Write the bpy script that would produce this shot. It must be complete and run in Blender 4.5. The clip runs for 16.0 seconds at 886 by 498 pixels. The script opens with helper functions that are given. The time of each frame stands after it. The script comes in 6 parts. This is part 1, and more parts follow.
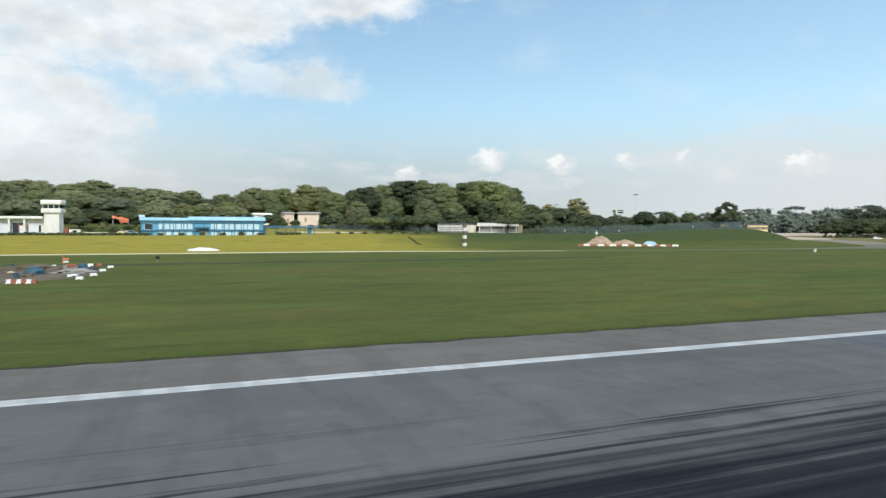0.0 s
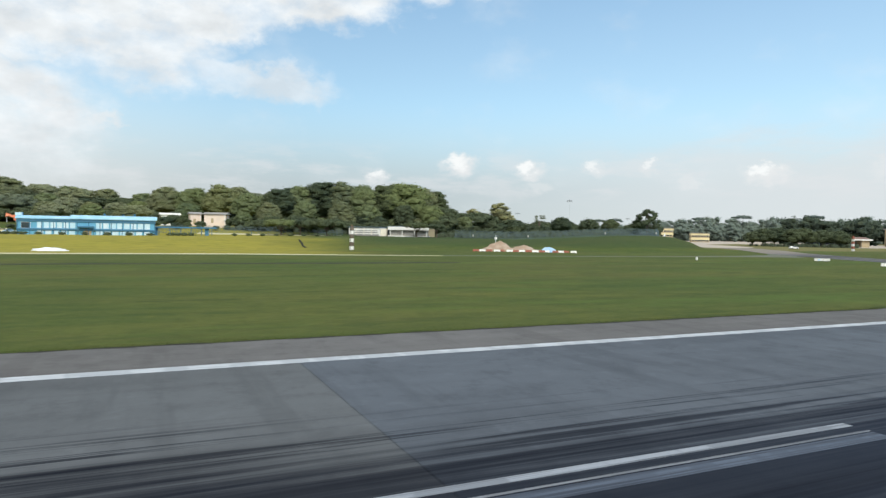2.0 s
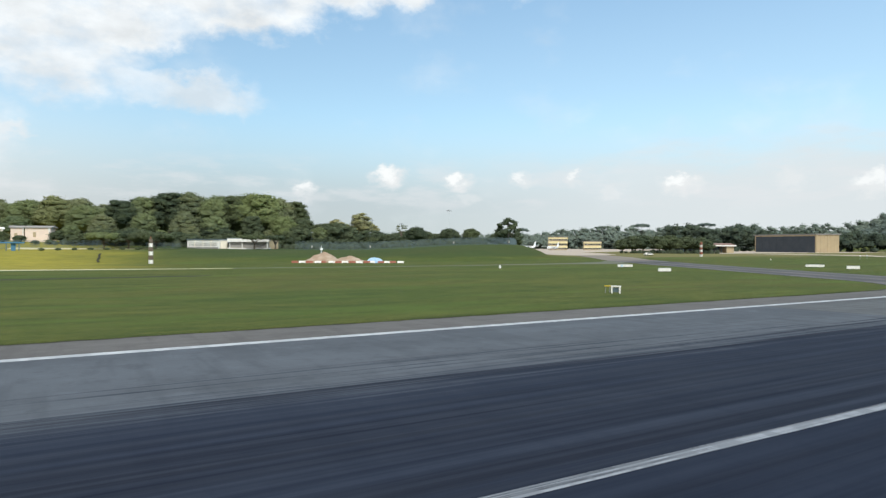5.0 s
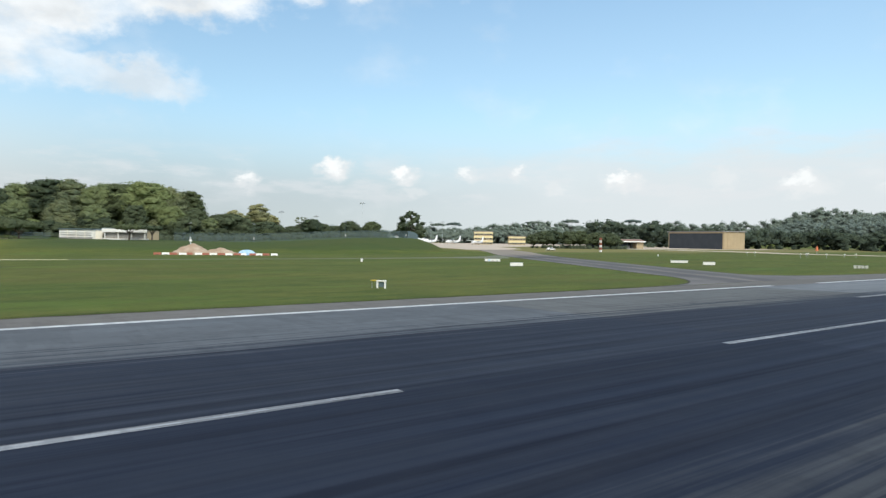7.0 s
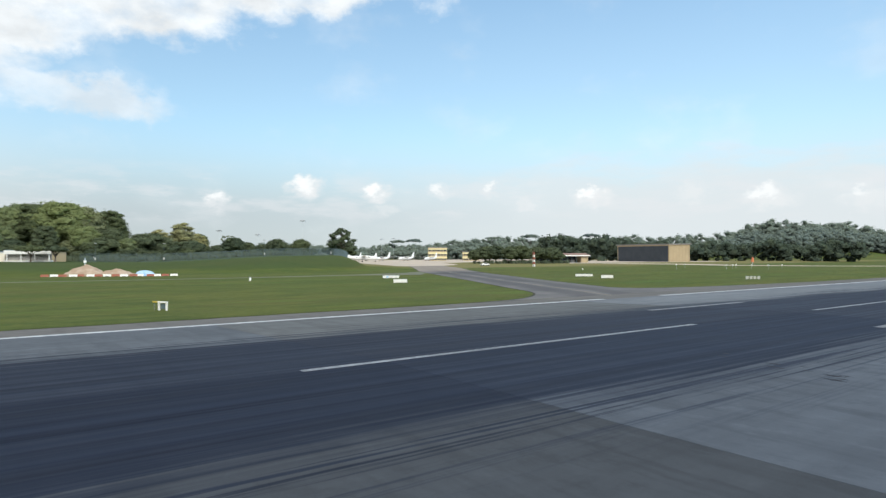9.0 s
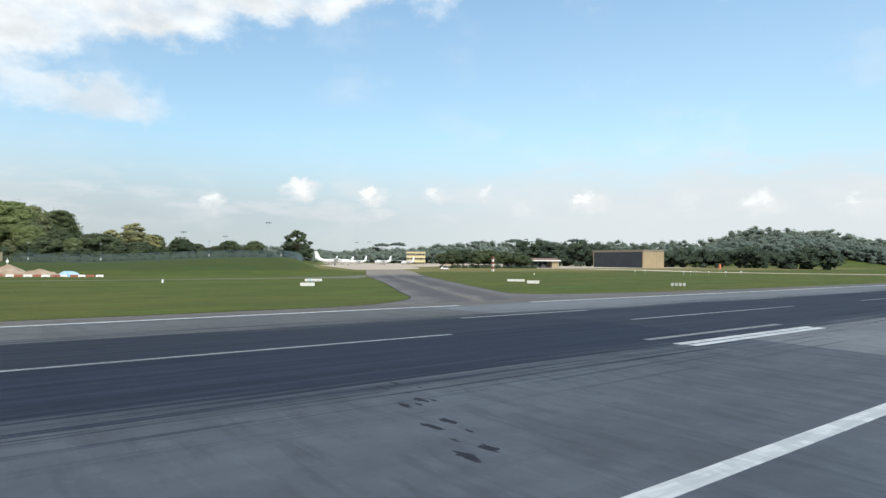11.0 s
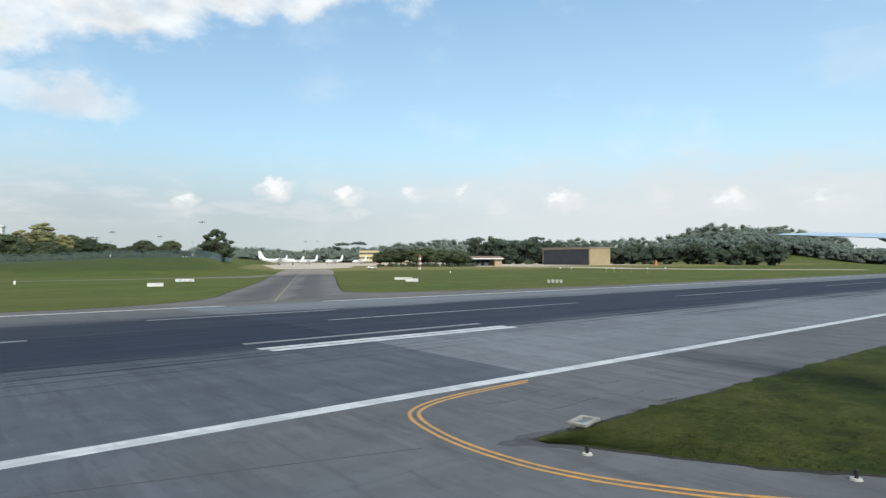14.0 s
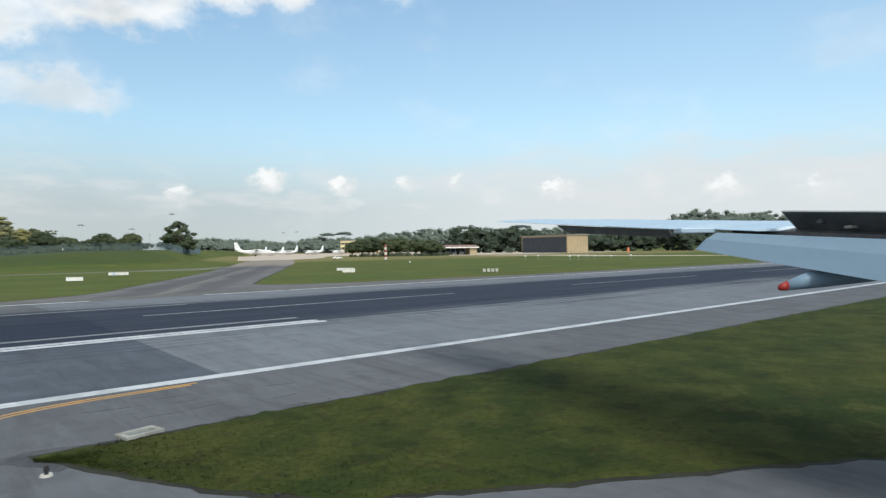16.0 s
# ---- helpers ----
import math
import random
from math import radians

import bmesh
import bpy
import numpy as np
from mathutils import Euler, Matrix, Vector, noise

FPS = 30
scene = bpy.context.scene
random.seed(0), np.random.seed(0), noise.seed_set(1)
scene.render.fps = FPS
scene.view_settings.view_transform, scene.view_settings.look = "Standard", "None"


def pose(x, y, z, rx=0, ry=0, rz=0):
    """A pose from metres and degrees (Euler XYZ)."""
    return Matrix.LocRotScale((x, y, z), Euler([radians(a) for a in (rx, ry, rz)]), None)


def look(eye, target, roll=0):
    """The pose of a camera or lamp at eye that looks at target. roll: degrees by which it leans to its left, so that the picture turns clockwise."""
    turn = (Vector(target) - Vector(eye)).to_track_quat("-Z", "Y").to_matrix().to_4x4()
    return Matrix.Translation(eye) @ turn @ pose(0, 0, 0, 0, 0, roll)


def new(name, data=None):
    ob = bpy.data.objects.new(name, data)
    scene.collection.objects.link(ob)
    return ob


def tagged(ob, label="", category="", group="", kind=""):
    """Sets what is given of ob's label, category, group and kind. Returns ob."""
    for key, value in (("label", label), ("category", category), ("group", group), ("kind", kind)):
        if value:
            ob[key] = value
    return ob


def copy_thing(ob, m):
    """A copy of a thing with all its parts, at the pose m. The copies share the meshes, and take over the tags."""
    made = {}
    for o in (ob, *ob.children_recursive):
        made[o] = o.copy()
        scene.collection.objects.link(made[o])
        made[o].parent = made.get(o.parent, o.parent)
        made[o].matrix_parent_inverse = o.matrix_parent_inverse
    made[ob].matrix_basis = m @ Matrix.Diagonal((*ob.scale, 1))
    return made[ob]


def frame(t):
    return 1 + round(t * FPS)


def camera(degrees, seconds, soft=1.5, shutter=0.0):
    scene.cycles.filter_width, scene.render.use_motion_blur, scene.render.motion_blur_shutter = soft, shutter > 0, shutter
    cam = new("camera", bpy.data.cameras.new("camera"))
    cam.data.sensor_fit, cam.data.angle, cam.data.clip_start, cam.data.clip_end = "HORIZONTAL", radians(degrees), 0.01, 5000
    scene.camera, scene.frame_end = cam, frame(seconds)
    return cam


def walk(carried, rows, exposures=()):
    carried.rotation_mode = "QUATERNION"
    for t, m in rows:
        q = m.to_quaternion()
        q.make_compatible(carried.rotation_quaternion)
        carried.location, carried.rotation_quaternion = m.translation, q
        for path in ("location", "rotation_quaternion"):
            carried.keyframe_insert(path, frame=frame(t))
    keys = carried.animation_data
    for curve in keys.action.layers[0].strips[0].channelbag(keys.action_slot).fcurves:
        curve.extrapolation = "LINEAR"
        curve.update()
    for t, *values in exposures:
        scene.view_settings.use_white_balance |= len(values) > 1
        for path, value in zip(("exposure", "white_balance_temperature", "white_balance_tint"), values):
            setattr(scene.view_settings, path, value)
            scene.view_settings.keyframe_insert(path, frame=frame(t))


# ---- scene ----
cam = camera(69.1, 16.0, soft=1.35, shutter=0.2)
PATH = [
    (0, (-0.81, -3.472, 5.032), (-0.078, -1.612, 4.968), 0.2),
    (0.5, (5.345, -4.178, 5.032), (6.105, -2.329, 4.973), 0.3),
    (1, (11.422, -4.946, 5.023), (12.221, -3.112, 5.007), 0.4),
    (1.5, (17.308, -5.794, 4.975), (18.125, -3.97, 4.927), 1.4),
    (2, (22.998, -6.754, 4.965), (23.818, -4.931, 4.916), 1.0),
    (2.5, (28.56, -7.859, 4.975), (29.423, -6.055, 4.966), 0.8),
    (3, (34.074, -9.225, 4.982), (34.981, -7.442, 4.974), 0.5),
    (3.5, (39.441, -10.777, 4.973), (40.368, -9.005, 4.98), 0.3),
    (4, (44.592, -12.398, 4.991), (45.547, -10.641, 4.984), 0.2),
    (6.5, (69.062, -21.075, 4.893), (70.174, -19.413, 4.88), 0.7),
    (7, (73.841, -23.042, 4.902), (74.995, -21.409, 4.873), 0.8),
    (7.5, (78.232, -24.736, 4.846), (79.412, -23.122, 4.824), 0.5),
    (8, (82.666, -26.757, 4.835), (83.849, -25.144, 4.831), 0.8),
    (8.5, (86.861, -28.808, 4.884), (88.064, -27.21, 4.917), 0.1),
    (9, (91.22, -31.002, 4.926), (92.442, -29.419, 4.949), -0.1),
    (11.5, (111.281, -40.077, 4.825), (112.519, -38.507, 4.864), 0.7),
    (12, (115.233, -41.782, 4.785), (116.482, -40.22, 4.791), 1.2),
    (12.5, (118.654, -43.304, 4.728), (119.917, -41.753, 4.745), 0.8),
    (13, (121.953, -45.252, 4.631), (123.23, -43.713, 4.653), 0.6),
    (13.5, (125.049, -47.006, 4.651), (126.33, -45.471, 4.703), -0.2),
    (14, (128.238, -48.783, 4.647), (129.527, -47.254, 4.68), 0.0),
    (14.5, (131.114, -50.425, 4.649), (132.404, -48.897, 4.671), -0.0),
    (15, (134.038, -52.229, 4.684), (135.329, -50.701, 4.697), -0.3),
    (15.5, (136.641, -53.944, 4.72), (137.929, -52.414, 4.724), -0.5),
    (16, (139.338, -55.523, 4.681), (140.64, -54.005, 4.68), -0.7),
]
walk(cam, [(r[0], look(r[1], r[2], r[3])) for r in PATH], [(0, 0.32, 6100, 7.0), (3, 0.35, 6100, 7.0), (6.5, 0.40, 6090, 7.0), (9, 0.43, 6080, 7.0), (13, 0.38, 6080, 7.0), (16, 0.34, 6120, 7.0)])

# ---------------------------------------------------------------- light
SUN_AZ, SUN_EL = 186.0, 42.0          # degrees clockwise from +y, and above the horizon
world = bpy.data.worlds.new("sky")
scene.world = world
world.use_nodes = True
wt = world.node_tree
wt.nodes.clear()


def nd(tree, kind, **sets):
    n = tree.nodes.new(kind)
    for k, v in sets.items():
        if k == "operation":
            n.operation = v
        elif k == "blend_type":
            n.blend_type = v
        elif k == "data_type":
            n.data_type = v
    return n


def mth(tree, op, a, b=None, c=None, clamp=False):
    n = nd(tree, "ShaderNodeMath", operation=op)
    n.use_clamp = clamp
    for i, v in enumerate((a, b, c)):
        if v is None:
            continue
        if isinstance(v, (int, float)):
            n.inputs[i].default_value = v
        else:
            tree.links.new(v, n.inputs[i])
    return n.outputs[0]


def sstep(tree, v, lo, hi):
    n = nd(tree, "ShaderNodeMapRange")
    n.interpolation_type = "SMOOTHSTEP"
    tree.links.new(v, n.inputs["Value"])
    n.inputs["From Min"].default_value, n.inputs["From Max"].default_value = lo, hi
    return n.outputs[0]


def ramp01(tree, v, lo, hi, a=0.0, b=1.0):
    n = nd(tree, "ShaderNodeMapRange")
    tree.links.new(v, n.inputs["Value"])
    n.inputs["From Min"].default_value, n.inputs["From Max"].default_value = lo, hi
    n.inputs["To Min"].default_value, n.inputs["To Max"].default_value = a, b
    return n.outputs[0]


def fbm(tree, vec, scale, detail=5.0, rough=0.55, off=(0, 0, 0), stretch=(1, 1, 1)):
    mp = nd(tree, "ShaderNodeMapping")
    mp.inputs["Location"].default_value = off
    mp.inputs["Scale"].default_value = stretch
    tree.links.new(vec, mp.inputs["Vector"])
    n = nd(tree, "ShaderNodeTexNoise")
    n.inputs["Scale"].default_value, n.inputs["Detail"].default_value = scale, detail
    n.inputs["Roughness"].default_value = rough
    tree.links.new(mp.outputs[0], n.inputs["Vector"])
    return n.outputs[0]


def mixc(tree, f, a, b, blend="MIX"):
    n = nd(tree, "ShaderNodeMix", data_type="RGBA")
    n.blend_type = blend
    for sock, v in ((n.inputs[0], f), (n.inputs[6], a), (n.inputs[7], b)):
        if isinstance(v, (int, float)):
            sock.default_value = v
        elif isinstance(v, tuple):
            sock.default_value = (*v[:3], 1.0)
        else:
            tree.links.new(v, sock)
    return n.outputs[2]


sky = nd(wt, "ShaderNodeTexSky")
sky.sky_type = "NISHITA"
sky.sun_disc = False
sky.sun_elevation, sky.sun_rotation = radians(SUN_EL), radians(SUN_AZ)
sky.air_density, sky.dust_density, sky.ozone_density = 1.0, 0.3, 1.0
tc = nd(wt, "ShaderNodeTexCoord")
sep = nd(wt, "ShaderNodeSeparateXYZ")
wt.links.new(tc.outputs["Generated"], sep.inputs[0])
az = mth(wt, "MULTIPLY", mth(wt, "ARCTAN2", sep.outputs[0], sep.outputs[1]), 57.29578)
el = mth(wt, "MULTIPLY", mth(wt, "ARCSINE", sep.outputs[2]), 57.29578)
ang = nd(wt, "ShaderNodeCombineXYZ")
wt.links.new(az, ang.inputs[0])
wt.links.new(el, ang.inputs[1])
ang = ang.outputs[0]
def vec_op(op, a, b=None):
    n = nd(wt, "ShaderNodeVectorMath", operation=op)
    for k, v in enumerate((a, b)):
        if isinstance(v, tuple):
            n.inputs[k].default_value = v
        elif v is not None:
            wt.links.new(v, n.inputs[k])
    return n.outputs["Value" if op == "LENGTH" else "Vector"]


def drifted(scale, detail, off, wide_a, wide_e):
    """The sky's angles, pushed about by noise so that outlines billow."""
    na = mth(wt, "MULTIPLY", mth(wt, "SUBTRACT", fbm(wt, ang, scale, detail, 0.58, off, (1.0, 1.4, 1)), 0.5), wide_a)
    ne = mth(wt, "MULTIPLY", mth(wt, "SUBTRACT", fbm(wt, ang, scale, detail, 0.58, (off[1], off[0] + 9.0, 0), (1.0, 1.4, 1)), 0.5), wide_e)
    c = nd(wt, "ShaderNodeCombineXYZ")
    wt.links.new(na, c.inputs[0])
    wt.links.new(ne, c.inputs[1])
    return vec_op("ADD", ang, c.outputs[0])


def cloud_field(coords, heaps, inner, outer):
    """The union of heaps (azimuth, elevation, half width, half height, density)."""
    total = None
    for a0, e0, ra, re, k in heaps:
        d = vec_op("LENGTH", vec_op("MULTIPLY", vec_op("SUBTRACT", coords, (a0, e0, 0)), (1 / ra, 1 / re, 0)))
        v = mth(wt, "MULTIPLY", sstep(wt, d, outer, inner), k)
        total = v if total is None else mth(wt, "MAXIMUM", total, v)
    return total


wide_c = drifted(0.16, 8.0, (3.1, 7.4, 0), 13.0, 7.5)
fine_c = drifted(0.55, 6.0, (11.0, 2.0, 0), 4.0, 3.0)
sp = nd(wt, "ShaderNodeSeparateXYZ")
wt.links.new(wide_c, sp.inputs[0])
# the heaped bank high in the north, its lower lobe and the tall heap in the north-west
bank = sstep(wt, mth(wt, "SUBTRACT", sp.outputs[1], mth(wt, "MULTIPLY", sp.outputs[0], 0.225)), 13.25, 15.3)
lobes = cloud_field(wide_c, ((7.5, 12.8, 6.4, 1.6, 0.70), (-1.0, 14.5, 7.0, 3.4, 0.95), (-11.5, 8.5, 8.5, 5.6, 1.0), (-22.0, 13.0, 9.0, 6.0, 1.0)), 0.45, 1.25)
# small cumulus in a row above the horizon haze
puffs = cloud_field(fine_c, ((18.3, 4.8, 1.2, 1.0, 0.75), (25.6, 6.0, 2.1, 1.3, 1.0), (31.8, 5.5, 1.7, 1.0, 0.8), (32.4, 4.2, 1.5, 0.7, 0.45), (37.4, 5.7, 1.4, 1.0, 0.6),
                             (42.0, 5.8, 0.9, 1.1, 0.5), (45.5, 4.6, 1.6, 0.7, 0.5), (50.8, 5.2, 2.2, 1.0, 1.0), (58.8, 5.3, 1.4, 1.2, 0.6), (64.5, 4.6, 2.8, 1.1, 0.8), (71.0, 4.4, 2.2, 1.1, 0.6), (-3.4, 8.3, 1.5, 0.8, 0.7)), 0.22, 1.08)
heads = cloud_field(fine_c, ((18.2, 5.1, 0.7, 0.55, 0.8), (25.3, 6.4, 1.3, 0.9, 1.0), (31.6, 5.8, 1.0, 0.6, 1.0), (37.2, 6.0, 0.8, 0.6, 0.7), (42.0, 6.2, 0.5, 0.7, 0.6), (50.5, 5.5, 1.4, 0.6, 1.0), (64.0, 5.0, 1.7, 0.6, 0.8), (70.5, 4.8, 1.2, 0.6, 0.6)), 0.15, 1.0)
smear = fbm(wt, ang, 0.34, 6.0, 0.62, (4.0, 9.0, 0), (0.42, 1.7, 1))
smears = mth(wt, "MULTIPLY", mth(wt, "MULTIPLY", sstep(wt, smear, 0.46, 0.66), 0.45), mth(wt, "MULTIPLY", sstep(wt, el, 2.0, 4.2), sstep(wt, el, 8.4, 5.6)))
big = fbm(wt, ang, 0.11, 7.0, 0.56, (3.1, 7.4, 0), (1.0, 1.5, 1))
wisps = mth(wt, "MULTIPLY", sstep(wt, big, 0.50, 0.74), 0.22)
thin = ramp01(wt, fbm(wt, ang, 0.19, 7.0, 0.6, (8.0, 3.0, 0), (1.0, 1.5, 1)), 0.36, 0.54, 0.66, 1.0)
cloud = mth(wt, "MULTIPLY", mth(wt, "MAXIMUM", bank, lobes), thin)
cloud = mth(wt, "MAXIMUM", cloud, wisps, clamp=True)
haze = mth(wt, "ADD", mth(wt, "MULTIPLY", sstep(wt, el, 12.0, 3.0), 0.50), mth(wt, "MULTIPLY", sstep(wt, el, 38.0, 6.0), 0.44))
shade = ramp01(wt, fbm(wt, ang, 0.17, 5.0, 0.55, (5.0, 1.0, 0), (1, 1.7, 1)), 0.34, 0.60, 0.84, 1.05)
CLOUD = (4.85, 4.80, 4.70)
shade_rgb = nd(wt, "ShaderNodeCombineXYZ")
for i in range(3):
    wt.links.new(shade, shade_rgb.inputs[i])
cl_col = mixc(wt, 1.0, CLOUD, shade_rgb.outputs[0], "MULTIPLY")
blue = mixc(wt, 1.0, sky.outputs[0], (0.795, 0.962, 0.915), "MULTIPLY")
east = ramp01(wt, az, 5.0, 65.0, 0.88, 1.22)
east_rgb = nd(wt, "ShaderNodeCombineXYZ")
for i in range(3):
    wt.links.new(east, east_rgb.inputs[i])
blue = mixc(wt, 1.0, blue, east_rgb.outputs[0], "MULTIPLY")
haze_col = mixc(wt, sstep(wt, az, 8.0, 62.0), (2.70, 2.80, 2.86), (3.50, 3.62, 3.66))
haze_col = mixc(wt, sstep(wt, az, 14.0, -6.0), haze_col, (3.42, 3.34, 3.28))
col = mixc(wt, haze, blue, haze_col)
small = fbm(wt, ang, 0.30, 6.0, 0.6, (11.0, 2.0, 0), (0.5, 1.9, 1))
low_c = mth(wt, "MULTIPLY", sstep(wt, az, 24.0, 56.0), sstep(wt, mth(wt, "ADD", el, mth(wt, "MULTIPLY", mth(wt, "SUBTRACT", small, 0.5), 8.0)), 9.0, 5.5))
col = mixc(wt, mth(wt, "MULTIPLY", low_c, 0.75), col, (4.05, 4.06, 3.98))
col = mixc(wt, mth(wt, "MULTIPLY", puffs, 0.95, clamp=True), col, (4.50, 4.38, 4.22))
col = mixc(wt, smears, col, (4.30, 4.16, 4.06))
col = mixc(wt, heads, col, (5.25, 5.10, 4.86))
col = mixc(wt, cloud, col, cl_col)
bg = nd(wt, "ShaderNodeBackground")
bg.inputs["Strength"].default_value = 0.15
wt.links.new(col, bg.inputs[0])
wo = nd(wt, "ShaderNodeOutputWorld")
wt.links.new(bg.outputs[0], wo.inputs[0])

sun = new("sun", bpy.data.lights.new("sun", "SUN"))
sun.data.energy, sun.data.angle, sun.data.color = 2.4, radians(20.0), (1.0, 0.92, 0.78)
sun.matrix_world = look((0, 0, 300), (-math.sin(radians(SUN_AZ)) * 300, -math.cos(radians(SUN_AZ)) * 300, 300 - 300 * math.tan(radians(SUN_EL))))

# ---------------------------------------------------------------- materials


def begin(name, rough=0.8, metal=0.0, spec=0.3):
    m = bpy.data.materials.new(name)
    m.use_nodes = True
    t = m.node_tree
    b = t.nodes["Principled BSDF"]
    b.inputs["Roughness"].default_value = rough
    b.inputs["Metallic"].default_value = metal
    b.inputs["Specular IOR Level"].default_value = spec
    return m, t, b


def bump(t, b, h, dist, strength=0.6):
    n = nd(t, "ShaderNodeBump")
    n.inputs["Distance"].default_value, n.inputs["Strength"].default_value = dist, strength
    t.links.new(h, n.inputs["Height"])
    t.links.new(n.outputs[0], b.inputs["Normal"])


def surface(name, base, other=None, big_s=0.3, fine_s=8.0, amount=0.5, rough=0.8, metal=0.0, spec=0.3, rel=0.004):
    """A painted, cast or natural surface: stains at one scale, grain at another."""
    m, t, b = begin(name, rough, metal, spec)
    c = nd(t, "ShaderNodeTexCoord").outputs["Object"]
    other = other or tuple(v * 0.72 for v in base)
    a = sstep(t, fbm(t, c, big_s, 4, 0.6), 0.36, 0.68)
    g = fbm(t, c, fine_s, 3, 0.6, (4, 9, 2))
    col = mixc(t, mth(t, "MULTIPLY", a, amount), base, other)
    col = mixc(t, mth(t, "MULTIPLY", sstep(t, g, 0.45, 0.75), 0.35 * amount), col, tuple(v * 0.6 for v in base))
    t.links.new(col, b.inputs["Base Color"])
    t.links.new(ramp01(t, g, 0.2, 0.8, max(rough - 0.1, 0.05), min(rough + 0.1, 1.0)), b.inputs["Roughness"])
    if rel:
        bump(t, b, g, rel)
    return m


def asphalt(name, tone, rubber, tint=(0.97, 1.0, 1.04), paled=False):
    """Runway asphalt, mottled and stained; rubber lies in streaks along the touchdown strip."""
    m, t, b = begin(name, 0.93, 0.0, 0.06)
    c = nd(t, "ShaderNodeTexCoord").outputs["Object"]
    s = nd(t, "ShaderNodeSeparateXYZ")
    t.links.new(c, s.inputs[0])

    def shade_of(k):
        return tuple(v * tone * k * u for v, u in zip(tint, (0.96, 1.0, 1.04)))

    stain = fbm(t, c, 0.11, 6, 0.62, (2, 3, 0), (0.6, 1.4, 1))
    blotch = fbm(t, c, 0.75, 6, 0.70, (4, 6, 0), (1.0, 0.8, 1))
    lanes = fbm(t, c, 0.9, 3, 0.55, (1, 4, 0), (0.012, 1, 1))
    streak = fbm(t, c, 2.6, 5, 0.65, (7, 1, 0), (0.018, 1, 1))
    drift = fbm(t, c, 0.045, 3, 0.5, (3, 8, 0))
    grain = fbm(t, c, 26, 2, 0.6)
    roller = fbm(t, c, 0.62, 4, 0.6, (5, 2, 0), (1.0, 0.10, 1))
    col = mixc(t, sstep(t, stain, 0.36, 0.68), shade_of(1.04), shade_of(0.86))
    col = mixc(t, mth(t, "MULTIPLY", sstep(t, blotch, 0.50, 0.66), 0.42), col, shade_of(0.62))
    col = mixc(t, mth(t, "MULTIPLY", sstep(t, blotch, 0.46, 0.32), 0.40), col, shade_of(1.28))
    col = mixc(t, mth(t, "MULTIPLY", sstep(t, lanes, 0.42, 0.7), 0.30), col, shade_of(0.66))
    col = mixc(t, mth(t, "MULTIPLY", sstep(t, grain, 0.45, 0.8), 0.3), col, shade_of(1.35))
    col = mixc(t, mth(t, "MULTIPLY", sstep(t, roller, 0.50, 0.64), 0.36), col, shade_of(0.66))
    late = mth(t, "MULTIPLY", sstep(t, s.outputs[0], 92.0, 108.0), sstep(t, s.outputs[1], -14.0, -19.0))
    swathe = fbm(t, c, 1.5, 5, 0.66, (9, 5, 0), (1.0, 0.14, 1))
    col = mixc(t, mth(t, "MULTIPLY", sstep(t, swathe, 0.52, 0.66), mth(t, "MULTIPLY", late, 0.44)), col, shade_of(0.60))
    col = mixc(t, mth(t, "MULTIPLY", sstep(t, swathe, 0.44, 0.32), mth(t, "MULTIPLY", late, 0.32)), col, shade_of(1.30))
    if paled:
        # the paving turns paler and browner towards the exit
        pale = sstep(t, mth(t, "ADD", s.outputs[0], mth(t, "MULTIPLY", mth(t, "SUBTRACT", stain, 0.5), 14.0)), 126.0, 141.0)
        col = mixc(t, pale, col, mixc(t, 1.0, col, (1.36, 1.23, 1.08), "MULTIPLY"))
    if rubber:
        off = mth(t, "SUBTRACT", mth(t, "ABSOLUTE", mth(t, "ADD", s.outputs[1], 5.0)), mth(t, "MULTIPLY", mth(t, "SUBTRACT", streak, 0.5), 7.0))
        off = mth(t, "SUBTRACT", off, mth(t, "MULTIPLY", mth(t, "SUBTRACT", lanes, 0.5), 4.5))
        off = mth(t, "SUBTRACT", off, mth(t, "MULTIPLY", mth(t, "SUBTRACT", drift, 0.5), 5.0))
        off = mth(t, "SUBTRACT", off, mth(t, "MULTIPLY", sstep(t, s.outputs[0], 45.0, 0.0), 2.1))
        dens = sstep(t, off, 13.0, 9.4)
        dens = mth(t, "MULTIPLY", dens, ramp01(t, streak, 0.3, 0.7, 0.82, 1.0))
        edge_s = mth(t, "MULTIPLY", sstep(t, off, 16.5, 12.0), mth(t, "MULTIPLY", sstep(t, streak, 0.50, 0.62), 0.82))
        dens = mth(t, "MAXIMUM", dens, edge_s, clamp=True)
        rub = mixc(t, sstep(t, mth(t, "ADD", mth(t, "MULTIPLY", lanes, 0.6), mth(t, "MULTIPLY", streak, 0.4)), 0.38, 0.64), (0.0138, 0.0212, 0.0420), (0.0076, 0.0112, 0.0232))
        rub = mixc(t, mth(t, "MULTIPLY", sstep(t, stain, 0.5, 0.75), 0.4), rub, (0.023, 0.029, 0.043))
        rub = mixc(t, mth(t, "MULTIPLY", sstep(t, s.outputs[0], 85.0, 135.0), 0.38), rub, (0.0235, 0.0330, 0.0560))
        rub = mixc(t, mth(t, "MULTIPLY", sstep(t, s.outputs[0], 58.0, 28.0), 0.75), rub, (0.0035, 0.0046, 0.0085))
        col = mixc(t, mth(t, "MULTIPLY", dens, 0.95), col, rub)
    t.links.new(col, b.inputs["Base Color"])
    bump(t, b, grain, 0.004, 0.5)
    return m


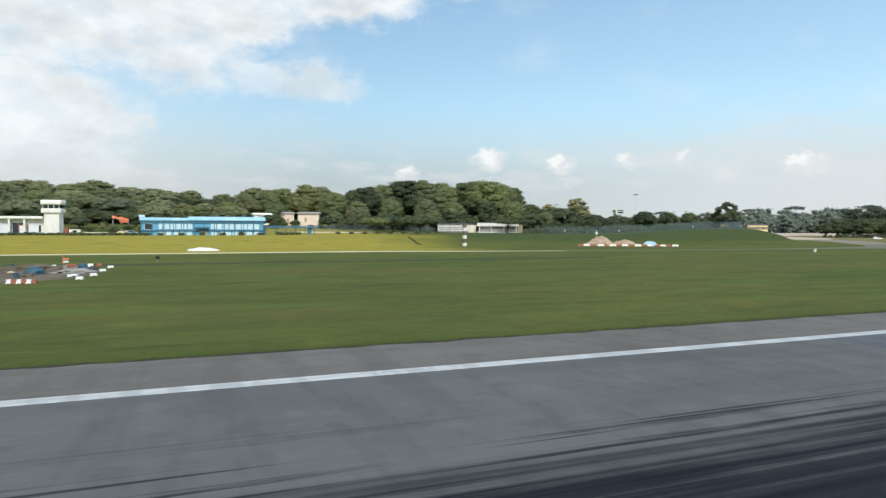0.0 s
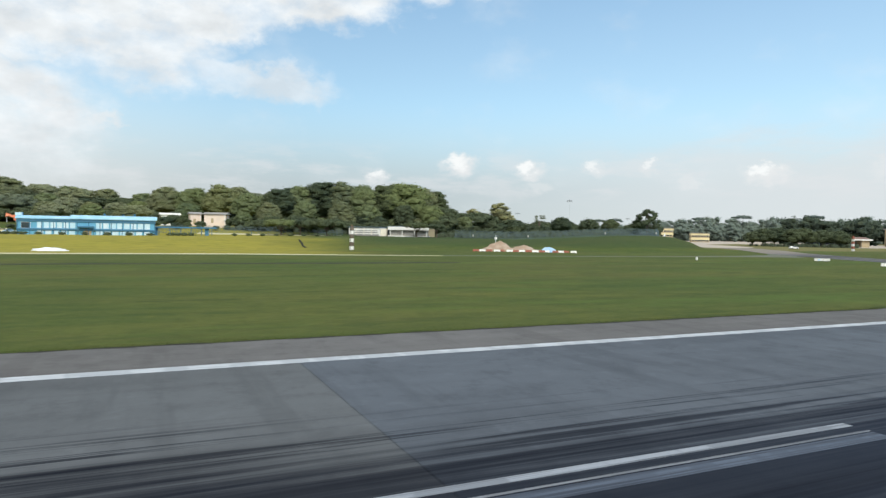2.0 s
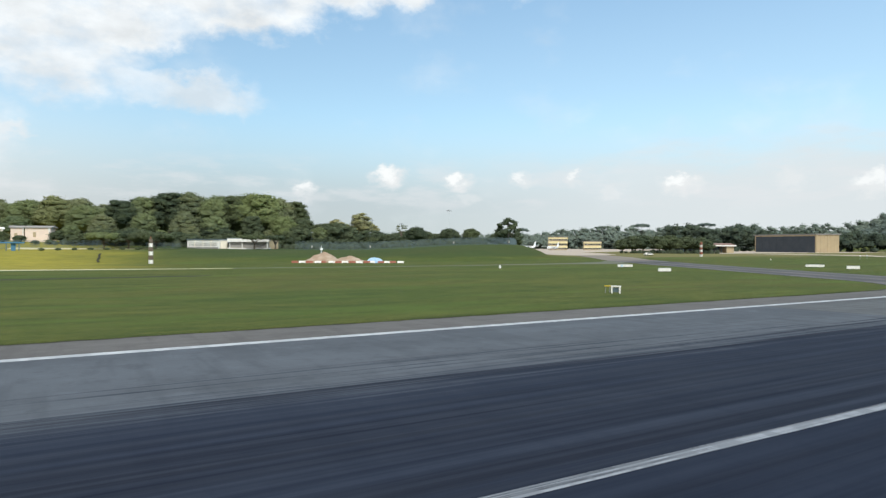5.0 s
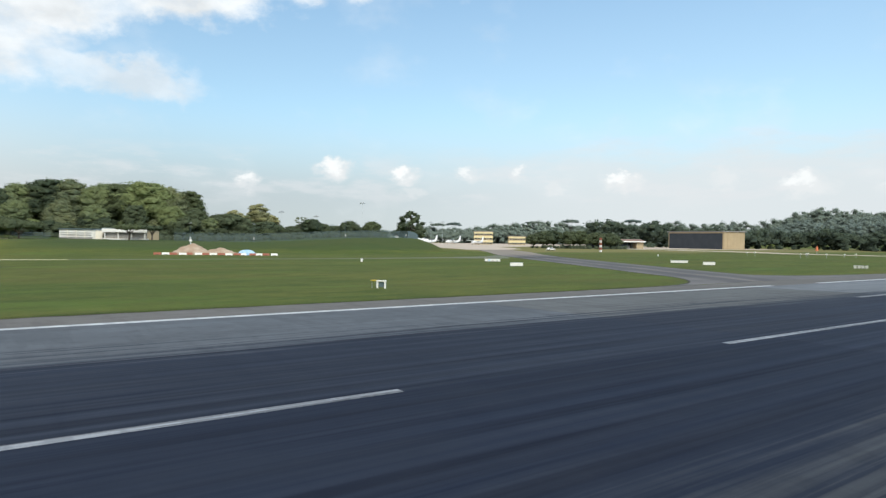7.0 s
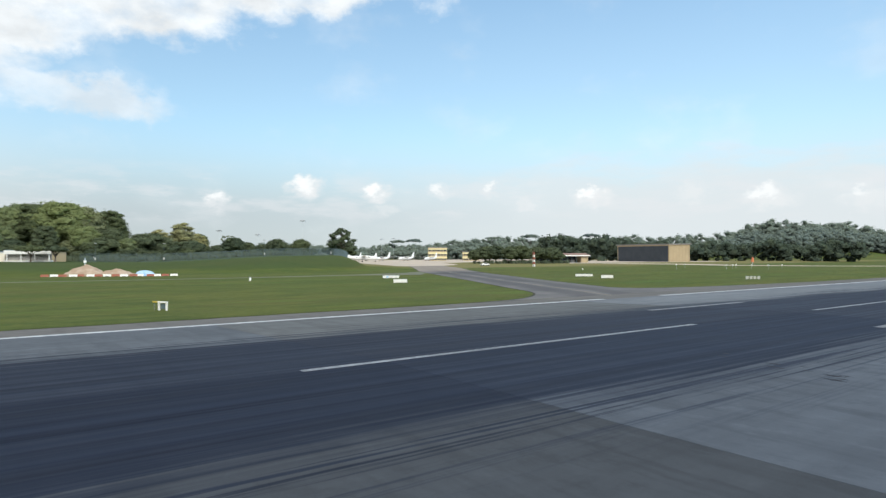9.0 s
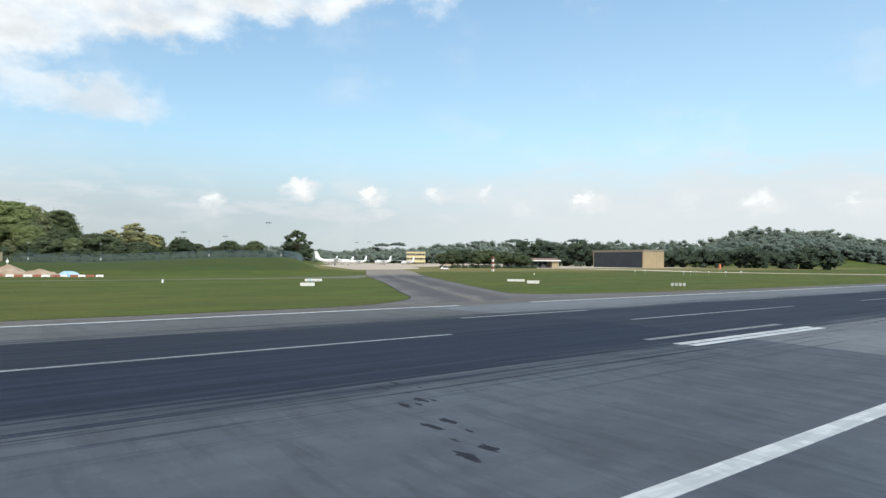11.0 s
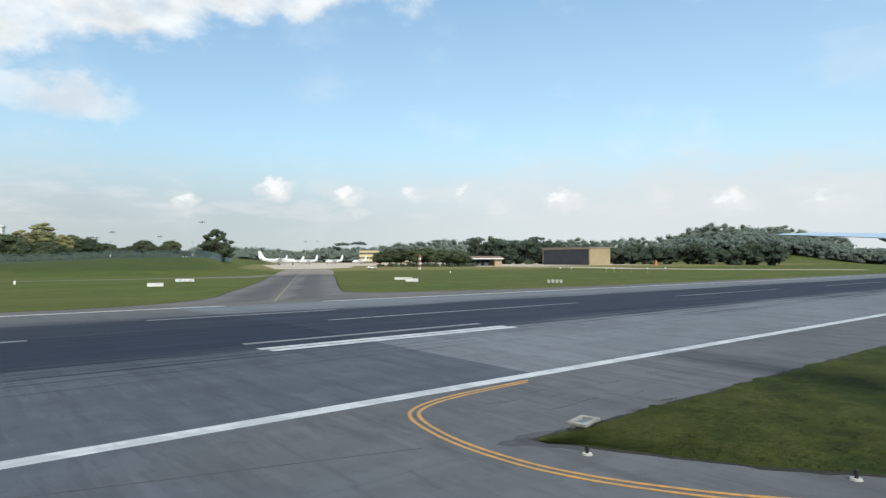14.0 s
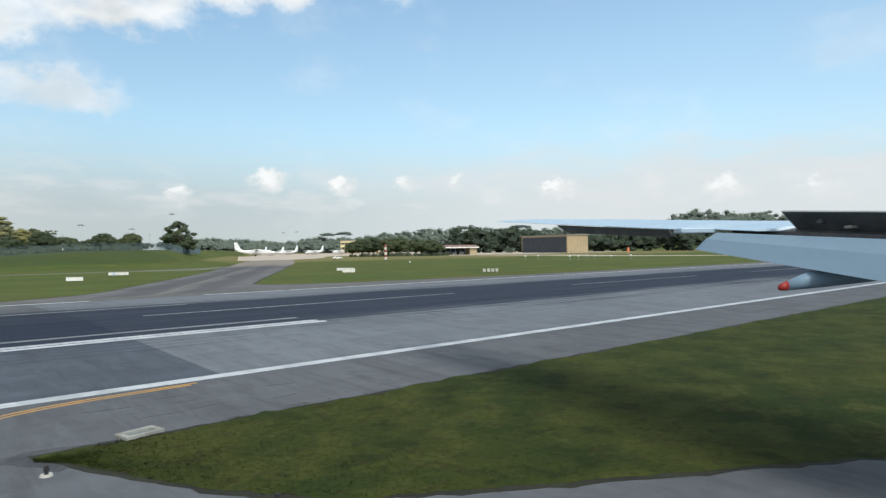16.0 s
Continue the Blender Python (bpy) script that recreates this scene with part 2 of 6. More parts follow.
def taxi_mat():
    """Taxiway asphalt: two dark wheel lanes beside the centreline, a patched strip where the road crosses, dusty towards the apron."""
    m, t, b = begin("taxiway_asphalt", 0.92, 0.0, 0.08)
    c = nd(t, "ShaderNodeTexCoord").outputs["Object"]
    s = nd(t, "ShaderNodeSeparateXYZ")
    t.links.new(c, s.inputs[0])
    stain = fbm(t, c, 0.10, 6, 0.65, (2, 3, 0))
    blotch = fbm(t, c, 0.7, 6, 0.7, (4, 6, 0))
    grain = fbm(t, c, 26, 2, 0.6)
    u = mth(t, "SUBTRACT", mth(t, "MULTIPLY", mth(t, "SUBTRACT", s.outputs[0], 163.3), 0.873), mth(t, "MULTIPLY", mth(t, "SUBTRACT", s.outputs[1], 24.7), 0.489))
    u = mth(t, "ABSOLUTE", mth(t, "ADD", u, mth(t, "MULTIPLY", mth(t, "SUBTRACT", stain, 0.5), 5.0)))
    lane = mth(t, "MULTIPLY", sstep(t, u, 0.4, 2.2), sstep(t, u, 7.5, 4.0))
    col = mixc(t, sstep(t, stain, 0.38, 0.64), (0.150, 0.146, 0.150), (0.112, 0.112, 0.120))
    col = mixc(t, mth(t, "MULTIPLY", lane, 0.62), col, (0.066, 0.068, 0.078))
    col = mixc(t, mth(t, "MULTIPLY", sstep(t, blotch, 0.50, 0.66), 0.30), col, (0.075, 0.076, 0.084))
    yy = mth(t, "ADD", s.outputs[1], mth(t, "MULTIPLY", mth(t, "SUBTRACT", blotch, 0.5), 6.0))
    cross = mth(t, "MULTIPLY", sstep(t, yy, 128.0, 131.0), sstep(t, yy, 140.0, 137.0))
    col = mixc(t, mth(t, "MULTIPLY", cross, 0.65), col, (0.060, 0.060, 0.066))
    col = mixc(t, mth(t, "MULTIPLY", sstep(t, yy, 140.0, 172.0), 0.70), col, (0.27, 0.235, 0.20))
    t.links.new(col, b.inputs["Base Color"])
    bump(t, b, grain, 0.004, 0.5)
    return m


def blade_mat(name, a, bcol, dead):
    """Thin blades, lit like the sward they make up."""
    m, t, b = begin(name, 0.95, 0.0, 0.05)
    g = nd(t, "ShaderNodeNewGeometry").outputs["Random Per Island"]
    c = nd(t, "ShaderNodeTexCoord").outputs["Object"]
    col = mixc(t, g, a, bcol)
    col = mixc(t, mth(t, "MULTIPLY", sstep(t, fbm(t, c, 0.55, 5, 0.65, (7, 4, 0)), 0.48, 0.60), 0.7), col, dead)
    t.links.new(col, b.inputs["Base Color"])
    up = nd(t, "ShaderNodeCombineXYZ")
    up.inputs[2].default_value = 1.0
    t.links.new(up.outputs[0], b.inputs["Normal"])
    return m


def grass_mat(name="grass", depth=1.0):
    m, t, b = begin(name, 0.95, 0.0, 0.12)
    c = nd(t, "ShaderNodeTexCoord").outputs["Object"]
    patch = fbm(t, c, 0.045, 5, 0.62, (9, 2, 0), (0.55, 1.5, 1))
    mid = fbm(t, c, 0.4, 5, 0.65, (1, 5, 0), (0.6, 1.2, 1))
    fine = fbm(t, c, 7.0, 4, 0.7)
    col = mixc(t, sstep(t, patch, 0.36, 0.66), (0.067, 0.093, 0.022), (0.104, 0.112, 0.029))
    rows = fbm(t, c, 0.16, 5, 0.7, (6, 2, 0), (0.5, 1.5, 1))
    col = mixc(t, mth(t, "MULTIPLY", sstep(t, rows, 0.49, 0.64), 0.60), col, (0.040, 0.066, 0.017))
    col = mixc(t, mth(t, "MULTIPLY", sstep(t, mid, 0.42, 0.72), 0.6), col, (0.050, 0.072, 0.016))
    col = mixc(t, mth(t, "MULTIPLY", sstep(t, mid, 0.40, 0.24), 0.55), col, (0.165, 0.145, 0.045))
    col = mixc(t, mth(t, "MULTIPLY", sstep(t, fine, 0.45, 0.75), 0.5), col, (0.045, 0.066, 0.014))
    tuft = fbm(t, c, 1.5, 6, 0.78, (2, 7, 0), (0.8, 1.2, 1))
    col = mixc(t, mth(t, "MULTIPLY", sstep(t, tuft, 0.50, 0.66), 0.46), col, (0.038, 0.056, 0.015))
    col = mixc(t, mth(t, "MULTIPLY", sstep(t, tuft, 0.46, 0.32), 0.34), col, (0.140, 0.152, 0.040))
    s = nd(t, "ShaderNodeSeparateXYZ")
    t.links.new(c, s.inputs[0])
    # broad worn and brownish patches, and long dark tussock lines
    worn = fbm(t, c, 0.021, 5, 0.6, (4, 8, 0), (0.7, 1.6, 1))
    col = mixc(t, mth(t, "MULTIPLY", sstep(t, worn, 0.50, 0.66), 0.40), col, (0.094, 0.084, 0.030))
    lush = fbm(t, c, 0.075, 5, 0.62, (12, 6, 0), (0.40, 1.6, 1))
    col = mixc(t, mth(t, "MULTIPLY", sstep(t, lush, 0.52, 0.66), 0.50), col, (0.082, 0.128, 0.026))
    lines = fbm(t, c, 0.13, 5, 0.62, (2, 11, 0), (0.22, 1.7, 1))
    col = mixc(t, mth(t, "MULTIPLY", sstep(t, lines, 0.61, 0.69), 0.60), col, (0.028, 0.044, 0.014))
    # the bank's middle stretch is darker than the field and the bank's ends
    bank_dark = mth(t, "MULTIPLY", sstep(t, s.outputs[2], 0.45, 1.6), mth(t, "MULTIPLY", sstep(t, s.outputs[0], 58.0, 98.0), sstep(t, s.outputs[0], 229.0, 206.0)))
    col = mixc(t, mth(t, "MULTIPLY", bank_dark, ramp01(t, mid, 0.3, 0.7, 0.88, 0.55)), col, (0.040, 0.062, 0.024))
    # yellow put into the base colour stands in for sunlight on the west bank
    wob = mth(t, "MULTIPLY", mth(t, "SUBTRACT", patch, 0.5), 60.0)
    sunlit = mth(t, "MULTIPLY", sstep(t, mth(t, "ADD", s.outputs[0], wob), 85.0, 45.0), sstep(t, mth(t, "ADD", s.outputs[1], mth(t, "MULTIPLY", wob, 0.15)), 141.0, 147.0))
    sunlit = mth(t, "MULTIPLY", sunlit, mth(t, "MAXIMUM", sstep(t, s.outputs[1], 243.0, 229.0), sstep(t, s.outputs[0], 4.0, 20.0)))
    paled = (mth(t, "MULTIPLY", sstep(t, mth(t, "ADD", s.outputs[1], mth(t, "MULTIPLY", wob, 0.5)), 165.0, 190.0), mth(t, "MULTIPLY", mth(t, "MULTIPLY", sstep(t, s.outputs[0], 232.0, 255.0), sstep(t, s.outputs[2], 1.6, 0.8)), 0.45)))
    col = mixc(t, mth(t, "MULTIPLY", paled, 1.6, clamp=True), col, (0.185, 0.165, 0.072))
    col = mixc(t, mth(t, "MULTIPLY", sunlit, ramp01(t, mid, 0.25, 0.75, 0.9, 0.45)), col, (0.335, 0.290, 0.046))
    if depth != 1.0:
        col = mixc(t, 1.0, col, (depth * 1.04, depth, depth * 0.9), "MULTIPLY")
    t.links.new(col, b.inputs["Base Color"])
    bump(t, b, mth(t, "ADD", fine, mth(t, "MULTIPLY", mid, 1.5)), 0.10, 0.8)
    return m


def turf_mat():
    """Uneven turf: soft patches of dark green, olive, straw and bare soil, darkened to stand in for cloud shade."""
    m, t, b = begin("shaded_island_turf", 0.95, 0.0, 0.10)
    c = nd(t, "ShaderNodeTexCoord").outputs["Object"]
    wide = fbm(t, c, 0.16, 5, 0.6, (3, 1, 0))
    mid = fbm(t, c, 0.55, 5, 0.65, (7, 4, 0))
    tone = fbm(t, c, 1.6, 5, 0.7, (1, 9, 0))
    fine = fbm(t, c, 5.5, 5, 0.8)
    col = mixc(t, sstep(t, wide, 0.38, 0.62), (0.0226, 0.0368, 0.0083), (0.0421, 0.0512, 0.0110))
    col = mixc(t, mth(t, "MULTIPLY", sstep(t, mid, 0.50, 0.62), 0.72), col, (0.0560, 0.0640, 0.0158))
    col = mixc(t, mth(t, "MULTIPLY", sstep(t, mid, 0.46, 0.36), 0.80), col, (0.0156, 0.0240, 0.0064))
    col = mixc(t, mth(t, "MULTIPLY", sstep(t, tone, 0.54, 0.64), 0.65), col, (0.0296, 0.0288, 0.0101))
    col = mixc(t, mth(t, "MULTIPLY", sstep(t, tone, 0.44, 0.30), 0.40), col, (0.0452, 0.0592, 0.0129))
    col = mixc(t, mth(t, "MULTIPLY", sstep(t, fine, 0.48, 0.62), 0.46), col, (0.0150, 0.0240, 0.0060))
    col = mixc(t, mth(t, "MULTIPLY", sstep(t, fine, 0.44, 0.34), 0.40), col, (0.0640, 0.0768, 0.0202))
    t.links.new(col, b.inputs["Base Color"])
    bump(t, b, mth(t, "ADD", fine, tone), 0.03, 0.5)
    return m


def leaf_mat(name, a, bcol, dead=None, soft=0.0):
    """Leaves: each clump, each plant and each side of a crown has its own tone; light passes through."""
    m, t, b = begin(name, 0.8, 0.0, 0.12)
    g = nd(t, "ShaderNodeNewGeometry").outputs["Random Per Island"]
    o = nd(t, "ShaderNodeObjectInfo").outputs["Random"]
    c = nd(t, "ShaderNodeTexCoord").outputs["Object"]
    n = fbm(t, c, 0.22, 3, 0.6)
    # leaf colours are lightened and blued to stand in for haze
    a, bcol = (tuple(v * k for v, k in zip(q, (1.26, 1.22, 1.45))) for q in (a, bcol))
    col = mixc(t, g, a, bcol)
    yellow = (a[0] * 1.45, a[1] * 1.35, a[2] * 1.05)
    cool = (a[0] * 0.72, a[1] * 0.80, a[2] * 0.92)
    col = mixc(t, mth(t, "MULTIPLY", sstep(t, o, 0.55, 0.95), 0.60), col, yellow)
    col = mixc(t, mth(t, "MULTIPLY", sstep(t, o, 0.40, 0.05), 0.65), col, cool)
    col = mixc(t, mth(t, "MULTIPLY", sstep(t, n, 0.42, 0.66), 0.45), col, dead or yellow)
    t.links.new(col, b.inputs["Base Color"])
    tr = nd(t, "ShaderNodeBsdfTranslucent")
    t.links.new(col, tr.inputs["Color"])
    if soft:
        # far crowns: normals lean towards the sunny upper side, flattening contrast as haze does
        up = nd(t, "ShaderNodeMix", data_type="VECTOR")
        up.inputs[0].default_value = soft
        t.links.new(nd(t, "ShaderNodeNewGeometry").outputs["Normal"], up.inputs[4])
        up.inputs[5].default_value = (0.0, -0.45, 0.89)
        t.links.new(up.outputs[1], b.inputs["Normal"])
    mx = nd(t, "ShaderNodeMixShader")
    mx.inputs[0].default_value = 0.45 if soft else 0.30
    out = t.nodes["Material Output"]
    t.links.new(b.outputs[0], mx.inputs[1])
    t.links.new(tr.outputs[0], mx.inputs[2])
    t.links.new(mx.outputs[0], out.inputs["Surface"])
    return m


def paint_mat(name, base, under, wear=0.5, sx=1.0, rough=0.7, sy=1.2, barred=0.6):
    """Road paint, worn through to the asphalt in scuffed streaks."""
    m, t, b = begin(name, rough, 0.0, 0.35)
    c = nd(t, "ShaderNodeTexCoord").outputs["Object"]
    w = fbm(t, c, 3.2, 5, 0.65, (3, 3, 0), (0.25 * sx, sy, 1))
    g = fbm(t, c, 24, 2, 0.6)
    bl = fbm(t, c, 0.5, 3, 0.6, (8, 1, 0))
    col = mixc(t, mth(t, "MULTIPLY", sstep(t, w, 0.44, 0.60), wear), base, under)
    col = mixc(t, mth(t, "MULTIPLY", sstep(t, bl, 0.4, 0.7), 0.25), col, tuple(v * 0.7 for v in base))
    col = mixc(t, mth(t, "MULTIPLY", sstep(t, g, 0.5, 0.75), 0.2), col, under)
    bars = fbm(t, c, 1.25, 2, 0.5, (2, 6, 0), (1.0, 0.35, 1))
    col = mixc(t, mth(t, "MULTIPLY", sstep(t, bars, 0.48, 0.55), barred), col, tuple(0.42 * p + 0.58 * q for p, q in zip(base, under)))
    t.links.new(col, b.inputs["Base Color"])
    bump(t, b, g, 0.002)
    return m


def glass_mat(name, tint):
    m, t, b = begin(name, 0.08, 0.0, 0.6)
    c = nd(t, "ShaderNodeTexCoord").outputs["Object"]
    t.links.new(mixc(t, fbm(t, c, 0.8, 2), tint, tuple(v * 1.8 for v in tint)), b.inputs["Base Color"])
    return m


M = {
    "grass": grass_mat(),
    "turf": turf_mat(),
    "drain_grass": surface("rank_dark_grass", (0.018, 0.022, 0.010), (0.030, 0.034, 0.014), 0.3, 4, 0.8, 0.95, rel=0.02),
    "asphalt_a": asphalt("runway_asphalt_weathered", 0.120, True),
    "asphalt_b": asphalt("runway_asphalt_overlay", 0.114, True, (0.90, 0.98, 1.12)),
    "asphalt_s": asphalt("runway_asphalt_south_lane", 0.063, True, (0.90, 0.98, 1.12)),
    "asphalt_e": asphalt("runway_asphalt_north_lane", 0.118, True),
    "asphalt_c": asphalt("runway_asphalt_pale", 0.162, True, (0.94, 1.0, 1.10)),
    "asphalt_d": asphalt("runway_asphalt_dark", 0.096, True, (0.89, 1.0, 1.20)),
    "shoulder": asphalt("shoulder_asphalt", 0.130, False, (1.06, 1.0, 0.97)),
    "shoulder_s": asphalt("south_shoulder_asphalt", 0.096, False, (0.88, 1.0, 1.22), True),
    "taxi": taxi_mat(),
    # turf blades share the island's colours, darkened for cloud shade
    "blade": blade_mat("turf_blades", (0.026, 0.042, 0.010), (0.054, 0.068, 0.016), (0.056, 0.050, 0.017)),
    "verge_blade": blade_mat("verge_blades", (0.030, 0.046, 0.012), (0.074, 0.094, 0.022), (0.080, 0.078, 0.022)),
    "edge_soil": surface("dark_ground_strip", (0.016, 0.017, 0.012), (0.028, 0.030, 0.016), 0.6, 5, 0.8, 0.95, rel=0.02),
    "stain": surface("washed_soil_film", (0.046, 0.050, 0.058), (0.074, 0.080, 0.092), 0.9, 7, 0.9, 0.95, rel=0.0),
    "roof_brown": surface("red_brown_roofing", (0.23, 0.155, 0.13), None, 0.4, 6, 0.5, 0.8),
    "ghost_paint": paint_mat("rubbed_out_paint", (0.085, 0.105, 0.145), (0.020, 0.026, 0.042), 0.95, 0.08, 0.7, 2.4),
    "road": surface("perimeter_road", (0.125, 0.135, 0.095), None, 0.1, 6, 0.7, 0.9),
    "sand": surface("sunlit_sandy_road", (0.52, 0.49, 0.33), (0.42, 0.40, 0.26), 0.1, 6, 0.5, 0.9),
    "concrete": surface("apron_concrete", (0.46, 0.39, 0.32), (0.34, 0.30, 0.26), 0.05, 4, 0.7, 0.9),
    "slab": surface("pit_concrete", (0.30, 0.30, 0.28), (0.17, 0.17, 0.16), 1.2, 14, 0.7, 0.9),
    "soil": surface("bare_soil", (0.33, 0.24, 0.17), (0.46, 0.37, 0.29), 0.5, 5, 0.8, 0.95, rel=0.03),
    "site_soil": surface("dark_site_soil", (0.085, 0.072, 0.055), (0.16, 0.135, 0.105), 0.4, 5, 0.8, 0.95, rel=0.03),
    "white_paint": paint_mat("worn_white_paint", (0.475, 0.505, 0.54), (0.17, 0.19, 0.22), 0.36, 0.5, 0.7, 1.2, 0.62),
    "dull_paint": paint_mat("scuffed_white_paint", (0.28, 0.305, 0.345), (0.030, 0.036, 0.048), 0.95, 0.10, 0.7, 2.2),
    "grey_paint": paint_mat("rubbered_white_paint", (0.20, 0.212, 0.235), (0.045, 0.050, 0.062), 0.8, 0.10, 0.7, 2.0),
    "yellow_paint": paint_mat("worn_yellow_paint", (0.46, 0.25, 0.06), (0.20, 0.15, 0.10), 0.55),
    "dull_yellow": paint_mat("faded_yellow_paint", (0.22, 0.19, 0.10), (0.09, 0.09, 0.085), 0.7),
    "white_wall": surface("white_plaster", (0.80, 0.79, 0.76), (0.62, 0.60, 0.57), 0.3, 6, 0.5, 0.8),
    "cream_wall": surface("cream_plaster", (0.86, 0.80, 0.69), (0.74, 0.68, 0.58), 0.3, 6, 0.5, 0.85),
    "pink_wall": surface("faded_pink_plaster", (0.80, 0.66, 0.56), (0.64, 0.52, 0.44), 0.3, 6, 0.5, 0.85),
    "tan_wall": surface("tan_cladding", (0.44, 0.35, 0.22), (0.35, 0.28, 0.18), 0.3, 6, 0.4, 0.75),
    "yellow_wall": surface("pale_yellow_plaster", (0.74, 0.64, 0.36), (0.64, 0.56, 0.34), 0.3, 6, 0.4, 0.8),
    "blue_panel": surface("mid_blue_panel", (0.13, 0.37, 0.54), (0.20, 0.45, 0.62), 0.4, 6, 0.5, 0.55),
    "blue_light": surface("bleached_blue_roofing", (0.28, 0.51, 0.68), (0.46, 0.66, 0.78), 0.3, 6, 0.6, 0.5),
    "pale_sheet": surface("pale_cyan_sheet", (0.50, 0.70, 0.80), (0.72, 0.80, 0.83), 0.35, 5, 0.9, 0.5),
    "blue_dark": surface("deep_blue_steel", (0.06, 0.17, 0.28), (0.09, 0.22, 0.33), 0.5, 6, 0.5, 0.6),
    "white_panel": surface("white_panel", (0.78, 0.82, 0.86), (0.60, 0.68, 0.76), 0.6, 6, 0.5, 0.5),
    "roof_grey": surface("grey_roofing", (0.30, 0.29, 0.28), None, 0.3, 6, 0.6, 0.8),
    "roof_white": surface("white_metal_roofing", (0.86, 0.85, 0.82), None, 0.4, 6, 0.4, 0.5),
    "dark_inside": surface("dark_panel", (0.045, 0.055, 0.070), (0.065, 0.075, 0.09), 0.2, 5, 0.6, 0.6),
    "glass": glass_mat("dark_window_glass", (0.02, 0.03, 0.035)),
    "steel": surface("galvanised_steel", (0.42, 0.44, 0.45), None, 1.0, 12, 0.5, 0.5, 0.6),
    "pole_pale": surface("bleached_pole_steel", (0.62, 0.66, 0.68), None, 1.0, 12, 0.4, 0.5, 0.3),
    "steel_dark": surface("weathered_fence_steel", (0.13, 0.18, 0.20), None, 1.0, 12, 0.5, 0.7, 0.2),
    "red": surface("faded_red_plastic", (0.30, 0.095, 0.06), (0.36, 0.18, 0.13), 0.8, 10, 0.6, 0.6),
    "white_plastic": surface("white_plastic", (0.82, 0.81, 0.78), (0.65, 0.62, 0.58), 0.9, 10, 0.5, 0.5),
    "pale_plate": surface("dusty_pale_plate", (0.50, 0.49, 0.45), (0.36, 0.35, 0.32), 2.0, 14, 0.6, 0.7),
    "orange": surface("orange_sheet", (0.66, 0.19, 0.08), (0.56, 0.24, 0.14), 0.8, 6, 0.5, 0.6),
    "timber": surface("weathered_timber", (0.20, 0.15, 0.10), (0.12, 0.09, 0.065), 1.2, 9, 0.7, 0.85),
    "tarp_blue": surface("blue_tarpaulin", (0.022, 0.075, 0.115), (0.06, 0.14, 0.19), 0.8, 6, 0.7, 0.5),
    "tarp_pale": surface("pale_blue_tarpaulin", (0.30, 0.48, 0.70), (0.55, 0.66, 0.78), 0.8, 6, 0.7, 0.5),
    "tarp_white": surface("white_sheeting", (0.74, 0.77, 0.80), (0.62, 0.65, 0.69), 0.8, 6, 0.5, 0.5),
    "sealant": surface("dull_joint_sealant", (0.045, 0.048, 0.054), (0.07, 0.073, 0.08), 0.8, 12, 0.8, 0.9, rel=0.0),
    "rubber": surface("ground_in_rubber", (0.007, 0.010, 0.018), (0.016, 0.021, 0.034), 3.0, 20, 0.8, 0.9, rel=0.0),
    "black": surface("black_plastic", (0.02, 0.02, 0.022), None, 2, 12, 0.4, 0.6),
    "yellow": surface("yellow_board", (0.50, 0.38, 0.05), None, 1.5, 9, 0.5, 0.6),
    "aircraft_white": surface("white_aircraft_paint", (0.80, 0.81, 0.81), (0.70, 0.71, 0.72), 0.3, 5, 0.4, 0.35),
    # one wing paint in two colours: lit for the panel, shaded for the flap
    "wing_lit": surface("lit_wing_paint", (0.36, 0.47, 0.58), (0.31, 0.42, 0.53), 0.25, 3, 0.4, 0.36, rel=0.0),
    "wing_shaded": surface("shaded_wing_paint", (0.165, 0.250, 0.340), (0.150, 0.230, 0.318), 0.25, 3, 0.4, 0.42, rel=0.0),
    "wing_dark": surface("dark_wing_alloy", (0.058, 0.064, 0.072), (0.095, 0.098, 0.104), 2.2, 9, 0.9, 0.6, 0.1, rel=0.0),
    "red_tip": surface("red_tip_paint", (0.28, 0.03, 0.025), None, 2, 14, 0.4, 0.5),
    "bark": surface("grey_brown_bark", (0.13, 0.10, 0.075), (0.20, 0.17, 0.14), 0.8, 6, 0.7, 0.95, rel=0.03),
    "leaf_a": leaf_mat("broadleaf_green", (0.118, 0.154, 0.064), (0.186, 0.220, 0.100)),
    "leaf_b": leaf_mat("dark_broadleaf_green", (0.066, 0.088, 0.044), (0.108, 0.132, 0.064)),
    "leaf_c": leaf_mat("yellowish_green", (0.225, 0.235, 0.105), (0.31, 0.305, 0.14)),
    # grey and blue-grey leaves have the far haze put into their colour
    "leaf_e": leaf_mat("haze_grey_green", (0.160, 0.188, 0.102), (0.232, 0.258, 0.145)),
    "leaf_far": leaf_mat("haze_blue_green", (0.152, 0.198, 0.152), (0.182, 0.226, 0.170), None, 0.92),
    "leaf_mid": leaf_mat("deep_blue_green", (0.074, 0.098, 0.058), (0.100, 0.124, 0.072), None, 0.55),
    "leaf_d": leaf_mat("olive_green", (0.135, 0.160, 0.074), (0.205, 0.224, 0.108)),
}

# ---------------------------------------------------------------- mesh helpers


def mesh_of(name, bm, mat, smooth=False):
    me = bpy.data.meshes.new(name)
    bm.normal_update()
    bm.to_mesh(me)
    bm.free()
    me.materials.append(mat)
    if smooth:
        for p in me.polygons:
            p.use_smooth = True
    return me


def part(name, bm, mat, parent=None, label="", smooth=False):
    me = bm if isinstance(bm, bpy.types.Mesh) else mesh_of(name, bm, M[mat] if isinstance(mat, str) else mat, smooth)
    ob = new(name, me)
    if parent is not None:
        ob.parent = parent
    if label:
        tagged(ob, label=label)
    return ob


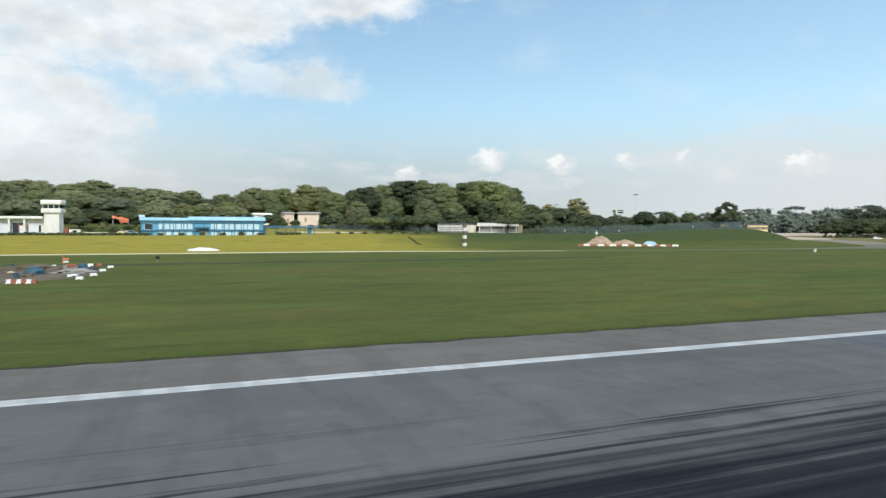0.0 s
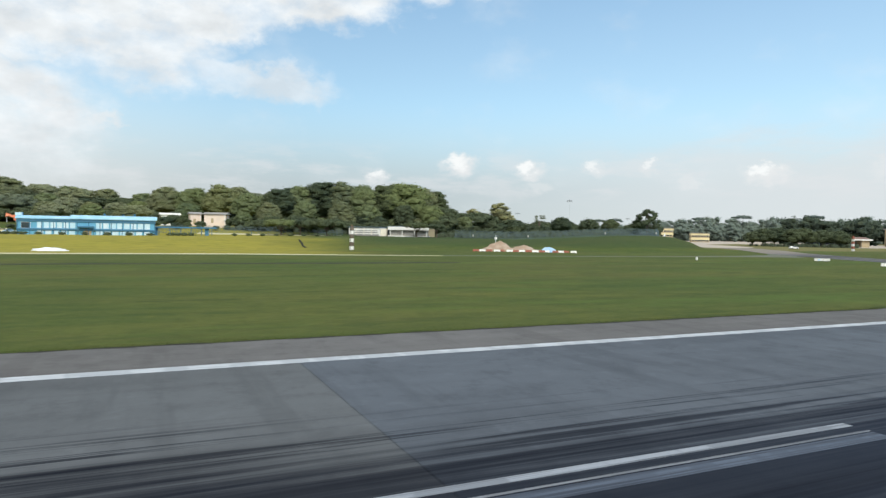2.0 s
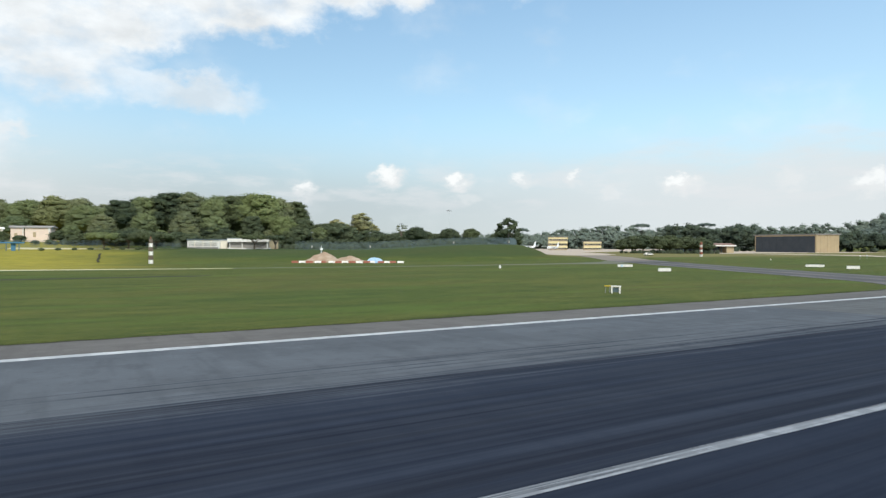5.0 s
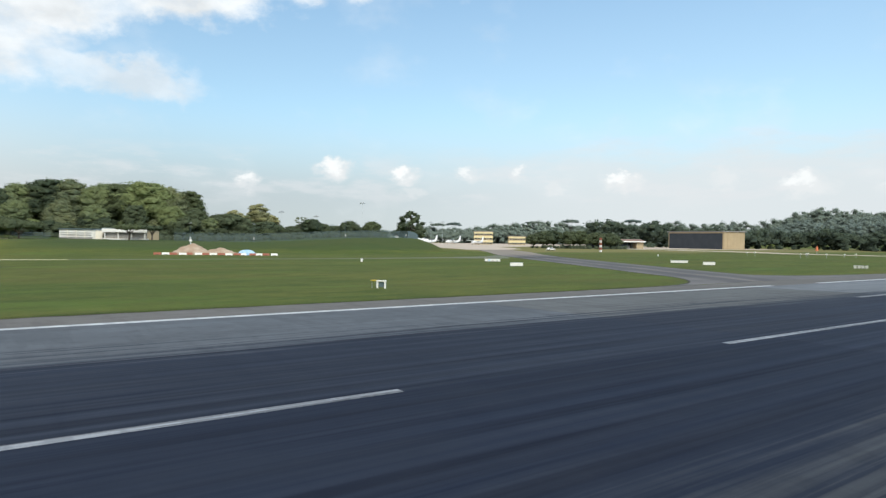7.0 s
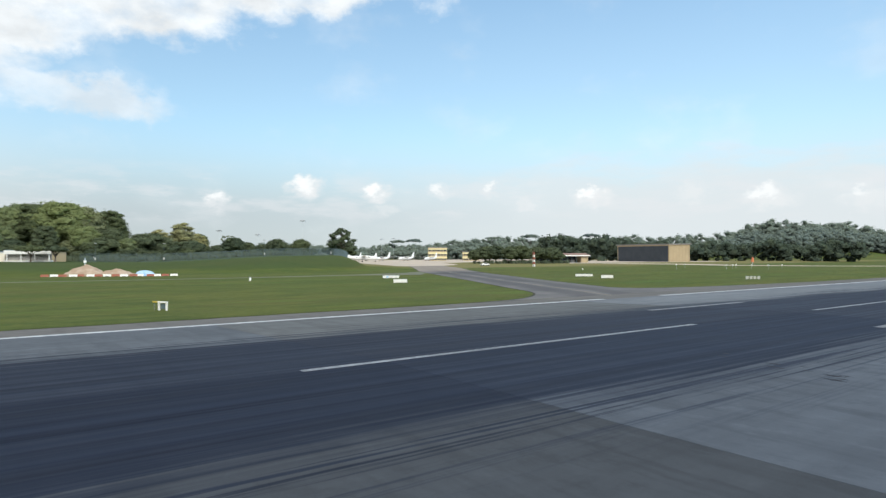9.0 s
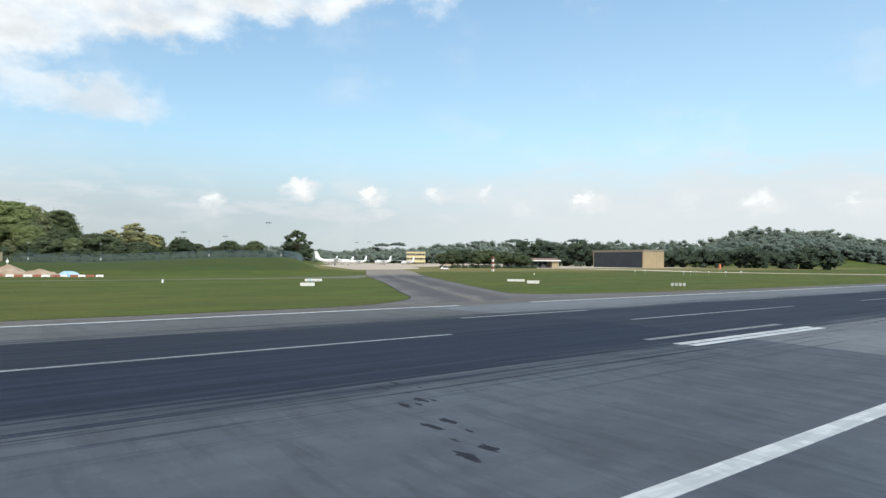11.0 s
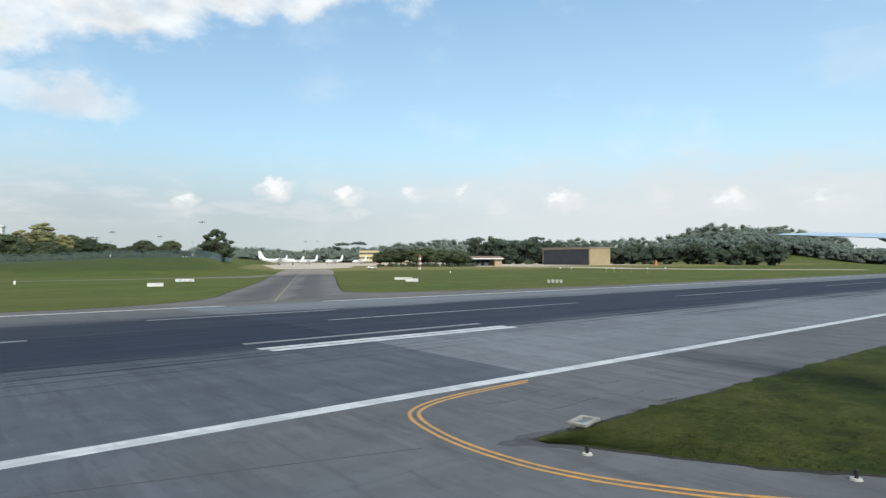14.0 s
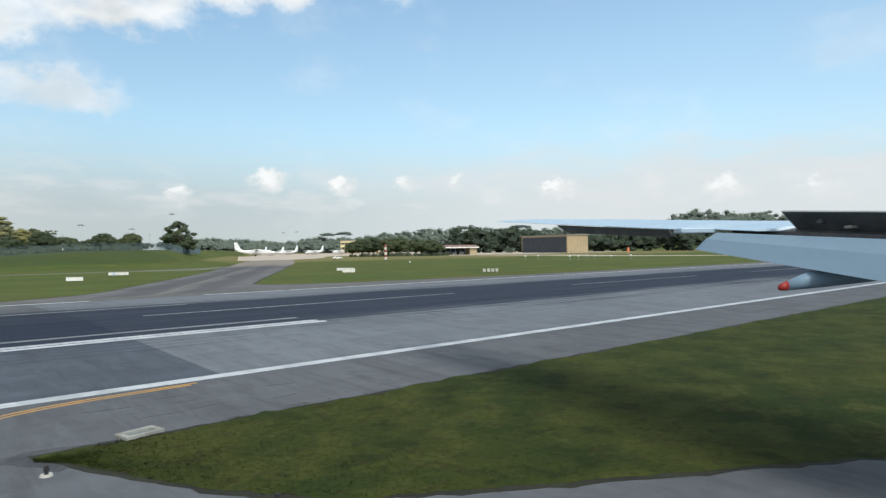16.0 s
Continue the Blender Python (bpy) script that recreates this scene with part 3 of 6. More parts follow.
def thing(name, m, label, category, group="", kind=""):
    ob = new(name)
    ob.empty_display_size = 0.3
    ob.matrix_basis = m
    return tagged(ob, label, category, group, kind)


def box(x0, x1, y0, y1, z0, z1, bev=0.0, bm=None):
    bm = bm or bmesh.new()
    r = bmesh.ops.create_cube(bm, size=1.0)
    vs = r["verts"]
    for v in vs:
        v.co = ((x0 + x1) / 2 + v.co.x * (x1 - x0), (y0 + y1) / 2 + v.co.y * (y1 - y0), (z0 + z1) / 2 + v.co.z * (z1 - z0))
    if bev:
        es = list({e for v in vs for e in v.link_edges})
        bmesh.ops.bevel(bm, geom=es, offset=bev, segments=2, affect="EDGES", profile=0.5)
    return bm


def tube(p0, p1, r0, r1=None, seg=8, bm=None, caps=True):
    bm = bm or bmesh.new()
    r1 = r0 if r1 is None else r1
    a, b = Vector(p0), Vector(p1)
    q = (b - a).to_track_quat("Z", "Y").to_matrix()
    rings = []
    for c, r in ((a, r0), (b, r1)):
        rings.append([bm.verts.new(c + q @ Vector((r * math.cos(2 * math.pi * i / seg), r * math.sin(2 * math.pi * i / seg), 0))) for i in range(seg)])
    for i in range(seg):
        j = (i + 1) % seg
        bm.faces.new((rings[0][i], rings[0][j], rings[1][j], rings[1][i]))
    if caps:
        bm.faces.new(rings[0][::-1])
        bm.faces.new(rings[1])
    return bm


def loft(rings, bm=None, caps=True):
    """Skin over closed rings of points, all with the same count."""
    bm = bm or bmesh.new()
    vr = [[bm.verts.new(p) for p in ring] for ring in rings]
    n = len(vr[0])
    for a, b in zip(vr, vr[1:]):
        for i in range(n):
            j = (i + 1) % n
            bm.faces.new((a[i], a[j], b[j], b[i]))
    if caps:
        bm.faces.new(vr[0][::-1])
        bm.faces.new(vr[-1])
    bmesh.ops.recalc_face_normals(bm, faces=bm.faces)
    return bm


def prism(pts, z0, z1, bm=None):
    bm = bm or bmesh.new()
    lo = [bm.verts.new((x, y, z0)) for x, y in pts]
    hi = [bm.verts.new((x, y, z1)) for x, y in pts]
    n = len(pts)
    bm.faces.new(hi)
    bm.faces.new(lo[::-1])
    for i in range(n):
        j = (i + 1) % n
        bm.faces.new((lo[i], lo[j], hi[j], hi[i]))
    bmesh.ops.recalc_face_normals(bm, faces=bm.faces)
    return bm


def ss(v, lo=0.0, hi=1.0):
    v = np.clip((np.asarray(v, float) - lo) / (hi - lo), 0, 1)
    return v * v * (3 - 2 * v)


# ---------------------------------------------------------------- ground


KNOT_Y = (-4000, -60, -36.4, -5.42, 25.2, 40, 85, 120, 160, 180, 215, 5000)
KNOT_Z = (-0.50, -0.50, -0.465, 0.0, -0.459, -0.45, -0.60, -0.65, -0.45, 0.10, 0.60, 0.60)


def base_z(y):
    """The crowned runway and the shallow fall of the grass beside it."""
    return np.interp(y, KNOT_Y, KNOT_Z)


def ground_z(x, y):
    x, y = np.asarray(x, float), np.asarray(y, float)
    toe = np.interp(x, (-40, 20, 60, 110, 143, 176, 220), (158, 162, 168, 171, 169, 164, 172))
    toe = toe + 1.0 * np.sin(x / 23.0) + 0.6 * np.sin(x / 7.3)
    d1 = (y - toe) / 25.0
    d2 = -((x - 222) * 0.90 - (y - 178) * 0.43) / 15.0
    crest = 1.8 + 0.9 * ss(x, 5, 95) + 2.2 * ss(x, 140, 200)
    z = base_z(y) + crest * ss(np.minimum(d1, d2))
    west = 1 - ss(x, 95, 170)
    z = z + west * (3.6 * ss(y, 238, 282) + 9.5 * ss(y, 290, 420)) * ss(d2, 0, 3)
    far, side = (x - 935) * 0.90 + (y - 330) * 0.43, (y - 330) * 0.90 - (x - 935) * 0.43
    z = z + 21 * np.exp(-((far / 130) ** 2 + (side / 88) ** 4))
    return z


def gz(x, y):
    return float(ground_z(x, y))


def build_ground():
    xs = np.unique(np.concatenate([np.linspace(-4200, -160, 18), np.arange(-160, 330, 4.0), np.arange(330, 1300, 25.0), np.linspace(1300, 4500, 14)]))
    ys = np.unique(np.concatenate([np.array(KNOT_Y[:-1]), np.linspace(-3000, 120, 14), np.arange(120, 300, 3.0), np.arange(300, 640, 17.0), np.linspace(640, 4500, 14)]))
    gx, gy = np.meshgrid(xs, ys)
    rng = np.random.default_rng(4)
    z = ground_z(gx, gy)
    z = z + (z > 0.9) * rng.normal(0, 0.06, z.shape)
    co = np.stack([gx, gy, z], -1).reshape(-1, 3)
    nx = len(xs)
    i = (np.arange(len(ys) - 1)[:, None] * nx + np.arange(nx - 1)[None]).ravel()
    faces = np.stack([i, i + 1, i + nx + 1, i + nx], -1)
    me = bpy.data.meshes.new("ground")
    me.from_pydata(co.tolist(), [], faces.tolist())
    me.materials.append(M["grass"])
    for p in me.polygons:
        p.use_smooth = True
    tagged(new("ground", me), "mown green airfield grass rising to a grassy bank", "grass", kind="structure")


build_ground()

# ---------------------------------------------------------------- pavements (layers a few millimetres apart)


def flat(name, pts, z, mat, parent=None, label="", deep=0.30):
    """A pavement sheet that follows the crown, z above it."""
    bm = bmesh.new()
    bm.faces.new([bm.verts.new((x, y, 0)) for x, y in pts])
    for ky in KNOT_Y[1:-1]:
        bmesh.ops.bisect_plane(bm, geom=bm.verts[:] + bm.edges[:] + bm.faces[:], plane_co=(0, ky, 0), plane_no=(0, 1, 0), dist=1e-5)
    bmesh.ops.recalc_face_normals(bm, faces=bm.faces)
    if bm.faces and sum(f.normal.z for f in bm.faces) < 0:
        bmesh.ops.reverse_faces(bm, faces=bm.faces)
    for v in bm.verts:
        v.co.z = float(base_z(v.co.y)) + z
    r = bmesh.ops.extrude_face_region(bm, geom=bm.faces[:], use_keep_orig=True)
    for v in r["geom"]:
        if isinstance(v, bmesh.types.BMVert):
            v.co.z -= deep
    bmesh.ops.recalc_face_normals(bm, faces=bm.faces)
    return part(name, bm, mat, parent, label)


CL, E1, E2 = -5.42, 19.46, -29.70
runway = tagged(new("runway"), "grey asphalt runway with dark tyre rubber streaks", "runway", kind="structure")
joints = [-1800, 28.4, 107.5, 149.5, 1900]
for (a, b), k, k2 in zip(zip(joints, joints[1:]), ("asphalt_a", "asphalt_b", "asphalt_e", "asphalt_c"), ("asphalt_a", "asphalt_s", "asphalt_d", "asphalt_c")):
    flat("asphalt_section", [(a, CL), (b - 0.02, CL), (b - 0.02, E1 - 0.4), (a, E1 - 0.4)], 0.030, k, runway)
    flat("asphalt_section", [(a, E2), (b - 0.02, E2), (b - 0.02, CL - 0.02), (a, CL - 0.02)], 0.030, k2, runway)


def ragged(x0, x1, y, step, amp, seed):
    r = random.Random(seed)
    n = int(abs(x1 - x0) / step)
    return [(x0 + (x1 - x0) * i / n, y + r.uniform(-amp, amp)) for i in range(n + 1)]


flat("shoulder_north", [(-1800, E1 - 0.4), (150, E1 - 0.4)] + ragged(150, -60, 25.35, 1.1, 0.14, 3) + [(-1800, 25.35)], 0.026, "shoulder", runway)
flat("shoulder_north_east", [(150.01, E1 - 0.4), (1900, E1 - 0.4), (1900, 27.0)] + ragged(420, 214, 27.5, 1.5, 0.15, 4) + [(150.01, 25.4)], 0.026, "shoulder", runway)
flat("shoulder_south", [(-1800, E2), (-1800, -36.4), (1900, -36.4), (1900, E2)], 0.026, "shoulder_s", runway)

flat("edge_soil", ragged(-300, 148, 25.15, 3.0, 0.05, 31) + ragged(148, -60, 25.66, 0.8, 0.14, 32) + [(-300, 25.6)], 0.0225, "edge_soil", runway, "", 0.04)



def smooth_line(pts, n=6):
    """A smooth curve through the points."""
    out = []
    p = [pts[0]] + list(pts) + [pts[-1]]
    for i in range(1, len(p) - 2):
        a, b, c, d = (Vector(q) for q in p[i - 1:i + 3])
        for k in range(n):
            u = k / n
            q = 0.5 * ((2 * b) + (c - a) * u + (2 * a - 5 * b + 4 * c - d) * u * u + (3 * b - 3 * c + d - a) * u ** 3)
            out.append((q.x, q.y))
    return out + [pts[-1]]


taxi = tagged(new("taxiway"), "grey asphalt taxiway leading to an apron", "taxiway", kind="structure")
left_edge = smooth_line([(122, 25.3), (138, 25.8), (147, 27.0), (154, 30.6), (160.5, 37.2), (167.4, 49.5), (187.5, 85.0), (206.8, 121.0), (222.9, 152), (256.5, 208)])
right_edge = smooth_line([(276, 209), (260, 175), (235, 132.5), (222.5, 110), (200.3, 72), (184.2, 43.5), (182.0, 37.8), (185.5, 33.4), (196, 30.6), (215, 28.6), (240, 27.4)])
flat("asphalt_surface", left_edge + right_edge, 0.020, "taxi", taxi)
exit_way = tagged(new("exit_taxiway"), "grey asphalt runway exit curving past a grass island", "taxiway", kind="structure")
low = [(142.1, -36.75), (142.75, -37.9), (143.55, -39.75), (144.75, -42.0), (146.5, -44.2), (149.7, -46.1), (154.6, -48.9), (162, -53.4), (200, -78), (320, -156)]
flat("asphalt_surface", [(60, -36.4), (142.0, -36.4)] + low + [(300, -205), (170, -112), (90, -64)], 0.022, "shoulder_s", exit_way)
turf = tagged(new("grass_island"), "green turf island between pavements, colour darkened for cloud shade", "grass", kind="structure")
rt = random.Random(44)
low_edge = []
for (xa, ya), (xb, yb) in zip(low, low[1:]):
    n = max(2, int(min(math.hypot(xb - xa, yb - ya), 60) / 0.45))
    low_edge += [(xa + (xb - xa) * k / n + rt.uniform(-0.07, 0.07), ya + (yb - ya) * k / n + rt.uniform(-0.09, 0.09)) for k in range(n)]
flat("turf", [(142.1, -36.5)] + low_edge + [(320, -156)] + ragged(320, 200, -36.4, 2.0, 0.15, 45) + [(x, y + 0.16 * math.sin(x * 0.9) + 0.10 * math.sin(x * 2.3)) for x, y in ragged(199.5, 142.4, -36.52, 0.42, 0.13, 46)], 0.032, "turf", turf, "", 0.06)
flat("bare_rim", [(141.9, -36.35)] + [(x - 0.12 + rt.uniform(-0.1, 0.05), y - 0.16 + rt.uniform(-0.1, 0.06)) for x, y in low_edge] + [(320, -156.2)] + ragged(320, 142.0, -36.40, 0.6, 0.13, 47), 0.0285, "edge_soil", turf, "", 0.04)
road = tagged(new("perimeter_road"), "narrow pale perimeter road along the grassy bank", "road", kind="structure")
flat("surface", [(88, 136.4), (110, 134.6), (150, 132.0), (185, 132.4), (205, 127.0), (216, 140), (226, 157), (212, 146.5), (190, 139.6), (150, 135.2), (110, 137.8), (88, 139.7)], 0.018, "road", road)
# western stretch is coloured paler to stand in for sunlight on the road
flat("surface", [(-1200, 147.0), (-1200, 142.5), (-60, 143.2), (40, 142.6), (60, 139.5), (87.9, 136.5), (87.9, 138.2), (60, 143.2), (40, 147.2), (-60, 148.0)], 0.018, "sand", road)
worn = tagged(new("verge_drain"), "dark grassed drain along the airfield verge, widened to fit the camera's view", "drain", kind="structure")
# widened to about 3.6 m so that the camera sees a line
flat("drain", ragged(-400, 74, 102.6, 5.0, 0.5, 6) + ragged(78, -400, 106.2, 5.0, 0.5, 7), 0.013, "drain_grass", worn, "", 0.05)
apron = tagged(new("apron"), "pale concrete aircraft parking apron", "apron", kind="structure")
flat("concrete_surface", [(252, 211), (256.5, 207.6), (276, 208.6), (296, 222), (325, 262), (345, 300), (420, 345), (700, 480), (1100, 900), (590, 900), (345, 430)], 0.014, "concrete", apron)
flat("concrete_surface", [(396, 240), (520, 232), (640, 236), (640, 440), (430, 348)], 0.015, "concrete", apron)

flat("concrete_surface", [(386, 231), (430, 168), (468, 105), (495, 58), (512, 66), (485, 116), (448, 180), (398, 238)], 0.0145, "concrete", apron)

mk = tagged(new("runway_marking"), "worn white runway and yellow taxiway markings", "marking", kind="structure")


def stripe(name, x0, x1, y, w, mat, z=0.034):
    return flat(name, [(x0, y - w / 2), (x1, y - w / 2), (x1, y + w / 2), (x0, y + w / 2)], z, mat, mk, "", 0.02)


stripe("edge_line", -1800, 155, E1, 0.85, "white_paint")
stripe("edge_line", 167, 1900, E1, 0.85, "white_paint")
stripe("edge_line", -1800, 1900, E2 - 0.20, 0.68, "white_paint", 0.036)
for k in range(-30, 38):
    x0 = 103.3 + 50 * k
    stripe("centreline_dash", x0, x0 + (31.4 if k == -1 else 30.5), CL, 0.42, "dull_paint" if -1 <= k <= 1 else "grey_paint")
for x0, x1, y, w, mat in ((143.0, 161.2, -13.9, 0.6, "grey_paint"), (142.9, 161.6, -16.15, 0.62, "white_paint"), (143.2, 161.8, -16.95, 0.62, "white_paint"), (143.0, 159.9, 4.7, 0.7, "grey_paint"),
                          (16.0, 40.5, 4.72, 0.30, "dull_paint"), (16.0, 40.5, 4.12, 0.10, "grey_paint"), (16.0, 40.45, 3.74, 0.52, "ghost_paint")):
    stripe("touchdown_mark", x0, x1, y, w, mat)


def ribbon(name, pts, w, z, mat, parent=None):
    """A painted line of even width along a smooth curve."""
    dense = [Vector(q) for q in smooth_line(pts, 8)]
    lo, hi = [], []
    for i, q in enumerate(dense):
        tdir = (dense[min(i + 1, len(dense) - 1)] - dense[max(i - 1, 0)]).normalized()
        n = Vector((-tdir.y, tdir.x)) * (w / 2)
        lo.append(q - n)
        hi.append(q + n)
    bm = bmesh.new()
    vl, vh = [bm.verts.new((q.x, q.y, z + float(base_z(q.y)))) for q in lo], [bm.verts.new((q.x, q.y, z + float(base_z(q.y)))) for q in hi]
    for i in range(len(lo) - 1):
        bm.faces.new((vl[i], vl[i + 1], vh[i + 1], vh[i]))
    bmesh.ops.recalc_face_normals(bm, faces=bm.faces)
    r = bmesh.ops.extrude_face_region(bm, geom=bm.faces[:])
    for v in r["geom"]:
        if isinstance(v, bmesh.types.BMVert):
            v.co.z -= 0.01
    bmesh.ops.recalc_face_normals(bm, faces=bm.faces)
    return part(name, bm, mat, parent or mk)


outer = [(148.2, -30.6), (143.8, -30.85), (141.6, -31.5), (140.6, -32.6), (140.05, -34.7), (139.95, -36.6), (140.15, -38.5), (140.95, -40.7), (142.6, -43.3), (145.6, -46.2), (150, -49.6), (190, -75.5)]
inner = [(147.6, -31.05), (144.0, -31.3), (142.0, -31.85), (141.1, -32.8), (140.55, -34.7), (140.45, -36.6), (140.65, -38.4), (141.4, -40.4), (143.0, -42.9), (145.95, -45.7), (150.3, -49.1), (190.3, -75.0)]
inner = [(a + (c - a) * 0.56, b + (d - b) * 0.56) for (a, b), (c, d) in zip(outer, inner)]
ribbon("yellow_line", outer, 0.13, 0.036, "yellow_paint")
ribbon("yellow_line", inner, 0.13, 0.036, "yellow_paint")
ribbon("yellow_line", [(163.3, 24.7), (177.1, 50.2), (194.9, 83), (215, 120), (240, 164), (266, 208)], 0.22, 0.032, "dull_yellow")

for side in (left_edge[6:], right_edge[8:-6]):
    ribbon("edge_soil", side, 0.32, 0.024, "edge_soil", taxi)

# ---------------------------------------------------------------- trees


def crown_mesh(name, blobs, leaves, size, mat, seed, core=0.86):
    """A crown of many small leaf clumps round lumpy limbs of foliage."""
    rng = np.random.default_rng(seed)
    co, fa = [], []
    base = 0
    for (cx, cy, cz, rx, ry, rz) in blobs:
        bm = bmesh.new()
        bmesh.ops.create_icosphere(bm, subdivisions=1, radius=1.0)
        for v in bm.verts:
            d = v.co.copy()
            k = core * (1 + 0.22 * noise.noise(d * 1.7 + Vector((cx, cy, cz))))
            co.append((cx + d.x * rx * k, cy + d.y * ry * k, cz + d.z * rz * k))
        bm.verts.index_update()
        for f in bm.faces:
            fa.append(tuple(base + v.index for v in f.verts))
        base += len(bm.verts)
        bm.free()
    b = np.array(blobs)
    area = (b[:, 3] * b[:, 4] + b[:, 3] * b[:, 5] + b[:, 4] * b[:, 5])
    pick = rng.choice(len(b), leaves, p=area / area.sum())
    d = rng.normal(size=(leaves, 3))
    d /= np.linalg.norm(d, axis=1)[:, None]
    d[:, 2] = np.where(d[:, 2] < -0.35, -d[:, 2], d[:, 2])
    lump = 1 + 0.20 * np.sin(d[:, 0] * 5 + pick) * np.sin(d[:, 1] * 6 + pick * 2) + 0.12 * np.sin(d[:, 2] * 9 + pick * 3)
    r = np.where(rng.random(leaves) < 0.12, rng.uniform(1.0, 1.2, leaves), rng.uniform(0.84, 1.05, leaves)) * lump
    p = b[pick, :3] + d * b[pick, 3:6] * r[:, None]
    n = d + rng.normal(scale=0.34, size=(leaves, 3))
    n /= np.linalg.norm(n, axis=1)[:, None]
    u = np.cross(n, rng.normal(size=(leaves, 3)))
    u /= np.linalg.norm(u, axis=1)[:, None]
    w = np.cross(n, u)
    s = size * rng.uniform(0.55, 1.35, leaves)[:, None]
    q = np.stack([p - u * s, p - w * s * 0.6, p + u * s, p + w * s * 0.6], 1).reshape(-1, 3)
    co += q.tolist()
    fa += [tuple(base + 4 * i + k for k in range(4)) for i in range(leaves)]
    me = bpy.data.meshes.new(name)
    me.from_pydata(co, [], fa)
    me.materials.append(M[mat])
    return me


def trunk_mesh(h, r, limbs, seed):
    rnd = random.Random(seed)
    bm = tube((0, 0, -0.6), (0.1, 0.05, h * 0.55), r * 1.25, r * 0.8, 8)
    tube((0.1, 0.05, h * 0.55), (0.0, 0.15, h), r * 0.8, r * 0.35, 8, bm)
    for (x, y, z) in limbs:
        z0 = h * rnd.uniform(0.4, 0.75)
        mid = (x * 0.45, y * 0.45, z0 + (z - z0) * 0.6)
        tube((0.05, 0.05, z0), mid, r * 0.5, r * 0.32, 6, bm)
        tube(mid, (x, y, z), r * 0.32, r * 0.10, 6, bm)
    return mesh_of("trunk", bm, M["bark"])


def tree(name, blobs, leaves, size, mat, seed, trunk_h, trunk_r, label, group=""):
    t = thing(name, Matrix(), label, "tree", group)
    limbs = [(b[0] * 0.9, b[1] * 0.9, b[2]) for b in blobs[:7]]
    part("trunk", trunk_mesh(trunk_h, trunk_r, limbs, seed), None, t)
    part("crown", crown_mesh("crown", blobs, leaves, size, mat, seed), None, t)
    return t


def heap(seed, n, w, z0, z1, rmin, rmax, flatness=0.62):
    """Rounded lobes of foliage over the dome of a crown of width w between two heights."""
    r = random.Random(seed)
    mid = z0 + (z1 - z0) * 0.42
    out = [(0, 0, mid, w * 0.34, w * 0.34, (z1 - z0) * 0.40)]
    for i in range(n):
        up = 0.99 - 1.55 * (i + 0.5) / n
        rr = r.uniform(rmin, rmax) * (1.12 - 0.25 * abs(up))
        side = math.sqrt(max(0.0, 1 - up * up))
        a = i * 2.4 + r.uniform(-0.45, 0.45)
        reach = (w / 2 - rr * 0.75) * r.uniform(0.78, 1.08)
        tall = (z1 - mid - rr * 0.7) if up > 0 else (mid - z0 - rr * 0.4)
        out.append((math.cos(a) * side * reach, math.sin(a) * side * reach, mid + up * tall * r.uniform(0.84, 1.0), rr * 1.1, rr * r.uniform(0.9, 1.2), rr * r.uniform(0.8, 1.2) * flatness))
    return out


PROTO = {
    "wide": tree("broadleaf_tree", heap(1, 38, 14, 3.0, 19.5, 2.0, 3.3), 14000, 0.28, "leaf_a", 1, 12, 0.45, "tall broadleaf tree with a dense rounded green crown"),
    "tall": tree("broadleaf_tree", heap(2, 40, 12.5, 3.0, 21.5, 1.6, 3.0), 14000, 0.28, "leaf_b", 2, 13, 0.42, "tall broadleaf tree with a dense dark green crown"),
    "olive": tree("broadleaf_tree", heap(5, 36, 13.5, 2.5, 18.5, 1.9, 3.2), 13500, 0.28, "leaf_d", 5, 11, 0.42, "tall broadleaf tree with an olive green lobed crown"),
    "flatcrown": tree("spreading_tree", heap(12, 34, 16, 5.5, 16.5, 1.8, 2.9), 10500, 0.30, "leaf_e", 12, 10, 0.4, "broad spreading tree with a flattened green crown"),
    "dome": tree("round_tree", heap(7, 20, 10.5, 1.0, 9.0, 1.3, 2.2), 7000, 0.24, "leaf_b", 7, 5, 0.3, "small round tree with a dense dark crown on the bank"),
    "pale": tree("pale_tree", heap(9, 26, 10.5, 2, 17.5, 1.1, 2.1), 7200, 0.28, "leaf_c", 9, 11, 0.32, "tall tree with loose yellowish green foliage"),
}
PROTO_H = {"wide": 19.6, "tall": 21.6, "olive": 18.6, "dome": 9.2, "pale": 17.6, "flatcrown": 16.6}
used = set()


def plant(kind, x, y, top, wide=1.0, turn=0.0, group=""):
    """A tree of that kind with its top at a height above the runway."""
    z = gz(x, y) - 0.05
    k = max(top - z, 2.0) / PROTO_H[kind]
    m = pose(x, y, z, 0, 0, turn) @ Matrix.Diagonal((k * wide, k * wide, k, 1))
    if kind not in used:
        used.add(kind)
        ob = PROTO[kind]
        ob.matrix_basis = m
    else:
        ob = copy_thing(PROTO[kind], Matrix())
        ob.matrix_basis = m
    if group:
        ob["group"] = group
    return ob


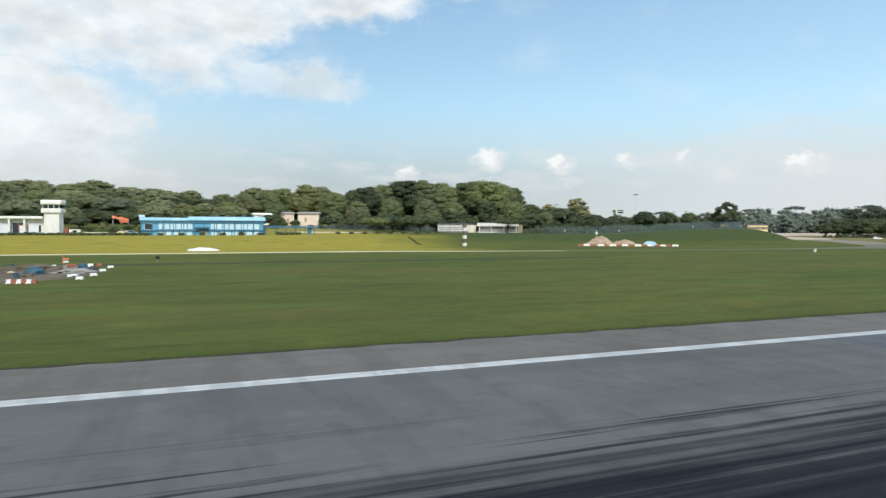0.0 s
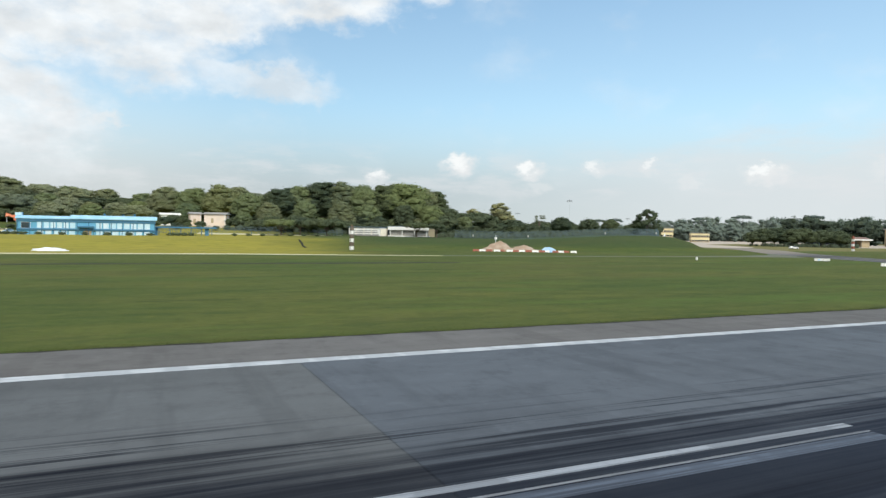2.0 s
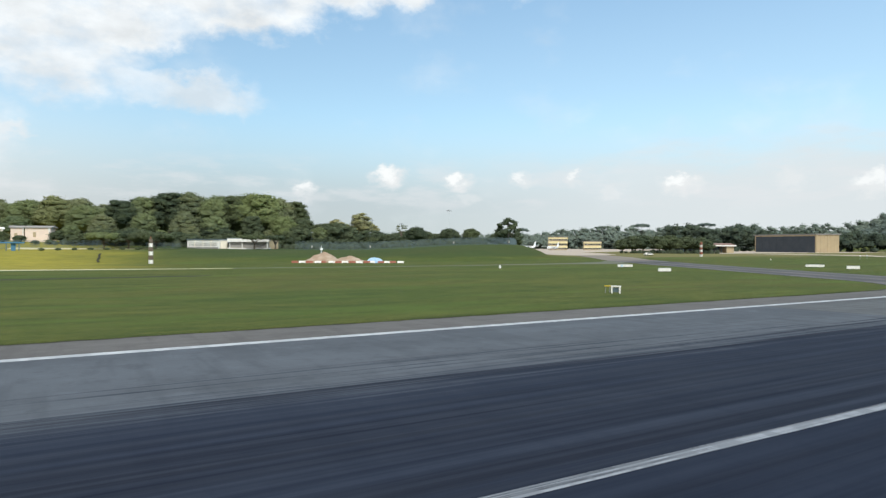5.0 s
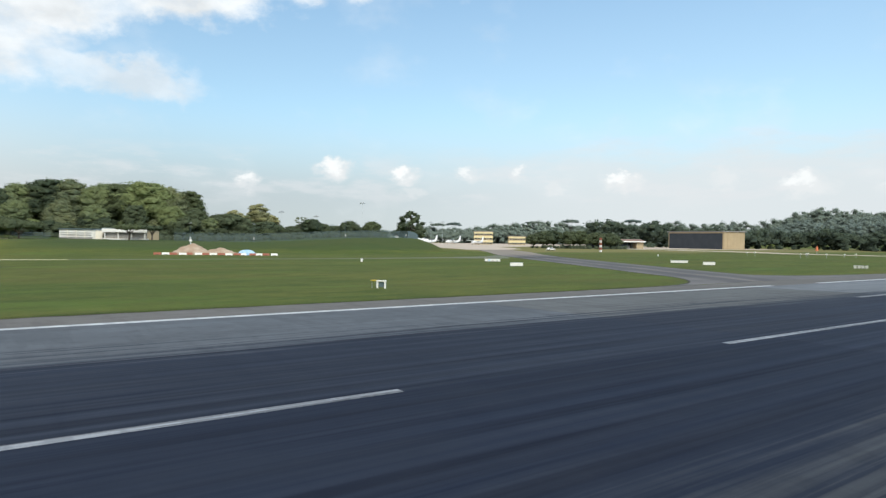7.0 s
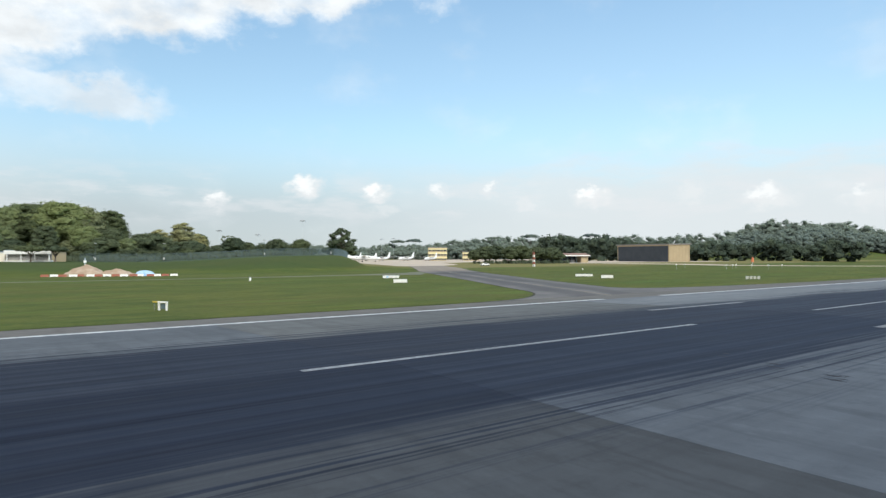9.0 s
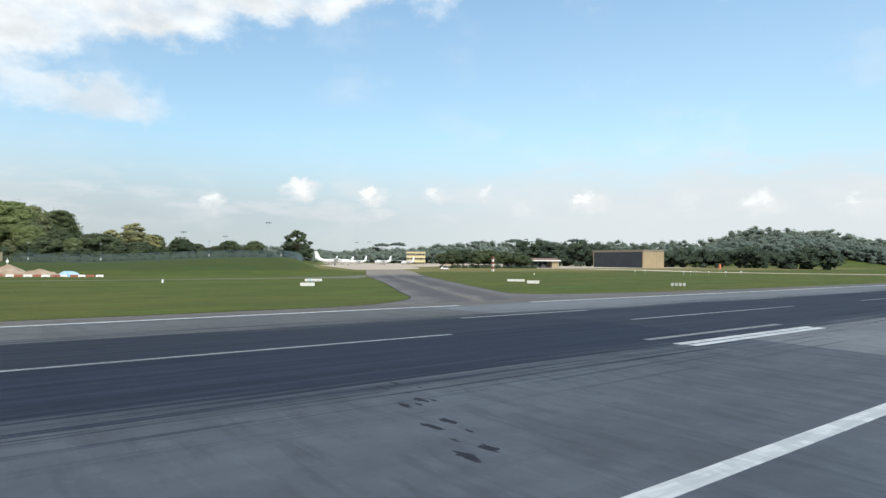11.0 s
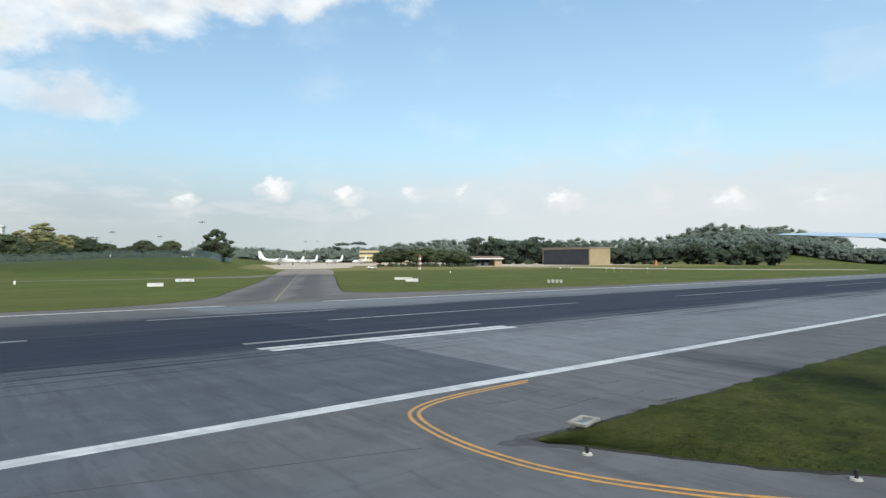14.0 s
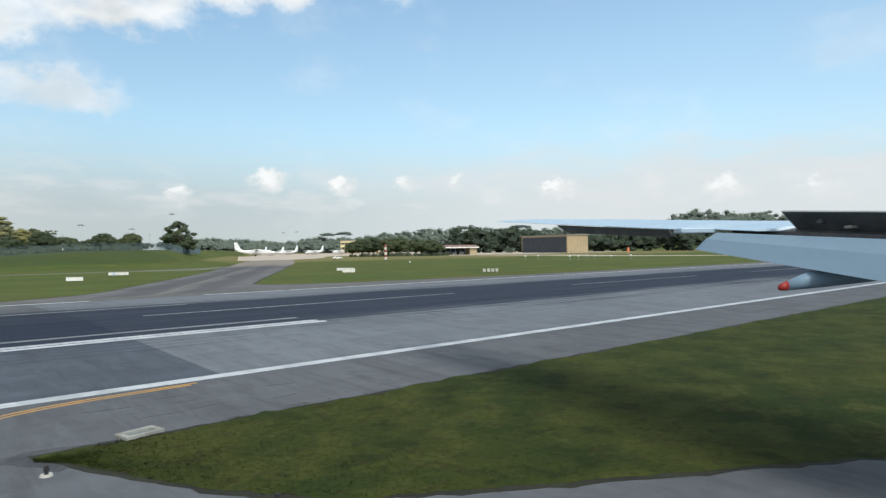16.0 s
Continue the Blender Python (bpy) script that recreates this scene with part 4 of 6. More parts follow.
WOOD = "trees of the wood behind the bank"
for i, (kind, x, y, top, wd) in enumerate((
        ("olive", 27.6, 322, 25, 1.0), ("wide", 39.8, 312, 25, 1.0), ("olive", 51.1, 303, 26, 0.95), ("wide", 61.3, 292, 22.5, 1.0),
        ("tall", 74.5, 285, 24.5, 1.0), ("wide", 84.7, 289, 25, 0.9), ("tall", 93.4, 285, 27, 1.05), ("olive", 102.1, 282, 26.8, 0.85),
        ("wide", 111.2, 276, 24.5, 0.95), ("tall", 119.4, 271, 26, 1.0), ("wide", 127.6, 267, 27, 1.05), ("olive", 135.2, 268, 24.6, 0.95),
        ("tall", 142.6, 271, 19.5, 0.8), ("olive", 67.4, 270, 17, 1.0), ("wide", 81.7, 268, 18.5, 0.9), ("olive", 95.9, 262, 18, 1.0),
        ("wide", 107.2, 257, 17, 0.95), ("tall", 120.4, 251, 17.5, 0.9), ("wide", 133.7, 253, 18, 0.9), ("tall", 143.9, 256, 17, 1.0),
        ("wide", 99.0, 306, 28.5, 1.0), ("tall", 82.7, 306, 26.5, 1.0), ("wide", 115.3, 298, 27.5, 1.0), ("tall", 130.0, 287, 28, 1.0),
        ("tall", 149.0, 264, 15.5, 0.8), ("dome", 158.0, 254, 16, 1.1), ("dome", 165.0, 262, 14.5, 0.9), ("dome", 172.0, 248, 12.5, 1.2),
        ("wide", 178.0, 296, 16.5, 0.9), ("tall", 154.0, 285, 14.5, 0.9), ("olive", 189.0, 290, 16.5, 0.9), ("dome", 196.0, 262, 12.5, 1.2))):
    plant(kind, x, y, top + (1.6 if 84 < x < 142 and top > 22 else 0.0), wd * 1.22, i * 67.0, WOOD)
for i in range(13):
    plant(("tall", "olive", "wide")[i % 3], 52 + i * 8.0, 322 - i * 3.2, 24.5 + 2.2 * math.sin(i * 2.2), 1.25, i * 61, WOOD)
for i in range(10):
    plant(("wide", "olive", "dome")[i % 3], 56 + i * 10.3, 264 - i * 1.5, 12.5 + 1.6 * math.sin(i * 1.7), 1.3, i * 83, WOOD)
BUSH = "undergrowth along the wood's edge"
for i in range(26):
    f = i / 25
    x, y = 62 + 108 * f, 258 - 12 * f + 3 * math.sin(i * 2.2)
    plant("dome", x, y, gz(x, y) + 5.2 + 1.3 * math.sin(i * 1.9), 1.35, i * 43, BUSH)
for i in range(20):
    f = i / 19
    x, y = 160 + 52 * f, 262 - 16 * f + 2.5 * math.sin(i * 2.6)
    plant("dome", x, y, gz(x, y) + 4.6 + 1.2 * math.sin(i * 2.1), 1.5, i * 71, BUSH)
for i in range(12):
    f = i / 11
    x, y = 196 + 26 * f, 243 - 5 * f + 2 * math.sin(i * 1.6)
    plant("dome", x, y, gz(x, y) + 2.8 + 0.7 * math.sin(i * 2.4), 1.6, i * 31, BUSH)
for i in range(13):
    x = 84 + i * 6.6
    plant("dome", x, 296 - i * 1.2, gz(x, 292) + 11 + 1.5 * math.sin(i * 2.2), 1.35, i * 51, BUSH)
BANK = "trees on the bank"
plant("pale", 173, 262, 20.6, 1.3, 20, BANK)
plant("pale", 168, 279, 18.0, 1.3, 90, BANK)
plant("pale", 182, 270, 16.0, 1.3, 140, BANK)
plant("dome", 169, 268, 14.5, 0.8, 250, BANK)
plant("dome", 182, 224, 13.6, 0.95, 30, BANK)
plant("dome", 190, 229, 11.6, 0.9, 200, BANK)
plant("dome", 205.5, 236, 13.6, 0.95, 75, BANK)
plant("dome", 215.5, 233.6, 13.6, 0.9, 310, BANK)
plant("dome", 199, 240, 10.2, 0.9, 120, BANK)
FARW = "trees of the far western wood"
for i in range(26):
    x = -190 + i * 10.5 + 3 * math.sin(i * 2.1)
    top = float(np.interp(x, (-190, -93, -54, -17, 3, 11, 20, 45, 80), (29, 29.5, 30.5, 27.5, 24.5, 21.5, 26, 27, 27.5)))
    plant(("wide", "flatcrown", "olive", "flatcrown")[i % 4], x, 392 + 14 * math.sin(i * 1.7), top + 1.0 * math.sin(i * 2.9), 1.6, i * 41, FARW)
for i in range(22):
    x = -160 + i * 9.8
    top = float(np.interp(x, (-160, -60, -30, -6, 2, 14, 22, 60), (23, 22, 20, 19, 16.5, 16.5, 21, 22)))
    plant(("olive", "flatcrown", "wide", "flatcrown")[i % 4], x, 335 + 12 * math.sin(i * 2.3), top + 1.6 * math.sin(i * 1.9), 1.5, i * 53, FARW)
for i, (x, y, top) in enumerate(((-74, 300, 17), (-62, 292, 16), (-50, 300, 18), (-17, 298, 15.5), (-13, 290, 14.5), (0, 292, 15), (12, 286, 14), (16, 290, 15), (37, 300, 17), (-43, 282, 13), (64, 262, 10), (-86, 306, 18))):
    plant(("olive", "flatcrown", "wide")[i % 3], x, y, top, 1.5, i * 77, FARW)
for i in range(30):
    x = -175 + i * 8.4
    top = float(np.interp(x, (-175, -60, -10, 5, 16, 60), (22, 21, 17, 14.5, 16, 18)))
    plant(("wide", "flatcrown", "olive")[i % 3], x + 2 * math.sin(i * 3.1), 352 + 9 * math.sin(i * 1.3), top + 1.2 * math.sin(i * 2.7), 1.75, i * 37, FARW)
for i in range(34):
    x = -120 + i * 5.6
    if 22 < x < 48:
        continue
    plant("dome", x, 312 + 6 * math.sin(i * 1.9), gz(x, 312) + 6.0 + 1.5 * math.sin(i * 2.3), 1.8, i * 29, FARW)
for i in range(32):
    x = -190 + i * 8.2
    plant("dome", x, 379 + 4 * math.sin(i * 2.0), gz(x, 379) + 8.5 + 1.5 * math.sin(i * 1.7), 1.9, i * 47, FARW)
# shrubs about the buildings on the western slope
for i, (x, y, h) in enumerate(((-38, 262, 5.0), (-31, 268, 2.4), (-14, 262, 4.5), (-20, 270, 2.6), (-12, 266, 5.5), (-26, 254, 1.8), (-16, 252, 3.2), (-10.5, 246, 3.0), (31, 263, 3.0), (35, 266, 2.6), (39.6, 264, 2.0),
                               (40.0, 268, 3.0), (45, 260, 1.6), (49.5, 261, 2.0), (53, 264, 5.5), (33.5, 272, 4.4), (27, 270, 4.6), (30.5, 274, 5.2), (58, 258, 4.0), (-48, 256, 5.0), (-55, 260, 6.0), (22, 262, 4.6))):
    plant("dome", x, y, gz(x, y) + h, 1.25, i * 57, "shrubs on the western slope")
for i in range(6):
    x, y = -34 + i * 4.1, 254 + 5 * math.sin(i * 2.4)
    plant("pale" if i % 3 == 1 else "dome", x, y, gz(x, y) + 2.0 + 0.8 * math.sin(i * 1.7), 1.7, i * 39, "shrubs on the western slope")

for i in range(15):
    x, y = -37 + i * 1.9, 312 + 4 * math.sin(i * 2.9)
    plant(("dome", "olive", "pale")[i % 3], x, y, gz(x, y) + 4.0 + 1.3 * math.sin(i * 1.3), 1.7, i * 63, "shrubs on the western slope")

# the dark clump by the apron
for i, (x, y, top) in enumerate(((343, 263, 10), (347, 259, 12.2), (353, 256, 12.8), (359, 249, 12.2), (365, 246, 12.6), (372, 240, 11.8), (378, 235, 11.4), (356, 265, 12.4), (368, 254, 12), (385, 236, 8.7))):
    plant("dome", x, y, top, 1.0, i * 49, "trees of the clump beside the apron")


def umbrella_tree(x, y, top, w, seed, label="low flat-topped umbrella tree with dark foliage", leaf=0.26, mat="", leaves=4200, lacy=1.0, lobes=11, core=0.86):
    rnd = random.Random(seed)
    z = gz(x, y)
    h = top - z
    t = thing("umbrella_tree", pose(x, y, z - 0.05), label, "tree", "umbrella trees")
    blobs = []
    for i in range(lobes):
        a, k = i * 2.4, w / 2 * math.sqrt((i + 0.4) / lobes) * 0.86
        rr = w * rnd.uniform(0.13, 0.18) * lacy
        blobs.append((math.cos(a) * k, math.sin(a) * k, h - rr * 0.55 - (0.10 if lobes < 12 else rnd.uniform(0.10, 0.34)) * k, rr, rr, rr * rnd.uniform(0.5, 0.75)))
    part("trunk", trunk_mesh(h * 0.55, 0.28, [(b[0], b[1], b[2]) for b in blobs[2:9]], seed), None, t)
    part("crown", crown_mesh("crown", blobs, leaves, leaf, mat or ("leaf_b" if seed % 2 else "leaf_d"), seed, core), None, t)


umbrella_tree(82, 231, 9.6, 17, 31)
umbrella_tree(66, 236, 9.0, 11, 32, "low spreading umbrella tree with pale olive foliage", 0.26, "leaf_a")
umbrella_tree(113, 218, 8.6, 9, 33)
umbrella_tree(74, 240, 9.6, 12, 35)
umbrella_tree(119.5, 214, 8.2, 6.5, 37)
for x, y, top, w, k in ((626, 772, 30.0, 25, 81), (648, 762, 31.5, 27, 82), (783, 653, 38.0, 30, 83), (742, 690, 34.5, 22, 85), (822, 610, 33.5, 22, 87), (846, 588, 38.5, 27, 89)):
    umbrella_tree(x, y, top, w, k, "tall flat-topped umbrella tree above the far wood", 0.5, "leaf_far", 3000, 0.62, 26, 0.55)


def ragged_tree(x, y, top, seed):
    """The loose, tiered tree at the end of the bank."""
    rnd = random.Random(seed)
    z = gz(x, y)
    h = top - z
    t = thing("ragged_tree", pose(x, y, z - 0.05), "dark tiered tree with a ragged crown on the bank", "tree", BANK)
    blobs = []
    for i in range(38):
        f = i / 37
        k = (1 - f ** 3) * 8.2 * rnd.uniform(0.45, 1.0) + 0.3
        a = i * 2.2
        rr = rnd.uniform(1.3, 2.3) * (1.1 - 0.45 * f)
        blobs.append((math.cos(a) * k, math.sin(a) * k, 1.6 + (h - 2.2) * f, rr, rr, rr * 0.65))
    for i in range(7):
        blobs.append((4.5 + rnd.uniform(-1.5, 2.5), rnd.uniform(-2, 2), rnd.uniform(1.0, 4.2), 1.5, 1.5, 1.2))
    part("trunk", trunk_mesh(h * 0.9, 0.25, [(b[0], b[1], b[2]) for b in blobs[4:14]], seed), None, t)
    part("crown", crown_mesh("crown", blobs, 6800, 0.25, "leaf_b", seed), None, t)


ragged_tree(233.0, 228.4, 17.8, 41)
plant("dome", 237.5, 238.5, 13.5, 1.0, 15, BANK)
plant("dome", 244.0, 252.0, 12.0, 1.0, 95, BANK)
plant("dome", 251.0, 268.0, 10.5, 1.0, 195, BANK)


def sparse_tree(x, y, top, seed):
    rnd = random.Random(seed)
    z = gz(x, y)
    h = top - z
    t = thing("sparse_tree", pose(x, y, z - 0.05), "thin, nearly bare tree behind the fence", "tree", BANK)
    ends = [(rnd.uniform(-2.6, 2.6), rnd.uniform(-2.2, 2.2), h * rnd.uniform(0.7, 1.0)) for _ in range(9)]
    part("trunk", trunk_mesh(h * 0.8, 0.16, ends, seed), None, t)
    part("crown", crown_mesh("crown", [(*e, 0.75, 0.75, 0.45) for e in ends], 420, 0.26, "leaf_d", seed, 0.3), None, t)


sparse_tree(189, 252, 13.8, 51)


def woods(name, spots, mat, label, seed, leaves=420):
    """A far wood as one mass of crowns."""
    rnd = random.Random(seed)
    blobs = []
    for x, y, top, w in spots:
        z = gz(x, y)
        for k in range(13):
            f = (k / 12) ** 0.7
            rr = w * rnd.uniform(0.18, 0.33)
            reach = w * 0.55 * (1 - 0.6 * f * f)
            a = rnd.uniform(0, 2 * math.pi)
            blobs.append((x + math.cos(a) * reach, y + math.sin(a) * reach, z + 1.5 + (top - 1.5 - rr * 0.7) * f, rr * 1.15, rr * 1.15, rr * 0.8))
    ob = new(name, crown_mesh(name, blobs, leaves * len(spots), 0.95, mat, seed, 0.70))
    tagged(ob, label, "woodland", kind="stuff")


# eye point: far woods and lights are placed to fit the camera's view
EYE_XY = (118.0, -44.0)


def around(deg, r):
    return EYE_XY[0] + r * math.cos(radians(deg)), EYE_XY[1] + r * math.sin(radians(deg))


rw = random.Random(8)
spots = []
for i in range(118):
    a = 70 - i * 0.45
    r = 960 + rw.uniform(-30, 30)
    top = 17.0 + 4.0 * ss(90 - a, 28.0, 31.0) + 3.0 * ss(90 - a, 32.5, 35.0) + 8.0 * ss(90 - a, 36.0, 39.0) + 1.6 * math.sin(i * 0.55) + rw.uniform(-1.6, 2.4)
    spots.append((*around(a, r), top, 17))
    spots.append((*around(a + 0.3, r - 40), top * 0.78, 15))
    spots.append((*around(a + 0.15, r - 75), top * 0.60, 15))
woods("distant_wood", spots, "leaf_far", "distant belt of woodland behind the apron, leaves paled for haze", 61, 300)
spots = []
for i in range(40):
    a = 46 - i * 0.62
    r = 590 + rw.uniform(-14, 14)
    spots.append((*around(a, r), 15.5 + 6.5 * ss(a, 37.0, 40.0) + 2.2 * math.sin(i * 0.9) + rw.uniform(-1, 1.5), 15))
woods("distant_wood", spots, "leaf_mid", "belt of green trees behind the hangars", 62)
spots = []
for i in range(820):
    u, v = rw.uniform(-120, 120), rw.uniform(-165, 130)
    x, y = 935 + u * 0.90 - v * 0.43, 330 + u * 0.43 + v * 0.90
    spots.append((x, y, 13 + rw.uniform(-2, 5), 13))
woods("hill_wood", spots, "leaf_far", "wooded hill on the horizon, leaves paled for haze", 63, 210)

# ---------------------------------------------------------------- buildings


def windows(parent, n, x0, x1, y, z0, z1, gap=0.25, mat="glass", frame_mat="white_panel", name="window"):
    """A row of window units proud of a wall that faces -y."""
    w = (x1 - x0) / n
    for i in range(n):
        a, b = x0 + i * w + gap / 2, x0 + (i + 1) * w - gap / 2
        wi = part(name, box(a, b, y - 0.08, y, z0, z1, 0.02), frame_mat, parent)
        part("pane", box(a + 0.09, b - 0.09, y - 0.11, y - 0.05, z0 + 0.09, z1 - 0.09), mat, wi)


def blue_building():
    x0, y0 = -15.8, 229.4
    t = thing("blue_building", pose(x0, y0, 2.2, 0, 0, 1.5) @ Matrix.Diagonal((1, 1, 1.04, 1)), "two-storey blue building with pale panels and deep blue bands", "building")
    L, D = 39.2, 9.0
    part("wall", box(0, L, 0, D, -0.5, 5.2), "blue_panel", t)
    part("roof", loft([[(x, -0.7, 5.0), (x, -0.7, 5.25), (x, 1.2, 6.3), (x, D - 1.2, 6.3), (x, D + 0.7, 5.25), (x, D + 0.7, 5.0)] for x in (14.5, L + 0.6)]), "blue_light", t)
    part("roof", loft([[(x, -0.6, 4.9), (x, -0.6, 5.1), (x, 1.4, 5.9), (x, D - 1.2, 5.9), (x, D + 0.6, 5.1), (x, D + 0.6, 4.9)] for x in (-0.4, 14.4)]), "blue_light", t)
    part("band", box(-0.1, L + 0.1, -0.32, -0.02, 4.1, 4.85, 0.03), "blue_dark", t, "deep blue fascia band")
    part("band", box(-0.1, L + 0.1, -0.45, -0.02, 1.55, 2.0, 0.03), "blue_dark", t, "deep blue gallery rail")
    windows(t, 6, 5.2, 16.0, -0.02, 2.1, 4.0, 0.30, "pale_sheet", "blue_light", "window_panel")
    windows(t, 8, 21.5, 37.8, -0.02, 2.1, 4.0, 0.30, "pale_sheet", "blue_light", "window_panel")
    windows(t, 5, 5.2, 16.0, -0.02, 0.0, 1.45, 0.40, "pale_sheet", "blue_light", "window_panel")
    windows(t, 7, 21.5, 37.8, -0.02, 0.0, 1.45, 0.40, "pale_sheet", "blue_light", "window_panel")
    windows(t, 1, 1.0, 3.8, -0.02, 2.0, 3.9, 0.2, "glass", "white_panel")
    part("porch_roof", box(16.6, 21.2, -1.6, -0.02, 2.5, 2.95, 0.04), "blue_dark", t)
    part("door", box(18.2, 20.4, -0.12, -0.02, -0.3, 2.1, 0.02), "tan_wall", t, "brown entrance doors")
    for x in (16.8, 21.0):
        part("post", box(x - 0.1, x + 0.1, -1.5, -1.3, -0.5, 2.5), "blue_dark", t)
    for i in range(13):
        x = 0.2 + i * (L - 0.4) / 12
        part("pilaster", box(x - 0.11, x + 0.11, -0.24, -0.02, -0.3, 4.1), "blue_dark", t)
    for x, h in ((1.0, 1.2), (24.0, 1.5), (29.5, 1.1), (33.0, 1.7)):
        part("roof_vent", tube((x, 3.5, 6.0), (x, 3.5, 6.4 + h * 0.4), 0.35, 0.3, 8), "blue_dark", t)
    part("water_tank", box(-0.6, 1.2, 1, 3, 5.8, 6.7, 0.1), "pale_sheet", t)


blue_building()


def canopy():
    t = thing("walkway_canopy", pose(22.6, 233.6, gz(27, 233)), "long low covered walkway with dark roof", "walkway")
    part("roof", box(0, 20.5, -1.3, 1.5, 2.55, 3.05, 0.05), "blue_dark", t)
    for i in range(6):
        part("post", box(2.0 + i * 3.4 - 0.14, 2.0 + i * 3.4 + 0.14, -1.0, -0.72, -0.4, 2.55), "steel_dark", t)
    part("wall", box(0.1, 1.6, -0.4, 1.3, -0.4, 2.55), "blue_dark", t)
    part("wall", box(16.8, 18.0, -0.4, 1.3, -0.4, 2.55), "blue_dark", t)


canopy()


def control_tower():
    z = gz(-42, 240)
    t = thing("control_tower", pose(-42.3, 240.0, z, 0, 0, -8) @ Matrix.Diagonal((0.74, 0.74, 1.02, 1)), "white airfield watch tower with a low wing", "control tower")
    part("shaft", box(-3.0, 3.0, -2.8, 2.8, -0.5, 7.6, 0.06), "white_wall", t)
    part("gallery", box(-4.0, 4.0, -3.6, 3.0, 7.0, 8.5, 0.35), "white_wall", t, "white solid balcony parapet")
    part("cab_glass", loft([[(-s, -s, zz), (s, -s, zz), (s, s * 0.8, zz), (-s, s * 0.8, zz)] for s, zz in ((2.9, 8.4), (3.3, 9.9))]), "glass", t)
    for x in (-3.2, -1.1, 1.1, 3.2):
        part("mullion", box(x - 0.07, x + 0.07, -3.36, -3.18, 8.5, 9.8), "white_panel", t)
    part("roof", box(-4.2, 4.2, -3.8, 3.0, 9.7, 11.2, 0.45), "roof_white", t)
    part("mast", tube((1, 0, 11.1), (1, 0, 12.2), 0.06, 0.04, 6), "steel", t)
    s = thing("station_building", pose(-45.3, 240.7, z, 0, 0, -8), "white single-storey station with open vehicle bays", "building")
    part("wall", box(-19, 0, 0.5, 7, -0.5, 5.4), "white_wall", s)
    part("roof", box(-19.6, 0.3, -1.6, 7.5, 5.3, 6.1, 0.1), "roof_white", s)
    for i in range(4):
        x = -18.0 + i * 4.4
        # dark glass fills two open bays to stand in for the shade inside
        part("bay_door", box(x, x + 3.2, 0.36, 0.5, -0.3, 3.9, 0.02), "glass" if i in (0, 2) else "white_panel", s)
        part("pier", box(x - 0.75, x - 0.15, -1.3, 0.5, -0.5, 5.3), "white_wall", s)
    part("door_frame", box(-7.6, -4.6, 0.30, 0.42, -0.3, 3.4, 0.02), "red", s, "thin red door surround")
    part("door", box(-7.2, -5.0, 0.26, 0.36, -0.3, 3.0, 0.02), "white_panel", s)
    part("window", box(-3.6, -1.0, 0.4, 0.5, 1.0, 3.2, 0.02), "glass", s)


control_tower()


def white_block():
    z = gz(108, 230) + 0.15
    ang = math.degrees(math.atan2(217.3 - 245.0, 123.7 - 94.5))
    t = thing("white_block", pose(94.5, 245.0, z, 0, 0, ang), "long low cream storage building with flat roof", "building")
    part("wall", box(0, 13.4, 0, 7, -1.2, 3.3, 0.12), "white_wall", t)
    part("roof", box(-0.3, 13.7, -0.4, 7.4, 3.30, 3.62, 0.05), "steel_dark", t, "thin dark roof edge")
    part("plinth", box(0.1, 13.3, -0.12, 0.0, -1.2, 0.6), "roof_grey", t)
    part("louvre", box(0.8, 12.8, -0.10, 0.0, 1.15, 1.45, 0.02), "roof_grey", t)
    part("louvre", box(0.8, 12.8, -0.10, 0.0, 1.95, 2.15, 0.02), "roof_grey", t)
    for i in range(3):
        part("pilaster", box(3.4 + i * 3.4 - 0.12, 3.4 + i * 3.4 + 0.12, -0.16, 0.0, 0.3, 3.2), "cream_wall", t)
    part("lean_to", box(13.5, 16.2, 1.2, 6.0, -1.2, 2.9, 0.05), "cream_wall", t)
    # added dark panel stands in for the dark gap between the blocks
    part("gate", box(16.3, 17.6, 1.8, 5.0, -1.2, 2.6), "dark_inside", t, "added dark panel standing in for the gap between the blocks")
    s = thing("white_block", pose(94.5, 245.0, z, 0, 0, ang) @ pose(18.2, 0.2, 0), "low building under a deep white roof fascia, wall greyed for shade", "building")
    # wall and screen are greyed to stand in for shade below the roof
    part("wall", box(0, 16.0, 0, 7, -1.2, 3.2), "tan_wall", s)
    part("roof", box(-0.6, 16.6, -1.2, 7.6, 3.75, 4.0, 0.05), "steel_dark", s, "thin dark flat roof")
    part("fascia", box(-0.6, 16.6, -1.3, -1.1, 2.45, 3.75, 0.04), "roof_white", s, "deep white fascia board")
    part("soffit", box(-0.5, 16.5, -1.1, 0.0, 3.0, 3.15), "roof_grey", s)
    part("step", box(-0.5, 16.5, -1.3, 0, -1.2, 0.35, 0.03), "white_wall", s)
    part("screen", box(0.0, 16.0, -0.12, 0.0, 0.45, 2.4, 0.02), "roof_grey", s, "slatted screen wall, greyed for shade below the roof")
    for i in range(7):
        part("slat", box(0.1, 15.9, -0.17, -0.12, 0.6 + i * 0.26, 0.72 + i * 0.26, 0.01), "pale_plate", s)
    for i in range(4):
        part("post", box(0.3 + i * 5.1 - 0.13, 0.3 + i * 5.1 + 0.13, -1.0, -0.74, -0.2, 3.0), "white_wall", s)


white_block()


